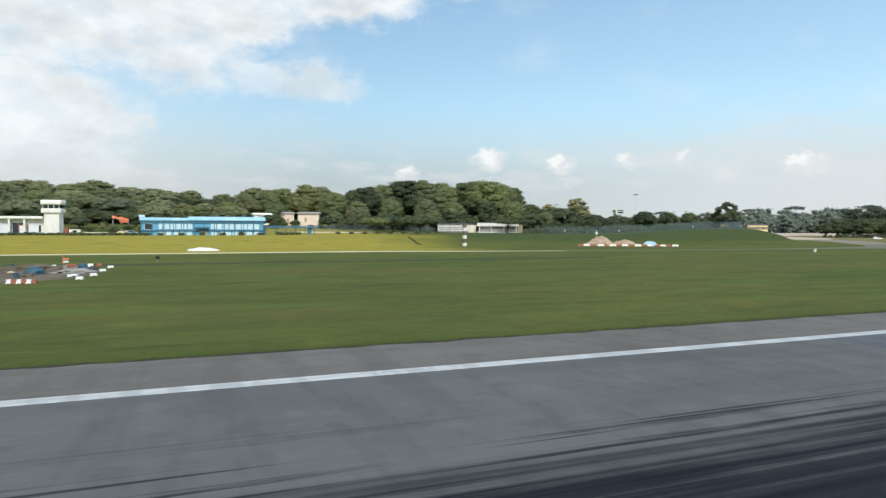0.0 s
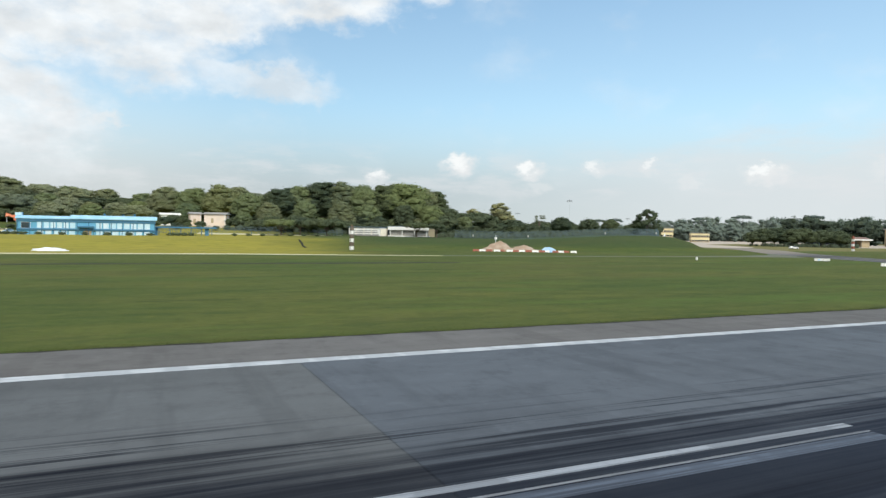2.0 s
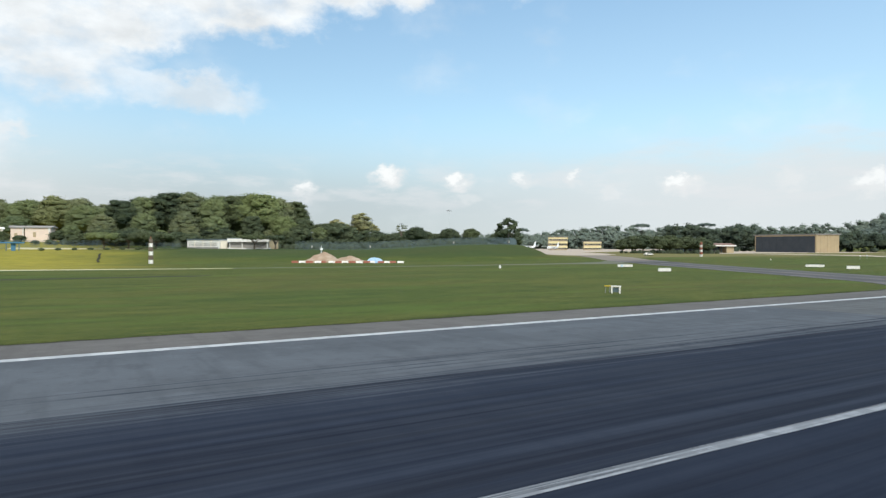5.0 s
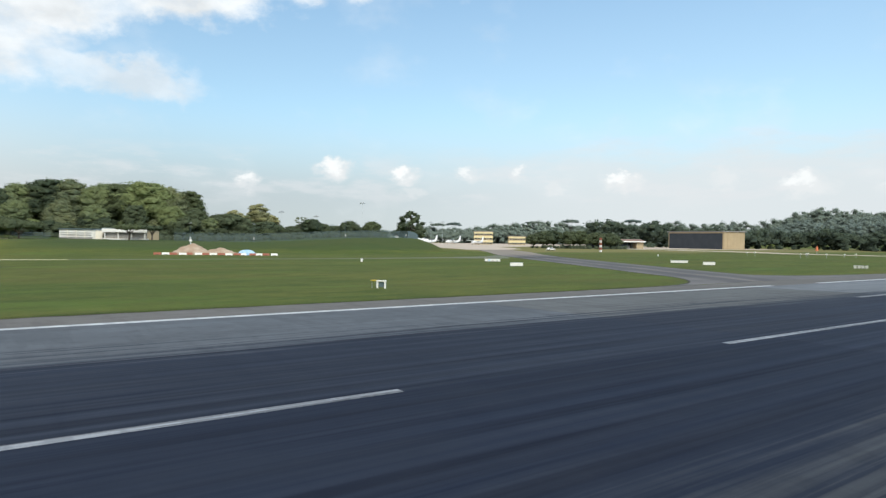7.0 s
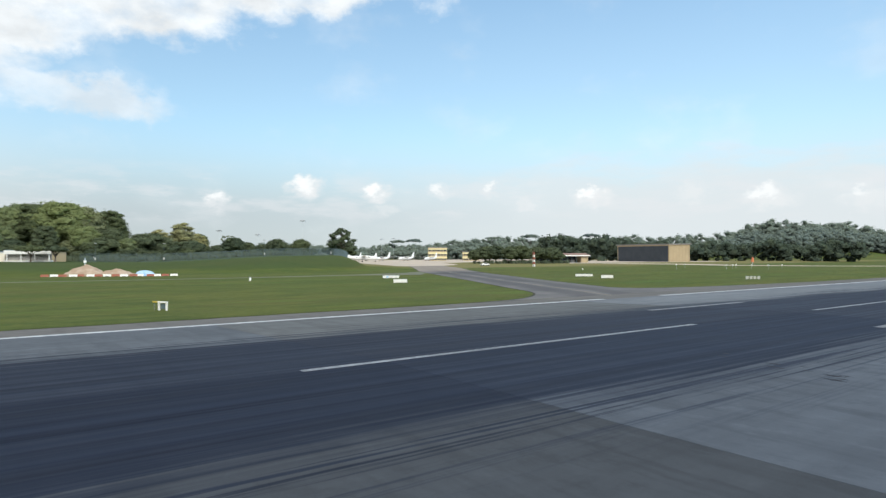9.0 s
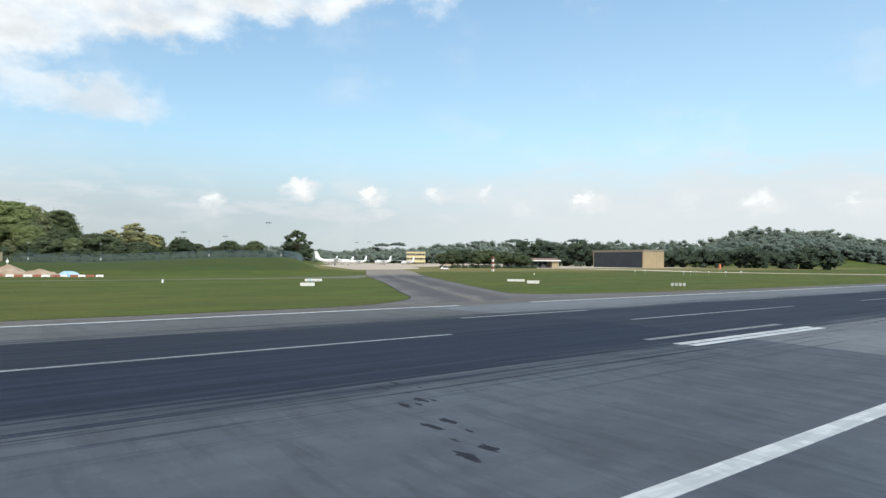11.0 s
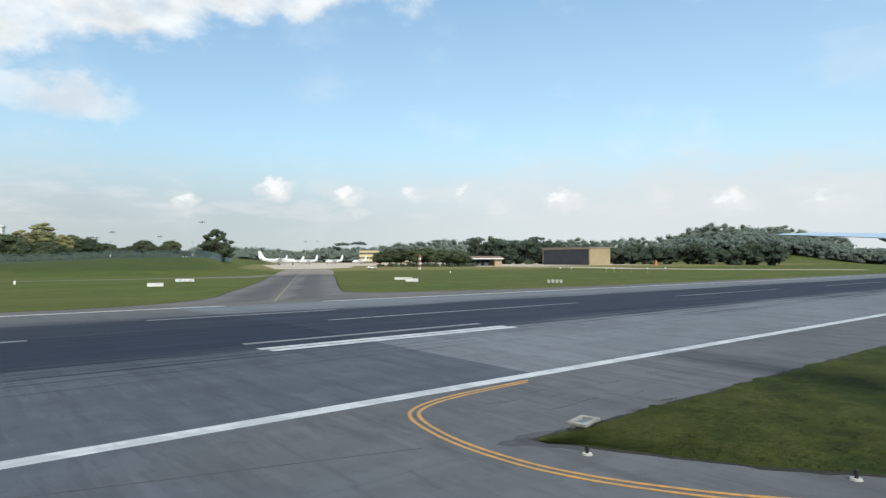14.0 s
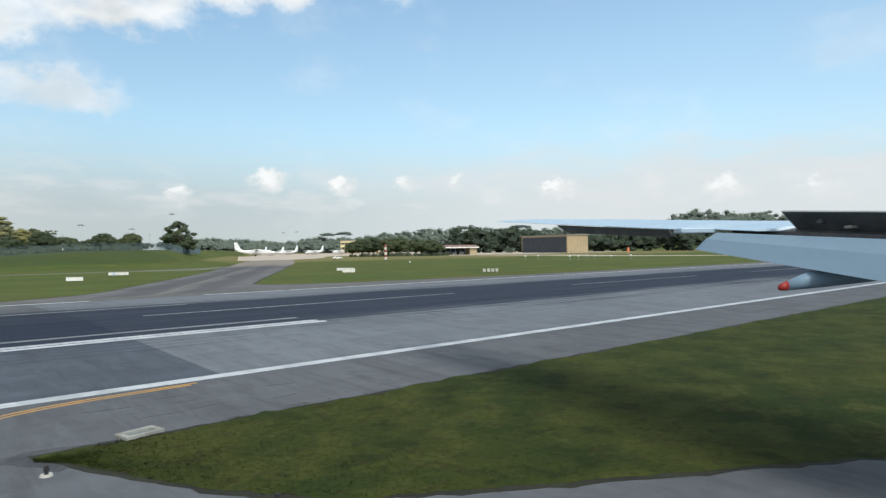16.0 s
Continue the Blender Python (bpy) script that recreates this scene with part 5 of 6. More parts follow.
def house(x, y, w, d, h, turn, wall, label, roof="roof_grey", lift=0.0):
    z = gz(x, y)
    t = thing("house", pose(x, y, z + lift, 0, 0, turn), label, "house", "houses on the western slope")
    part("wall", box(-w / 2, w / 2, 0, d, -0.8 - lift, h), wall, t)
    part("roof", loft([[(xx, -0.5, h - 0.05), (xx, -0.5, h + 0.2), (xx, d / 2, h + 0.9), (xx, d + 0.5, h + 0.2), (xx, d + 0.5, h - 0.05)] for xx in (-w / 2 - 0.5, w / 2 + 0.5)]), roof, t)
    part("porch_post", box(w / 2 - 0.5, w / 2 - 0.2, -0.4, -0.1, -0.6, h), "white_wall", t)
    part("shutter", box(-w / 8 - 0.5, -w / 8 + 0.5, -0.07, 0, h * 0.15, h * 0.6, 0.02), "tan_wall", t, "closed brown shutter")


house(45.6, 269.3, 8.6, 6, 4.1, -18, "pink_wall", "pale pinkish house with a grey flat-pitched roof", "roof_grey", 1.2)
house(38.8, 277.0, 4.2, 6, 4.9, 5, "pink_wall", "small faded pink house among trees")
house(29.5, 292.0, 7.6, 6, 4.6, 5, "white_wall", "white house half hidden by trees", "roof_white")


def orange_shelter():
    t = thing("orange_shelter", pose(-28.2, 303.0, gz(-28.2, 303.0) + 0.02, 0, 0, 8) @ Matrix.Diagonal((1.15, 1.0, 0.85, 1)), "sagging orange canvas shelter on short steel legs", "shelter")
    part("canopy", loft([[(x, -1.8, 2.3 + o), (x, -1.75, 2.42 + o), (x, -0.6, 3.3 + o), (x, 0.1, p), (x, 1.0, 3.1 + o), (x, 1.8, 2.42 + o), (x, 1.8, 2.3 + o)]
                         for x, o, p in ((-2.9, 0.5, 4.5), (-2.0, 0.7, 4.3), (-0.9, 0.1, 3.5), (0.2, 0.3, 3.9), (1.4, -0.1, 3.2), (2.6, -0.3, 3.3))]), "orange", t)
    part("side_sheet", loft([[(x, -1.85, z0), (x, -1.80, z0), (x, -1.74, z1), (x, -1.79, z1)] for x, z0, z1 in ((-0.6, 1.2, 2.4), (0.6, 0.7, 2.5), (2.5, 1.0, 2.1))]), "orange", t)
    for x in (-2.6, 0.1, 2.4):
        for y in (-1.7, 1.7):
            part("leg", tube((x, y, -0.4), (x, y, 2.35), 0.09, 0.09, 6), "pole_pale", t)
    c = thing("shipping_container", pose(-38.6, 241.5, gz(-38.6, 241.5)), "rust red container beside a white cabin", "container")
    part("body", box(-1.6, 0.0, 0, 2.4, -0.3, 2.4, 0.04), "red", c)
    k = thing("site_cabin", pose(-36.6, 241.2, gz(-36.6, 241)), "small white site cabin", "cabin")
    part("body", box(-1.6, 1.6, 0, 2.4, -0.3, 1.8, 0.05), "cream_wall", k)
    part("window", box(-0.5, 0.7, -0.05, 0, 0.8, 1.5), "glass", k)


orange_shelter()


def parked_car(x, y, turn, mat, label, z=None):
    z = gz(x, y) if z is None else z
    t = thing("car", pose(x, y, z + 0.02, 0, 0, turn), label, "car", "cars by the buildings")
    prof = [(-2.1, 0.35), (-2.1, 0.85), (-1.5, 0.95), (-0.9, 1.45), (0.7, 1.45), (1.2, 0.98), (2.1, 0.85), (2.15, 0.35)]
    part("body", loft([[(px, yy * (0.86 if pz > 1.2 else 1), pz) for px, pz in prof] for yy in (-0.85, 0.85)]), mat, t)
    part("window", loft([[(-1.25, yy, 1.0), (-0.8, yy * 0.93, 1.38), (0.6, yy * 0.93, 1.38), (0.98, yy, 1.0)] for yy in (-0.88, 0.88)]), "glass", t)
    for wx in (-1.35, 1.35):
        for wy in (-0.8, 0.8):
            part("wheel", tube((wx, wy - 0.1, 0.32), (wx, wy + 0.1, 0.32), 0.32, 0.32, 10), "black", t)


parked_car(-19.5, 240.0, 10, "tarp_pale", "pale blue car parked on the grass verge")
parked_car(-22.0, 245.0, 0, "yellow_wall", "yellow car parked behind another")


def fence(name, pts, h, label, step=3.0):
    """Wire mesh on posts along a line that follows the ground."""
    t = tagged(new(name), label, "fence")
    post = mesh_of("post", tube((0, 0, -0.3), (0, 0, h + 0.25), 0.05, 0.05, 6), M["steel_dark"])
    co, fa = [], []

    def quad(a, b, w):
        n = len(co)
        d = (b - a).normalized()
        s = Vector((-d.z, 0, d.x)) if abs(d.z) < 0.7 else Vector((0.7, -0.5, 0))
        s = s.normalized() * w
        co.extend([a - s, b - s, b + s, a + s])
        fa.append((n, n + 1, n + 2, n + 3))

    for p, q in zip(pts, pts[1:]):
        p, q = Vector(p), Vector(q)
        n = max(1, round((q - p).length / step))
        for i in range(n):
            a, b = p.lerp(q, i / n), p.lerp(q, (i + 1) / n)
            a3, b3 = Vector((a.x, a.y, gz(a.x, a.y))), Vector((b.x, b.y, gz(b.x, b.y)))
            o = new("post", post)
            o.location, o.parent = a3, t
            k = 16
            for j in range(k):
                g = a3.lerp(b3, j / k)
                quad(g + Vector((0, 0, 0.03)), g + Vector((0, 0, h)), 0.026)
            for zz in (0.05, h * 0.5, h):
                quad(a3 + Vector((0, 0, zz)), b3 + Vector((0, 0, zz)), 0.022)
    me = bpy.data.meshes.new("wire_mesh")
    me.from_pydata([tuple(v) for v in co], [], fa)
    me.materials.append(M["steel_dark"])
    o = new("wire_mesh", me)
    o.parent = t


fence("fence", [(66, 246), (92, 243)], 2.0, "tall grey-green wire fence along the bank")
fence("fence", [(126.5, 212.5), (150, 201), (176, 198), (203, 200), (217, 205), (226, 213), (232, 220.5), (240, 237), (250, 257), (262, 282)], 2.8, "tall grey-green wire fence along the bank")
fence("fence", [(23, 251), (42, 249), (66, 246)], 2.8, "grey wire fence on the slope")
slope_road = tagged(new("slope_road"), "narrow pale service road climbing the slope", "road", kind="structure")


def draped(name, pts, w, mat, parent):
    bm = bmesh.new()
    prev = None
    dense = []
    for p, q in zip(pts, pts[1:]):
        for k in range(8):
            dense.append(Vector(p).lerp(Vector(q), k / 8))
    dense.append(Vector(pts[-1]))
    for i, q in enumerate(dense):
        d = (dense[min(i + 1, len(dense) - 1)] - dense[max(i - 1, 0)]).normalized()
        n = Vector((-d.y, d.x)) * w / 2
        a, b = q - n, q + n
        row = [bm.verts.new((a.x, a.y, gz(a.x, a.y) + 0.15)), bm.verts.new((b.x, b.y, gz(b.x, b.y) + 0.15)),
               bm.verts.new((b.x, b.y, gz(b.x, b.y) - 0.3)), bm.verts.new((a.x, a.y, gz(a.x, a.y) - 0.3))]
        if prev:
            for k in range(4):
                bm.faces.new((prev[k], prev[(k + 1) % 4], row[(k + 1) % 4], row[k]))
        prev = row
    bmesh.ops.recalc_face_normals(bm, faces=bm.faces)
    part(name, bm, mat, parent)


draped("surface", [(38, 250), (54, 246), (72, 238), (88, 232)], 4.5, "sand", slope_road)
draped("yard", [(-37, 247), (-28, 246.5), (-18, 247)], 9.0, "sand", slope_road)


def hedge():
    rng = np.random.default_rng(5)
    blobs = []
    for i in range(46):
        x = -60 + i * 2.1
        if -12 < x < 27 and i % 3:
            continue
        y = 226.5 if x < 30 else 226 - (x - 30) * 0.15
        blobs.append((x, y, gz(x, y) + 0.35, 1.0 + rng.uniform(0, 0.5), 0.6, 0.45 + rng.uniform(0, 0.25)))
    for i in range(0, 24, 3):
        x = 48 + i * 1.5
        y = 222 - i * 0.35
        blobs.append((x, y, gz(x, y) + 0.3, 0.9, 0.6, 0.4 + rng.uniform(0, 0.2)))
    ob = new("hedge", crown_mesh("hedge", blobs, 5200, 0.22, "leaf_b", 71))
    tagged(ob, "low dark clipped hedge along the bank top", "hedge", kind="stuff")


hedge()


def undergrowth():
    """Low scrub that closes the view under the crowns."""
    rng = np.random.default_rng(15)
    blobs = []
    for pts in (((128, 226), (150, 214), (178, 212), (204, 214), (216, 222)), ((150, 240), (186, 244), (218, 238)), ((50, 262), (80, 256), (110, 246), (135, 236), (160, 246)), ((342, 262), (349, 252), (358, 246), (372, 235), (390, 231)), ((-60, 318), (20, 318), (52, 300)), ((-30, 372), (40, 366), (100, 330))):
        for p, q in zip(pts, pts[1:]):
            n = int(math.dist(p, q) / 1.9)
            for i in range(n):
                x = p[0] + (q[0] - p[0]) * i / n + rng.normal(0, 0.7)
                y = p[1] + (q[1] - p[1]) * i / n + rng.normal(0, 0.7)
                r = rng.uniform(1.0, 1.9)
                blobs.append((x, y, gz(x, y) + r * 0.45, r * 1.2, r * 1.1, r))
    ob = new("undergrowth", crown_mesh("undergrowth", blobs, 26000, 0.26, "leaf_mid", 73))
    tagged(ob, "dense dark scrub under the trees and behind the fence", "undergrowth", kind="stuff")


undergrowth()

# ---------------------------------------------------------------- apron side: hangars, shed, tan building


def hangar():
    t = thing("hangar", pose(523.9, 249.6, gz(524, 250)), "large tan hangar with tall dark doors", "hangar")
    f, r = Vector((532.6 - 523.9, 303.5 - 249.6)).normalized(), Vector((536.5 - 523.9, 240.3 - 249.6)).normalized()
    L, W, H = 54.6, 15.7, 13.0
    c = [(0, 0), (r.x * W, r.y * W), (r.x * W + f.x * L, r.y * W + f.y * L), (f.x * L, f.y * L)]
    part("wall", prism(c, -0.3, H), "tan_wall", t)
    part("roof", prism([(x - (f.x + r.x) * 0.8 + (f.x * L + r.x * W + 1.6) * 0 + (1.6 * f.x if i in (2, 3) else 0) + (1.6 * r.x if i in (1, 2) else 0), y - (f.y + r.y) * 0.8 + (1.6 * f.y if i in (2, 3) else 0) + (1.6 * r.y if i in (1, 2) else 0)) for i, (x, y) in enumerate(c)], H, H + 0.7), "roof_grey", t)
    n = 8
    for i in range(n):
        a, b = f * (1.0 + i * (L - 2) / n), f * (1.0 + (i + 1) * (L - 2) / n - 0.15)
        o = r * -0.25
        part("door_leaf", prism([(a.x, a.y), (b.x, b.y), (b.x + o.x, b.y + o.y), (a.x + o.x, a.y + o.y)], -0.1, H - 1.0), "dark_inside", t)
    for i in range(7):
        a = r * (0.6 + i * 2.35)
        o = f * -0.12
        b = a + r * 0.25
        part("rib", prism([(a.x, a.y), (b.x, b.y), (b.x + o.x, b.y + o.y), (a.x + o.x, a.y + o.y)], 0, H - 0.1), "tan_wall", t)


hangar()


def shed():
    t = thing("open_shed", pose(406.3, 262.7, gz(406, 262), 0, 0, math.degrees(math.atan2(251.5 - 262.7, 431.7 - 406.3))), "long open-sided shed with a white roof", "shed")
    part("roof", loft([[(x, -1.5, 4.7), (x, -1.5, 5.0), (x, 5, 6.4), (x, 11, 5.0), (x, 11, 4.7)] for x in (-9.0, 29.0)]), "roof_brown", t)
    part("fascia", box(-9.05, 29.05, -1.62, -1.51, 4.35, 5.05, 0.02), "roof_white", t, "white eaves board")
    # back wall is coloured dark to stand in for shade inside the shed
    part("wall", box(-8, 28, 8.5, 8.8, -0.3, 4.7), "dark_inside", t, "shed back wall, coloured dark for the shade inside")
    part("wall", box(23, 28.2, 0, 8.4, -0.3, 4.7), "tan_wall", t)
    for i in range(-2, 8):
        part("post", box(i * 3.3 - 0.12, i * 3.3 + 0.12, 0, 0.24, -0.3, 4.8), "steel_dark", t)
    for i in range(4):
        part("crate", box(2 + i * 5, 5 + i * 5, 3, 6, -0.1, 1.6 + 0.4 * (i % 2), 0.05), "roof_grey", t)


shed()


def tan_building(x, y, w, floors, turn, label):
    t = thing("tan_building", pose(x, y, gz(x, y), 0, 0, turn), label, "building", "pale yellow buildings behind the apron")
    for i in range(floors):
        part("floor_band", box(-w / 2, w / 2, -0.3, 9, i * 4.4 + 2.3, i * 4.4 + 4.2, 0.04), "yellow_wall", t)
        part("wall", box(-w / 2 + 0.3, w / 2 - 0.3, 0, 8.8, i * 4.4 - 0.3, i * 4.4 + 2.3), "tan_wall", t)
        windows(t, 6, -w / 2 + 0.6, w / 2 - 0.6, 0, i * 4.4 + 0.7, i * 4.4 + 2.2, 0.5, "glass", "cream_wall")
    part("roof", box(-w / 2 - 0.6, w / 2 + 0.6, -0.8, 9.5, floors * 4.4 - 0.25, floors * 4.4 + 0.25, 0.05), "roof_grey", t)


tan_building(482, 484, 19, 3, -36, "three-storey pale yellow building with window bands")
tan_building(505, 459, 17, 2, -36, "two-storey pale yellow building with window bands")

far_block = thing("far_block", pose(152, 388, 2, 0, 0, -15), "distant white flat-roofed building above trees", "building")
part("wall", box(0, 20, 0, 9, -1, 21.0), "white_wall", far_block)
part("roof", box(-0.5, 20.5, -0.5, 9.5, 21.0, 21.8, 0.05), "roof_white", far_block)
windows(far_block, 6, 0.6, 19.4, 0, 17.2, 19.2, 0.8)

# ---------------------------------------------------------------- aircraft on the apron


def ring(x, ry, rz, zc, n=14):
    return [(x, ry * math.cos(2 * math.pi * i / n), zc + rz * math.sin(2 * math.pi * i / n)) for i in range(n)]


def turboprop():
    """High-winged twin, nose along +x, its middle over the origin."""
    t = thing("parked_aircraft", Matrix(), "white twin-engined aircraft parked on the apron", "aircraft", "aircraft parked on the apron")
    part("fuselage", loft([ring(12.6, 0.15, 0.15, 2.3), ring(12.0, 0.65, 0.65, 2.4), ring(10.8, 1.1, 1.15, 2.6), ring(9.4, 1.35, 1.4, 2.75), ring(-3.0, 1.35, 1.4, 2.75),
                           ring(-7.5, 1.1, 1.05, 3.1), ring(-11.0, 0.6, 0.55, 3.5), ring(-12.8, 0.2, 0.2, 3.7)]), "aircraft_white", t, smooth=True)

    def foil(y, x_le, c, z, th=0.13):
        pr = [(0, 0), (0.08, 0.5), (0.35, 0.62), (0.7, 0.35), (1, 0), (0.6, -0.25), (0.2, -0.35)]
        return [(x_le - a * c, y, z + b * c * th) for a, b in pr]

    part("wing", loft([foil(-14.0, 2.2, 1.5, 4.55), foil(-5, 2.9, 2.5, 4.35), foil(0, 3.0, 2.7, 4.3), foil(5, 2.9, 2.5, 4.35), foil(14.0, 2.2, 1.5, 4.55)]), "aircraft_white", t)
    part("tail_fin", loft([[(a, -0.12, z), (a, 0.12, z), (b, 0.05, z), (b, -0.05, z)] for a, b, z in ((-6.6, -12.4, 3.7), (-9.4, -12.9, 5.4), (-11.4, -13.4, 9.2))]), "aircraft_white", t)
    part("tailplane", loft([foil(-4.6, -11.3, 1.2, 4.3, 0.1), foil(0, -10.3, 2.0, 4.2, 0.1), foil(4.6, -11.3, 1.2, 4.3, 0.1)]), "aircraft_white", t)
    for y in (-3.7, 3.7):
        part("engine", loft([ring(4.9, 0.25, 0.25, 3.9, 10), ring(4.4, 0.5, 0.55, 3.9, 10), ring(2.0, 0.6, 0.65, 3.85, 10), ring(-1.6, 0.25, 0.25, 4.0, 10)]), "aircraft_white", t).location.y = y
        p = part("propeller", box(4.95, 5.05, -1.8, 1.8, 3.75, 4.05, 0.03), "black", t)
        p.location.y = y
        g = part("main_gear", tube((0.4, 0, 0), (0.4, 0, 3.4), 0.1, 0.1, 6), "steel", t)
        g.location.y = y * 0.6
        w = part("wheel", tube((0.4, -0.25, 0.45), (0.4, 0.25, 0.45), 0.45, 0.45, 12), "black", t)
        w.location.y = y * 0.6
    part("nose_gear", tube((9.5, 0, 0.0), (9.5, 0, 2.0), 0.08, 0.08, 6), "steel", t)
    part("wheel", tube((9.5, -0.2, 0.35), (9.5, 0.2, 0.35), 0.35, 0.35, 12), "black", t)
    part("windscreen", loft([ring(11.3, 0.98, 0.25, 3.2, 8), ring(10.5, 1.2, 0.3, 3.5, 8)]), "glass", t)
    for i in range(12):
        part("cabin_window", box(-4.0 + i, -3.65 + i, -1.38, 1.38, 3.05, 3.4, 0.03), "glass", t)
    return t


plane = turboprop()
plane.matrix_basis = pose(346.5, 403, gz(346.5, 403) + 0.02, 0, 0, -28) @ Matrix.Diagonal((1.12, 1.12, 1.15, 1))
for x, y, turn, k in ((387, 485, 205, 0.85), (412, 478, 195, 0.9), (436, 473, 195, 0.9), (456, 461, 200, 0.85), (404, 492, 170, 0.8)):
    ob = copy_thing(plane, Matrix())
    ob.matrix_basis = pose(x, y, gz(x, y) + 0.02, 0, 0, turn) @ Matrix.Diagonal((k, k, k, 1))

# ---------------------------------------------------------------- masts, markers, signs


def fence_light(x, y):
    z = gz(x, y)
    t = thing("fence_light", pose(x, y, z), "slim dark pole with a small pale box by the fence", "light mast", "poles along the bank fence")
    part("pole", tube((0, 0, -0.3), (0, 0, 6.2), 0.035, 0.025, 6), "steel_dark", t)
    part("box", box(-0.2, 0.2, -0.15, 0.15, 0.8, 1.6, 0.04), "pale_plate", t)
    part("lamp", box(-0.45, 0.45, -0.12, 0.12, 6.1, 6.3, 0.04), "steel", t)


for fx, fy in ((129.5, 203.5), (149.0, 197.0), (184.0, 196.8), (213.5, 201.0)):
    fence_light(fx, fy)


def light_mast(x, y, top, label="tall steel floodlight mast with a ring of lamps"):
    z = gz(x, y)
    t = thing("floodlight_mast", pose(x, y, z), label, "light mast", "floodlight masts")
    h = top - z
    part("pole", tube((0, 0, -0.3), (0, 0, h), 0.11, 0.05, 8), "pole_pale", t)
    part("ring", tube((0, 0, h - 0.15), (0, 0, h + 0.35), 1.7, 0.5, 14), "steel", t)
    for i in range(6):
        a = i * math.pi / 3
        part("lamp", box(1.5 * math.cos(a) - 0.22, 1.5 * math.cos(a) + 0.22, 1.5 * math.sin(a) - 0.22, 1.5 * math.sin(a) + 0.22, h - 0.6, h - 0.16, 0.05), "steel", t)


light_mast(264.8, 335, 27.2)
light_mast(222.5, 361.8, 21.0)
light_mast(255.6, 383.7, 19.8)
light_mast(400.7, 440.4, 20.6)
light_mast(392, 446, 20.2)


def banded_tower(x, y, h, w, label, other="red"):
    t = thing("marker_tower", pose(x, y, gz(x, y)), label, "marker", "red and white marker towers")
    n = 6
    for i in range(n):
        z0, z1 = i * h / n, (i + 1) * h / n - 0.01
        k = w / 2 * (1 - 0.25 * i / n)
        bm = bmesh.new()
        for sx in (-1, 1):
            for sy in (-1, 1):
                tube((sx * k, sy * k, z0), (sx * k, sy * k, z1), 0.09, 0.09, 5, bm)
        for sx in (-1, 1):
            tube((sx * k, -k, z0), (sx * k, k, z1), 0.05, 0.05, 4, bm)
            tube((-k, sx * k, z0), (k, sx * k, z1), 0.05, 0.05, 4, bm)
        sec = part("section", bm, other if i % 2 else "pale_plate", t)
        part("panel", box(-k * 0.8, k * 0.8, -k - 0.06, -k, z0 + 0.06, z1 - 0.06, 0.02), other if i % 2 else "white_wall", sec)
        part("panel", box(-k - 0.06, -k, -k * 0.8, k * 0.8, z0 + 0.06, z1 - 0.06, 0.02), other if i % 2 else "white_wall", sec)
    part("lamp", tube((0, 0, h), (0, 0, h + 0.5), 0.12, 0.1, 8), "red", t)


banded_tower(73.9, 169.2, 6.6, 0.95, "dark and white banded marker tower on the grass", "bark")
banded_tower(307.3, 179.9, 6.6, 0.85, "red and white banded marker tower beside the apron")


def board_sign(a, b, h0, h1, label, mat="white_plastic", legs=2, bars=True):
    """A low board on legs between two ground points, its back to the runway."""
    a, b = Vector(a), Vector(b)
    L = (b - a).length
    t = thing("taxiway_sign", pose(a.x, a.y, gz(a.x, a.y), 0, 0, math.degrees(math.atan2(b.y - a.y, b.x - a.x))), label, "sign", "signs beside the taxiway")
    part("board", box(0, L, -0.10, 0.10, h0, h1, 0.03), mat, t)
    part("cap", box(-0.03, L + 0.03, -0.13, 0.13, h1 - 0.005, h1 + 0.06, 0.02), "steel", t)
    for i in range(legs):
        x = L * (i + 0.5) / legs
        part("leg", tube((x, 0, -0.05), (x, 0, h0 + 0.05), 0.06, 0.06, 6), "steel", t)
    if bars:
        for i in range(3):
            part("bar", box(L * (0.12 + i * 0.28), L * (0.30 + i * 0.28), -0.115, -0.095, h0 + 0.3 * (h1 - h0), h0 + 0.42 * (h1 - h0)), "roof_grey", t, "unreadable grey bar of lettering")
    return t


board_sign((163.7, 79.5), (166.3, 78.4), 0.15, 0.82, "low white taxiway sign on short legs", bars=False)
s = board_sign((176.5, 103.8), (180.3, 102.3), 0.2, 0.82, "long low white taxiway sign with a blue field")
part("field", box(0.9, 1.4, -0.125, -0.10, 0.28, 0.74), "tarp_pale", s)
board_sign((222.8, 82.2), (226.0, 79.1), 0.2, 0.8, "long low white taxiway sign", bars=False)
board_sign((215.8, 68.2), (217.9, 66.3), 0.2, 0.9, "low white taxiway sign on the grass", bars=False)
for i in range(4):
    q = Vector((234.4, 42.4)).lerp(Vector((237.4, 40.4)), i / 4)
    board_sign(q, q + Vector((0.52, -0.35)), 0.15, 0.75, "narrow pale sign panel in a row", "pale_plate", bars=False, legs=1)


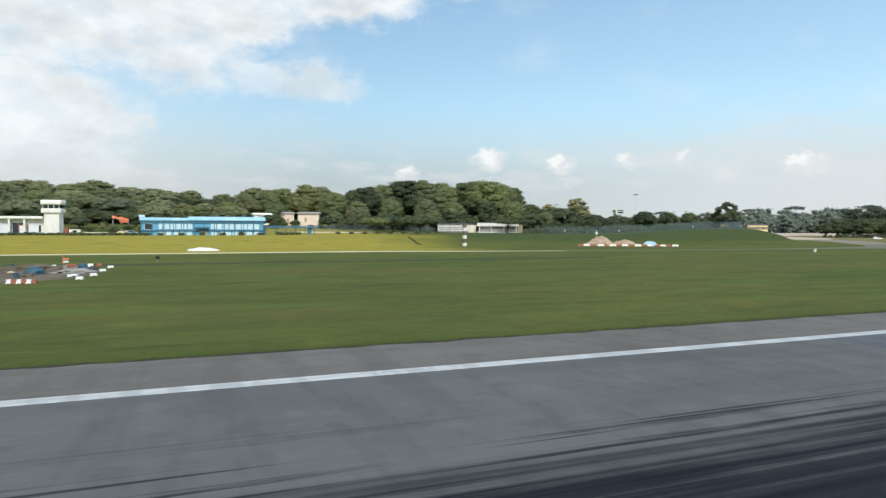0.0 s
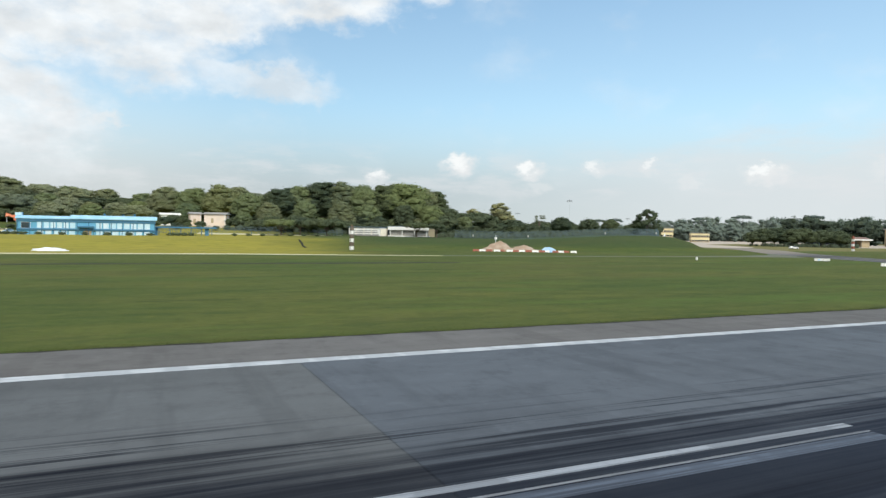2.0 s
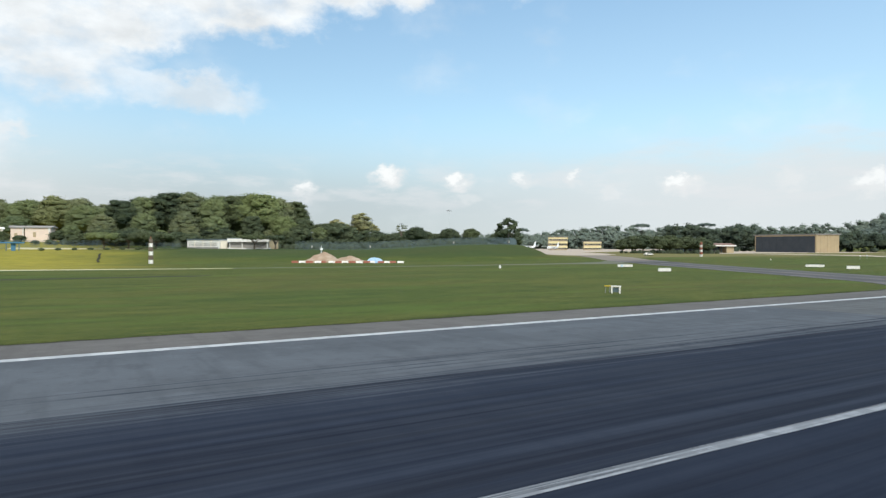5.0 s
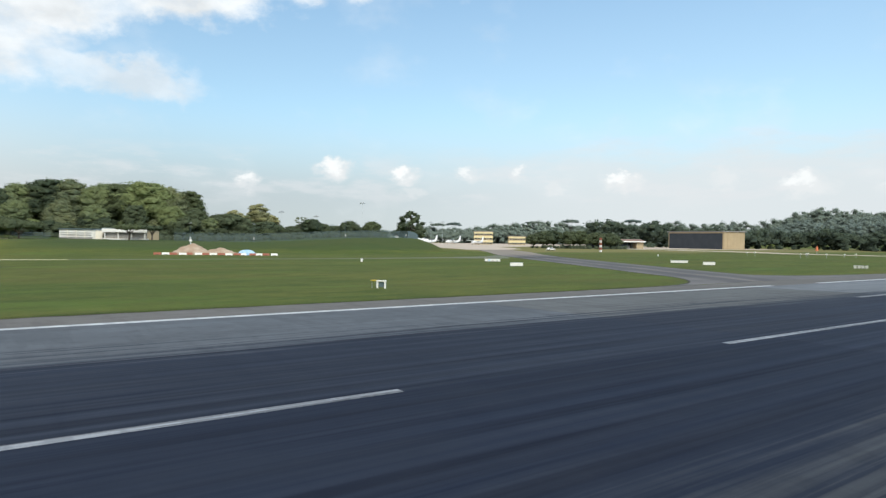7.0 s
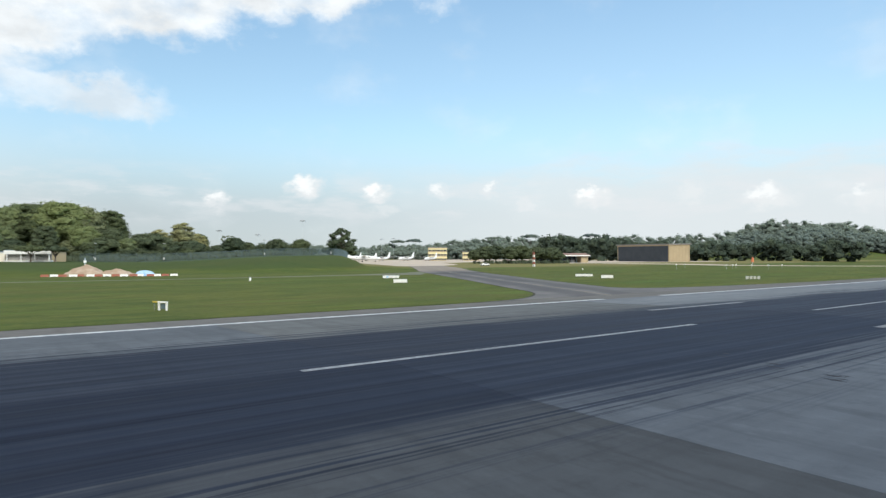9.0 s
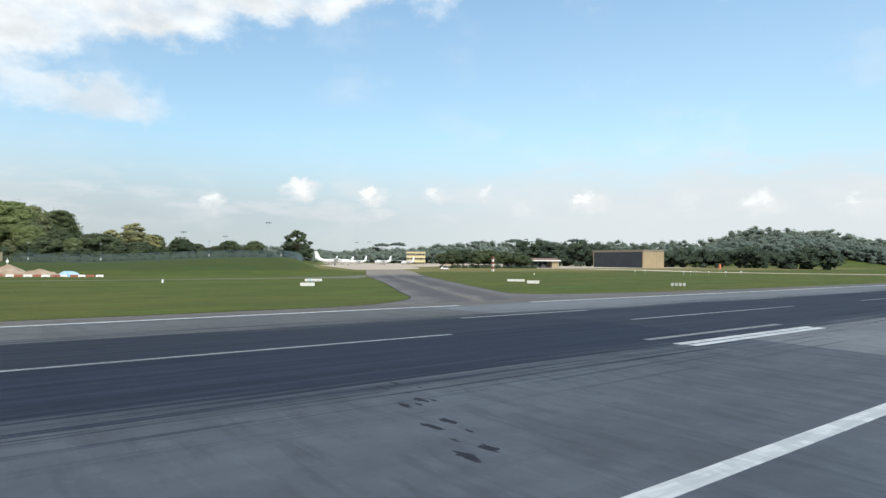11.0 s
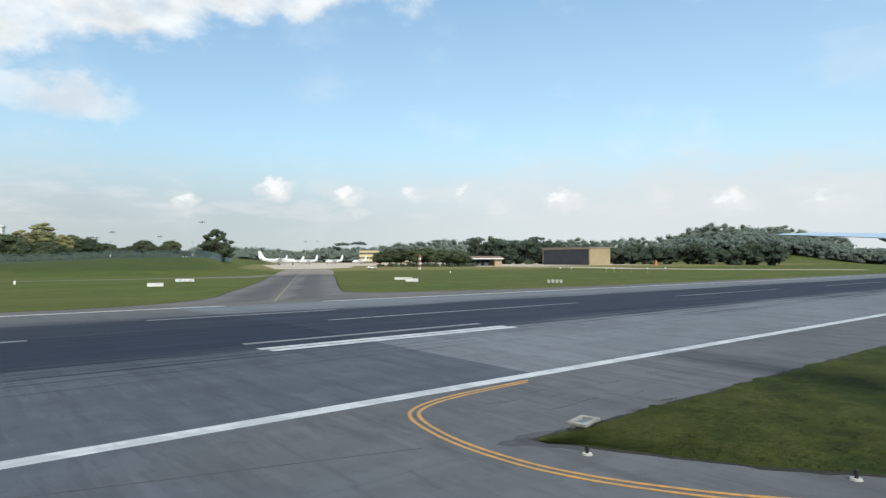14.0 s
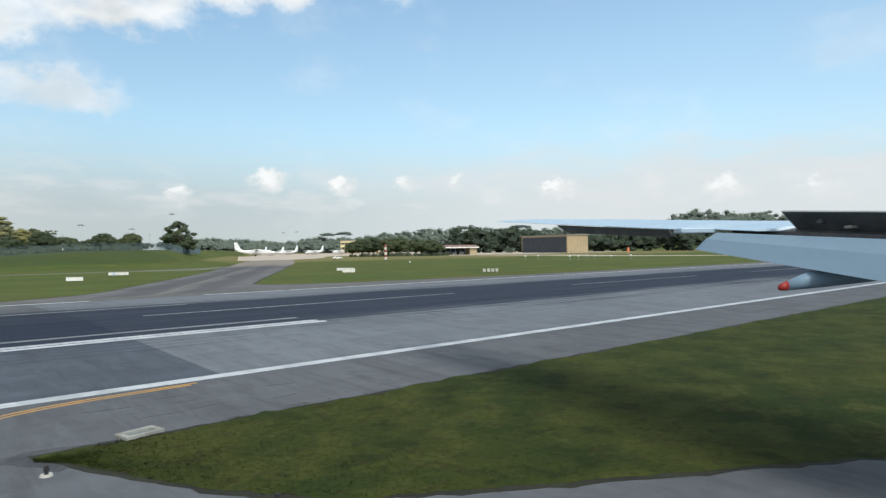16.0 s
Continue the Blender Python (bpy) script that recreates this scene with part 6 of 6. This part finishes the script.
def distance_marker():
    """Distance marker: two white end posts with dark panels and a yellow board behind."""
    t = thing("distance_marker", pose(108.5, 37.4, gz(108, 37), 0, 0, -52) @ Matrix.Diagonal((0.86, 0.86, 0.92, 1)), "low marker with white posts and yellow boards", "marker")
    for x in (-0.56, 0.46):
        part("post", box(x - 0.10, x + 0.10, -0.10, 0.10, -0.05, 0.86, 0.02), "white_plastic", t)
    part("top_rail", box(-0.70, 0.60, -0.12, 0.12, 0.80, 0.97, 0.02), "white_plastic", t)
    part("board", box(-0.44, 0.34, 0.10, 0.16, 0.15, 0.72, 0.02), "steel_dark", t, "dark board between the posts")
    part("board", box(-1.55, -0.74, 0.1, 0.6, 0.82, 0.97, 0.02), "yellow", t, "yellow marker board")
    for x in (-1.45, -0.9):
        part("leg", tube((x, 0.35, -0.05), (x, 0.35, 0.84), 0.04, 0.04, 6), "steel", t)


distance_marker()
for x, y in ((146.7, 113.7),):
    t = thing("marker_post", pose(x, y, gz(x, y)), "short white marker post on the grass", "marker")
    part("post", box(-0.20, 0.20, -0.20, 0.20, -0.05, 0.75, 0.05), "white_plastic", t)
    part("cap", box(-0.23, 0.23, -0.23, 0.23, 0.75, 0.85, 0.04), "steel", t)
for x, y, k in ((-5.8, 112.5, "black"), (282.5, 130.0, "white_plastic")):
    t = thing("ground_marker", pose(x, y, gz(x, y)), "small low marker on the grass", "marker", "small markers on the grass")
    part("stake", tube((0, 0, -0.05), (0, 0, 0.5), 0.04, 0.04, 6), "steel", t)
    part("board", box(-0.28, 0.28, -0.06, 0.06, 0.4, 0.95, 0.04), k, t)
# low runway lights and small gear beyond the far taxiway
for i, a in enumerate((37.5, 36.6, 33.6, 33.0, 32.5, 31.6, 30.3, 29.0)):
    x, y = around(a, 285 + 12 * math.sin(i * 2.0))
    t = thing("approach_light", pose(x, y, gz(x, y)), "small pale airfield light on a stake", "light", "airfield lights beyond the runway")
    part("stake", tube((0, 0, -0.05), (0, 0, 1.6), 0.06, 0.05, 6), "steel", t)
    part("lamp", box(-0.35, 0.35, -0.2, 0.2, 1.5, 1.95, 0.08), "white_plastic", t)

parked_car(294, 199, -10, "white_plastic", "white service car on the grass by the apron")


def windsock():
    t = thing("red_marker_mast", pose(452, 150, gz(452, 150)), "short red marker mast before trees", "marker")
    part("pole", tube((0, 0, -0.1), (0, 0, 4.5), 0.12, 0.1, 6), "steel", t)
    part("drum", tube((0, 0, 2.0), (0, 0, 4.6), 0.8, 0.5, 8), "orange", t)


windsock()

# ---------------------------------------------------------------- works beside the bank: barriers, spoil, tarpaulin


def barrier(p, turn, mat, group):
    t = thing("road_barrier", pose(p[0], p[1], gz(p[0], p[1]), 0, 0, turn), ("red" if mat == "red" else "white") + " plastic water-filled barrier on the grass", "barrier", group)
    prof = [(-0.30, 0), (-0.30, 0.25), (-0.13, 0.5), (-0.11, 1.0), (0.11, 1.0), (0.13, 0.5), (0.30, 0.25), (0.30, 0)]
    part("body", loft([[(x, py, pz - 0.03) for py, pz in prof] for x in (-0.95, -0.9, 0.9, 0.95)]), mat, t)
    part("slot", box(-0.5, 0.5, -0.31, -0.26, 0.0, 0.12), "black", t)
    return t


a, b = Vector((110.6, 166.2)), Vector((143.0, 158.8))
for i in range(16):
    p = a.lerp(b, (i + 0.5) / 16) + Vector((0.25 * math.sin(i * 2.7), 0.45 * math.sin(i * 1.9)))
    barrier(p, -13 + 7 * math.sin(i * 3.3), "white_plastic" if i % 2 else "red", "barriers round the spoil heap").scale = (1.0, 0.8, 0.66)


def mound(name, x, y, rx, ry, h, mat, label, cat, seed, rough=0.25, cone=False):
    bm = bmesh.new()
    bmesh.ops.create_icosphere(bm, subdivisions=4, radius=1.0)
    z0 = gz(x, y)
    for v in bm.verts:
        d = v.co.copy()
        k = 1 + rough * noise.noise(d * 2.2 + Vector((seed, 0, 0))) + 0.4 * rough * noise.noise(d * 6 + Vector((0, seed, 0)))
        f = (1 - min(1.0, math.hypot(d.x, d.y))) ** 0.9 if cone and d.z > 0 else max(0.0, d.z) ** 1.15
        v.co = (d.x * rx * k, d.y * ry * k, f * h * k - (0.3 if d.z < 0.02 else 0))
    ob = part(name, bm, mat, None, "", True)
    ob.matrix_basis = pose(x, y, z0)
    return tagged(ob, label, cat)


mound("soil_mound", 121.6, 169.6, 6.0, 4.6, 3.0, "soil", "heap of pale brown excavated soil", "soil heap", 3, 0.3, True)
mound("soil_mound", 128.8, 166.8, 6.0, 3.6, 1.8, "soil", "low heap of orange-brown soil", "soil heap", 5, 0.4, True)
mound("tarpaulin", 135.2, 162.6, 2.7, 1.5, 1.6, "tarp_pale", "pale blue tarpaulin over a heap", "tarpaulin", 7, 0.15)
mound("white_sheeting", 2.0, 158.2, 3.6, 1.2, 0.75, "tarp_white", "long white plastic sheeting laid over a low heap", "sheeting", 9, 0.24)
post = thing("survey_post", pose(121.9, 172.5, gz(121.9, 172.5)), "short grey survey post behind the soil heap", "post")
part("pole", tube((0, 0, -0.2), (0, 0, 4.6), 0.16, 0.12, 6), "pole_pale", post)
part("head", box(-0.35, 0.35, -0.3, 0.3, 3.3, 3.9, 0.05), "roof_white", post)

flat_soil = flat("bare_ground", [(-48, 69), (-18, 71), (-13, 76), (-11, 86), (-13, 98), (-21, 104), (-53, 106)], 0.016, "site_soil")
tagged(flat_soil, "bare brown ground of a small works site", "soil", kind="structure")
SITE = "barriers of the works site"
for i, (x, y, turn, k) in enumerate(((-16.9, 70.5, -14, "red"), (-16.45, 70.38, -14, "white_plastic"), (-16.0, 70.27, -14, "red"), (-15.55, 70.16, -14, "white_plastic"), (-17.35, 70.6, -14, "white_plastic"), (-15.1, 70.05, -14, "red"),
                                     (-13.3, 79.1, 25, "white_plastic"), (-11.8, 74.6, -20, "white_plastic"), (-11.2, 80.3, 30, "white_plastic"), (-11.2, 88.8, 30, "white_plastic"),
                                     (-11.1, 96.4, 30, "white_plastic"), (-14.4, 103.0, 5, "white_plastic"), (-13.2, 102.6, 5, "red"))):
    barrier((x, y), turn, k, SITE).scale = (0.21 if i < 6 else 0.38, 0.6, 0.45 if i < 6 else 0.34)
mound("tarpaulin", -18.1, 85.5, 1.05, 1.0, 0.85, "tarp_blue", "blue tarpaulin over site plant", "tarpaulin", 11, 0.3)
mound("tarpaulin", -14.3, 95.4, 0.6, 0.7, 0.8, "tarp_blue", "small blue tarpaulin over a bundle", "tarpaulin", 13, 0.3)
mound("soil_pile", -13.8, 86.5, 2.4, 1.6, 0.5, "roof_grey", "low grey pile of broken stone", "rubble", 15, 0.5)
mound("soil_pile", -19.8, 94.8, 3.4, 2.0, 0.7, "site_soil", "low brown pile of soil on the site", "soil heap", 17, 0.5)
g = thing("generator", pose(-15.1, 90.6, gz(-15, 90) + 0.02, 0, 0, 20) @ Matrix.Diagonal((0.75, 0.75, 0.75, 1)), "small grey and red generator on a skid", "generator")
part("body", box(-1.0, 1.0, -0.5, 0.5, 0.15, 1.0, 0.05), "roof_grey", g)
part("hood", box(-0.6, 0.9, -0.52, 0.52, 0.6, 1.15, 0.05), "red", g)
part("skid", box(-1.1, 1.1, -0.55, 0.55, 0.0, 0.15), "steel_dark", g)
rs = random.Random(57)
for k in range(26):
    x, y = rs.uniform(-25.0, -12.5), rs.uniform(78.0, 101.0)
    kind = k % 4
    m = pose(x, y, gz(x, y) + 0.03, 0, 0, rs.uniform(-50, 50))
    if kind == 0:
        q = thing("plank", m, "loose weathered timber plank on the site soil", "plank", "planks on the works site")
        part("board", box(-1.3, 1.3, -0.12, 0.12, 0.0, 0.09, 0.015), "timber", q)
        part("batten", box(-0.9, -0.75, -0.35, 0.35, 0.09, 0.16, 0.01), "timber", q)
    elif kind == 1:
        q = thing("sack", m, "pale woven sack lying on the site soil", "sack", "sacks on the works site")
        bm = bmesh.new()
        bmesh.ops.create_icosphere(bm, subdivisions=2, radius=1.0)
        for v in bm.verts:
            v.co = (v.co.x * 0.42, v.co.y * 0.30, max(0.0, 0.17 + v.co.z * 0.17 * (1 + 0.5 * noise.noise(v.co * 2 + Vector((k, 0, 0))))))
        part("bag", bm, "tarp_white" if k % 8 == 1 else "sand", q, smooth=True)
    elif kind == 2:
        mound("soil_pile", x, y, rs.uniform(0.5, 1.1), rs.uniform(0.5, 0.9), rs.uniform(0.25, 0.5), "sealant" if k % 8 == 2 else "site_soil", "small dark heap of spoil on the site", "soil heap", 20 + k, 0.5)
    else:
        q = thing("drum", m, "small dark blue drum standing on the site", "drum", "drums on the works site")
        part("shell", tube((0, 0, 0), (0, 0, 0.55), 0.22, 0.22, 12), "tarp_blue", q)
        part("rim", tube((0, 0, 0.53), (0, 0, 0.57), 0.235, 0.235, 12), "steel_dark", q)
o = thing("orange_flag_post", pose(-19.1, 110.5, gz(-19, 110)), "thin post with an orange flag board", "marker")
part("pole", tube((0, 0, -0.05), (0, 0, 1.5), 0.05, 0.05, 6), "orange", o)
part("flag", box(0, 0.8, -0.04, 0.04, 0.55, 0.9, 0.02), "orange", o)
part("plate", box(0.05, 0.75, -0.06, 0.02, 0.15, 0.45, 0.02), "tarp_white", o)

# ---------------------------------------------------------------- culvert in the bank
c = thing("culvert", Matrix(), "short dark drain channel in the bank", "drain")
draped("channel", [(62.9, 187.5), (62.5, 184.0), (62.4, 181.0), (61.8, 177.0), (62.0, 173.5)], 0.55, "edge_soil", c)

# ---------------------------------------------------------------- things on the near pavement


def edge_light(x, y, stem=True):
    t = thing("edge_light", pose(x, y, gz(x, y) + 0.02), "taxiway edge light on a white base plate", "light", "taxiway edge lights")
    r = 0.14 if stem else 0.105
    part("base_plate", tube((0, 0, 0), (0, 0, 0.05), r, r * 0.9, 16), "pale_plate", t)
    if not stem:
        part("lens", tube((0, 0, 0.05), (0, 0, 0.075), 0.09, 0.07, 12), "steel", t)
        return
    part("stem", tube((0, 0, 0.05), (0, 0, 0.13), 0.05, 0.045, 10), "black", t)
    part("lens", tube((0, 0, 0.13), (0, 0, 0.25), 0.065, 0.045, 10), "black", t)


edge_light(142.0, -38.3)
edge_light(145.2, -43.5)
edge_light(129.0, -32.3, False)


def pit_cover():
    t = thing("pit_cover", pose(144.6, -36.18, gz(144, -36.15) + 0.01, 0, 0, 14) @ Matrix.Diagonal((0.66, 0.66, 0.8, 1)), "square concrete pit with a recessed steel cover", "pit cover")
    part("rim", box(-0.85, 0.85, -0.5, -0.27, 0, 0.13, 0.02), "slab", t)
    part("rim", box(-0.85, 0.85, 0.27, 0.5, 0, 0.13, 0.02), "slab", t)
    part("rim", box(-0.85, -0.58, -0.268, 0.268, 0, 0.13, 0.02), "slab", t)
    part("rim", box(0.58, 0.85, -0.268, 0.268, 0, 0.13, 0.02), "slab", t)
    part("cover", box(-0.575, 0.575, -0.265, 0.265, 0, 0.03, 0.01), "steel_dark", t)


pit_cover()

def tyre_prints():
    rp = random.Random(33)
    t = tagged(new("tyre_print"), "dark rubber prints in two rows across asphalt", "tyre marks", kind="structure")
    for x0, y0 in ((118.3, -25.5), (119.2, -25.15)):
        for k, dx, dy, big in ((0, 0, 0, 0.23), (1, 0, 0, 0.25), (2, 0, 0, 0.20), (3, 0, 0, 0.16), (4, 0.1, 0, 0.12), (1, -0.25, -1.3, 0.09), (2, 0.45, -0.2, 0.10), (3, 0.3, -1.2, 0.08)):
            x, y = x0 + 0.92 * k + dx + rp.uniform(-0.08, 0.08), y0 + 2.84 * k + dy + rp.uniform(-0.12, 0.12)
            ring_pts = [(x + big * rp.uniform(0.35, 1.15) * math.cos(q * 0.42), y + 2.7 * big * rp.uniform(0.40, 1.15) * math.sin(q * 0.42)) for q in range(15)]
            flat("print", ring_pts, 0.033, "rubber", t, "", 0.01)


tyre_prints()

t = tagged(new("saw_cut"), "thin dark sealed saw cut across the asphalt", "joint", kind="structure")
flat("sealant", [(129.2, -32.24), (135.4, -34.03), (139.0, -35.1), (139.0, -35.15), (135.4, -34.08), (129.2, -32.29)], 0.029, "sealant", t, "", 0.01)

stain = flat("soil_stain", [(140.8, -36.15), (141.2, -36.0), (141.5, -36.12), (141.9, -35.9), (142.6, -35.98), (143.1, -36.2), (143.9, -36.3), (143.2, -37.0), (142.6, -37.9), (142.25, -38.2), (142.0, -37.5), (141.7, -37.2), (141.45, -36.75), (141.0, -36.5)], 0.0262, "stain")
tagged(stain, "thin film of washed-out soil at the island's tip", "soil", kind="structure")
rc = random.Random(71)
cracks = tagged(new("pavement_crack"), "short dark weathered cracks in the shoulder asphalt", "crack", kind="structure")
for k in range(16):
    x, y, a = rc.uniform(143, 176), rc.uniform(-35.6, -31.2), rc.uniform(-0.5, 0.35)
    length, wd = rc.uniform(0.5, 1.7), rc.uniform(0.025, 0.07)
    side = [(x + length * u * math.cos(a), y + length * u * math.sin(a) + rc.uniform(-0.06, 0.06)) for u in (0, 0.25, 0.5, 0.75, 1.0)]
    flat("crack", side + [(p, q + wd) for p, q in side[::-1]], 0.0290, "sealant", cracks, "", 0.01)

# ---------------------------------------------------------------- airliner wing, shaped and placed to fit the camera's last view


def wing():
    t = thing("airliner_wing", pose(139.34, -55.52, 4.68, 0, 0, -37.7), "pale grey airliner wing with lowered flap and raised spoilers", "aircraft wing")

    def te(l):
        return 3.7 + 0.364 * (27.6 - l)

    def top(l):
        return 0.25 + 0.066 * (l - 12.4)

    def section(l, chord, th, te_off=0.0):
        pr = [(0, 0), (0.25, 0.55), (0.55, 0.85), (0.8, 0.62), (0.95, 0.25), (1, 0), (0.93, -0.22), (0.7, -0.45), (0.35, -0.30), (0.0, -0.06)]
        return [(te(l) + te_off + a * chord, l, top(l) - 0.12 + b * th) for a, b in pr]

    part("wing_panel", loft([section(7.0, 7.8, 0.40, 2.1), section(12.4, 5.2, 0.32, 1.95), section(15.85, 3.9, 0.26, 1.8), section(15.9, 4.7, 0.25, 0.8), section(17.4, 4.1, 0.24, 0.8), section(17.8, 4.4, 0.24), section(22.6, 3.2, 0.20), section(26.6, 1.9, 0.14), section(27.6, 1.1, 0.06)]), "wing_lit", t, smooth=False)

    def flap_sec(l, rise, run):
        z0 = top(l) - 0.20 - rise
        f0 = te(l)
        return [(f0, l, z0), (f0 + run * 0.5, l, z0 + rise * 0.62), (f0 + run, l, z0 + rise), (f0 + run + 0.25, l, z0 + rise - 0.05), (f0 + run + 0.2, l, z0 + rise - 0.25), (f0 + run * 0.5, l, z0 + rise * 0.40)]

    part("flap", loft([flap_sec(8.0, 0.94, 1.4), flap_sec(12.4, 0.78, 1.0), flap_sec(16.85, 0.45, 0.6)]), "wing_shaded", t, "long lowered flap, wing paint darkened for shade")
    # cove and aileron are coloured dark to stand in for shade under the wing
    part("flap_cove", loft([[(te(l) + a, l, top(l) - 0.30 + b) for a, b in ((1.35, 0.16), (1.9, 0.26), (2.0, -0.35), (1.3, -0.35))] for l in (8.0, 12.4, 17.2)]), "wing_dark", t, "open cove behind the flap, coloured dark for shade")
    part("aileron", loft([[(te(l) + 0.02, l, top(l) - 0.16), (te(l) + 0.20, l, top(l) - 0.16), (te(l) + 0.20, l, top(l) - 0.17 - d), (te(l) + 0.12, l, top(l) - 0.17 - d)] for l, d in ((17.8, 0.19), (22.6, 0.25), (23.2, 0.05))]), "wing_dark", t, "lowered outer aileron, coloured dark for shade")
    for l0, l1 in ((8.2, 10.2), (10.25, 12.8), (12.85, 15.62)):
        sp = loft([[(te(l) + 1.72, l, top(l) - 0.20), (te(l) + 1.80, l, top(l) - 0.20), (te(l) + 1.27, l, top(l) + 0.37), (te(l) + 1.22, l, top(l) + 0.35)] for l in (l0, l1)])
        s = part("spoiler", sp, "wing_dark", t, "raised dark spoiler panel")
        part("edge_strip", loft([[(te(l) + 1.215, l, top(l) + 0.352), (te(l) + 1.275, l, top(l) + 0.372), (te(l) + 1.272, l, top(l) + 0.392), (te(l) + 1.212, l, top(l) + 0.368)] for l in (l0, l1)]), "steel", s, "thin bright trailing edge strip")
        m = (l0 + l1) / 2
        for q in range(3):
            y = l0 + (l1 - l0) * (q + 0.5) / 3
            part("stiffener", loft([[(te(y) + a, yy, top(y) + b) for a, b in ((1.66, -0.10), (1.70, -0.12), (1.30, 0.30), (1.27, 0.29))] for yy in (y - 0.04, y + 0.04)]), "wing_dark", s)
        part("hinge", box(te(m) + 1.45, te(m) + 1.7, m - 0.14, m + 0.14, top(m) - 0.02, top(m) + 0.05, 0.01), "roof_grey", s)
        part("bracket", box(te(m + 0.6) + 1.38, te(m + 0.6) + 1.5, m + 0.5, m + 0.7, top(m) + 0.12, top(m) + 0.26, 0.01), "wing_dark", s)
    part("link", box(te(17.4) - 0.05, te(17.4) + 0.9, 17.15, 17.65, top(17.4) - 0.24, top(17.4) - 0.10, 0.03), "wing_lit", t)

    def fring(x, r, z, n=12):
        return [(x, 13.8 + 0.70 * r * math.cos(2 * math.pi * i / n), z - 0.13 + 0.82 * r * math.sin(2 * math.pi * i / n)) for i in range(n)]

    f0 = te(13.8)
    fa = part("flap_fairing", loft([fring(f0 - 0.42, 0.13, -0.78), fring(f0 - 0.1, 0.20, -0.70), fring(f0 + 0.5, 0.29, -0.58), fring(f0 + 1.4, 0.33, -0.46), fring(f0 + 2.8, 0.26, -0.35), fring(f0 + 3.6, 0.1, -0.3)]), "wing_shaded", t, "flap track fairing, wing paint darkened for shade", True)
    part("tip", loft([fring(f0 - 0.62, 0.05, -0.82), fring(f0 - 0.58, 0.09, -0.81), fring(f0 - 0.425, 0.135, -0.78)]), "red_tip", fa, "red fairing tip", True)


wing()

# ---------------------------------------------------------------- grass blades of the near island and pavement edges


def blades(name, spots, label, seed, hmin, hmax, mat="grass"):
    rng = np.random.default_rng(seed)
    p = np.array(spots)
    p[:, 2] = ground_z(p[:, 0], p[:, 1]) - 0.01
    n = len(p)
    a = rng.uniform(0, 2 * math.pi, n)
    h = rng.uniform(hmin, hmax, n)
    w = h * rng.uniform(0.25, 0.5, n)
    d = np.stack([np.cos(a) * w, np.sin(a) * w, np.zeros(n)], -1)
    tip = p + np.stack([rng.normal(0, 0.45, n) * h, rng.normal(0, 0.45, n) * h, h], -1)
    co = np.stack([p - d, p + d, tip], 1).reshape(-1, 3)
    me = bpy.data.meshes.new(name)
    me.from_pydata(co.tolist(), [], np.arange(3 * n).reshape(-1, 3).tolist())
    me.materials.append(M[mat])
    tagged(new(name, me), label, "grass", kind="stuff")


rg = random.Random(12)
pts = []
low_x, low_y = [q[0] for q in low], [q[1] for q in low]
while len(pts) < 90000:
    x = 142.0 + 60 * rg.random() ** 1.6
    yl = float(np.interp(x, low_x, low_y)) + rg.gauss(0, 0.10) + 0.10 * math.sin(x * 3.7)
    yh = -36.52 + 0.18 * math.sin(x * 2.1) + 0.12 * math.sin(x * 5.3) + 0.10 * math.sin(x * 11.7) + rg.gauss(0, 0.12) - (0.35 if x < 143 else 0)
    if yl < yh:
        yy = yl + (yh - yl) * rg.random()
        pts.append((x, yy, 0.0))
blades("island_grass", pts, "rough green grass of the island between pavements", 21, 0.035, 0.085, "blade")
pts = []
for i in range(26000):
    x = -10 + 160 * rg.random()
    yy = 25.62 + abs(rg.gauss(0, 0.5))
    if x > 124 and yy < float(np.interp(x, [q[0] for q in left_edge], [q[1] for q in left_edge])):
        continue
    pts.append((x, yy, 0.0))
blades("verge_grass", pts, "grass verge along the pavement edge", 22, 0.02, 0.055, "verge_blade")
pts = []
for cx, cy, n in ((149.6, -36.15, 320), (147.2, -36.3, 120), (158.5, -36.3, 80), (172.0, -36.0, 110)):
    for k in range(n):
        pts.append((cx + rg.gauss(0, 0.30), cy + rg.gauss(0, 0.07), 0.0))
blades("weed_tufts", pts, "small weed tufts in cracks of the pavement edge", 23, 0.03, 0.07, "verge_blade")
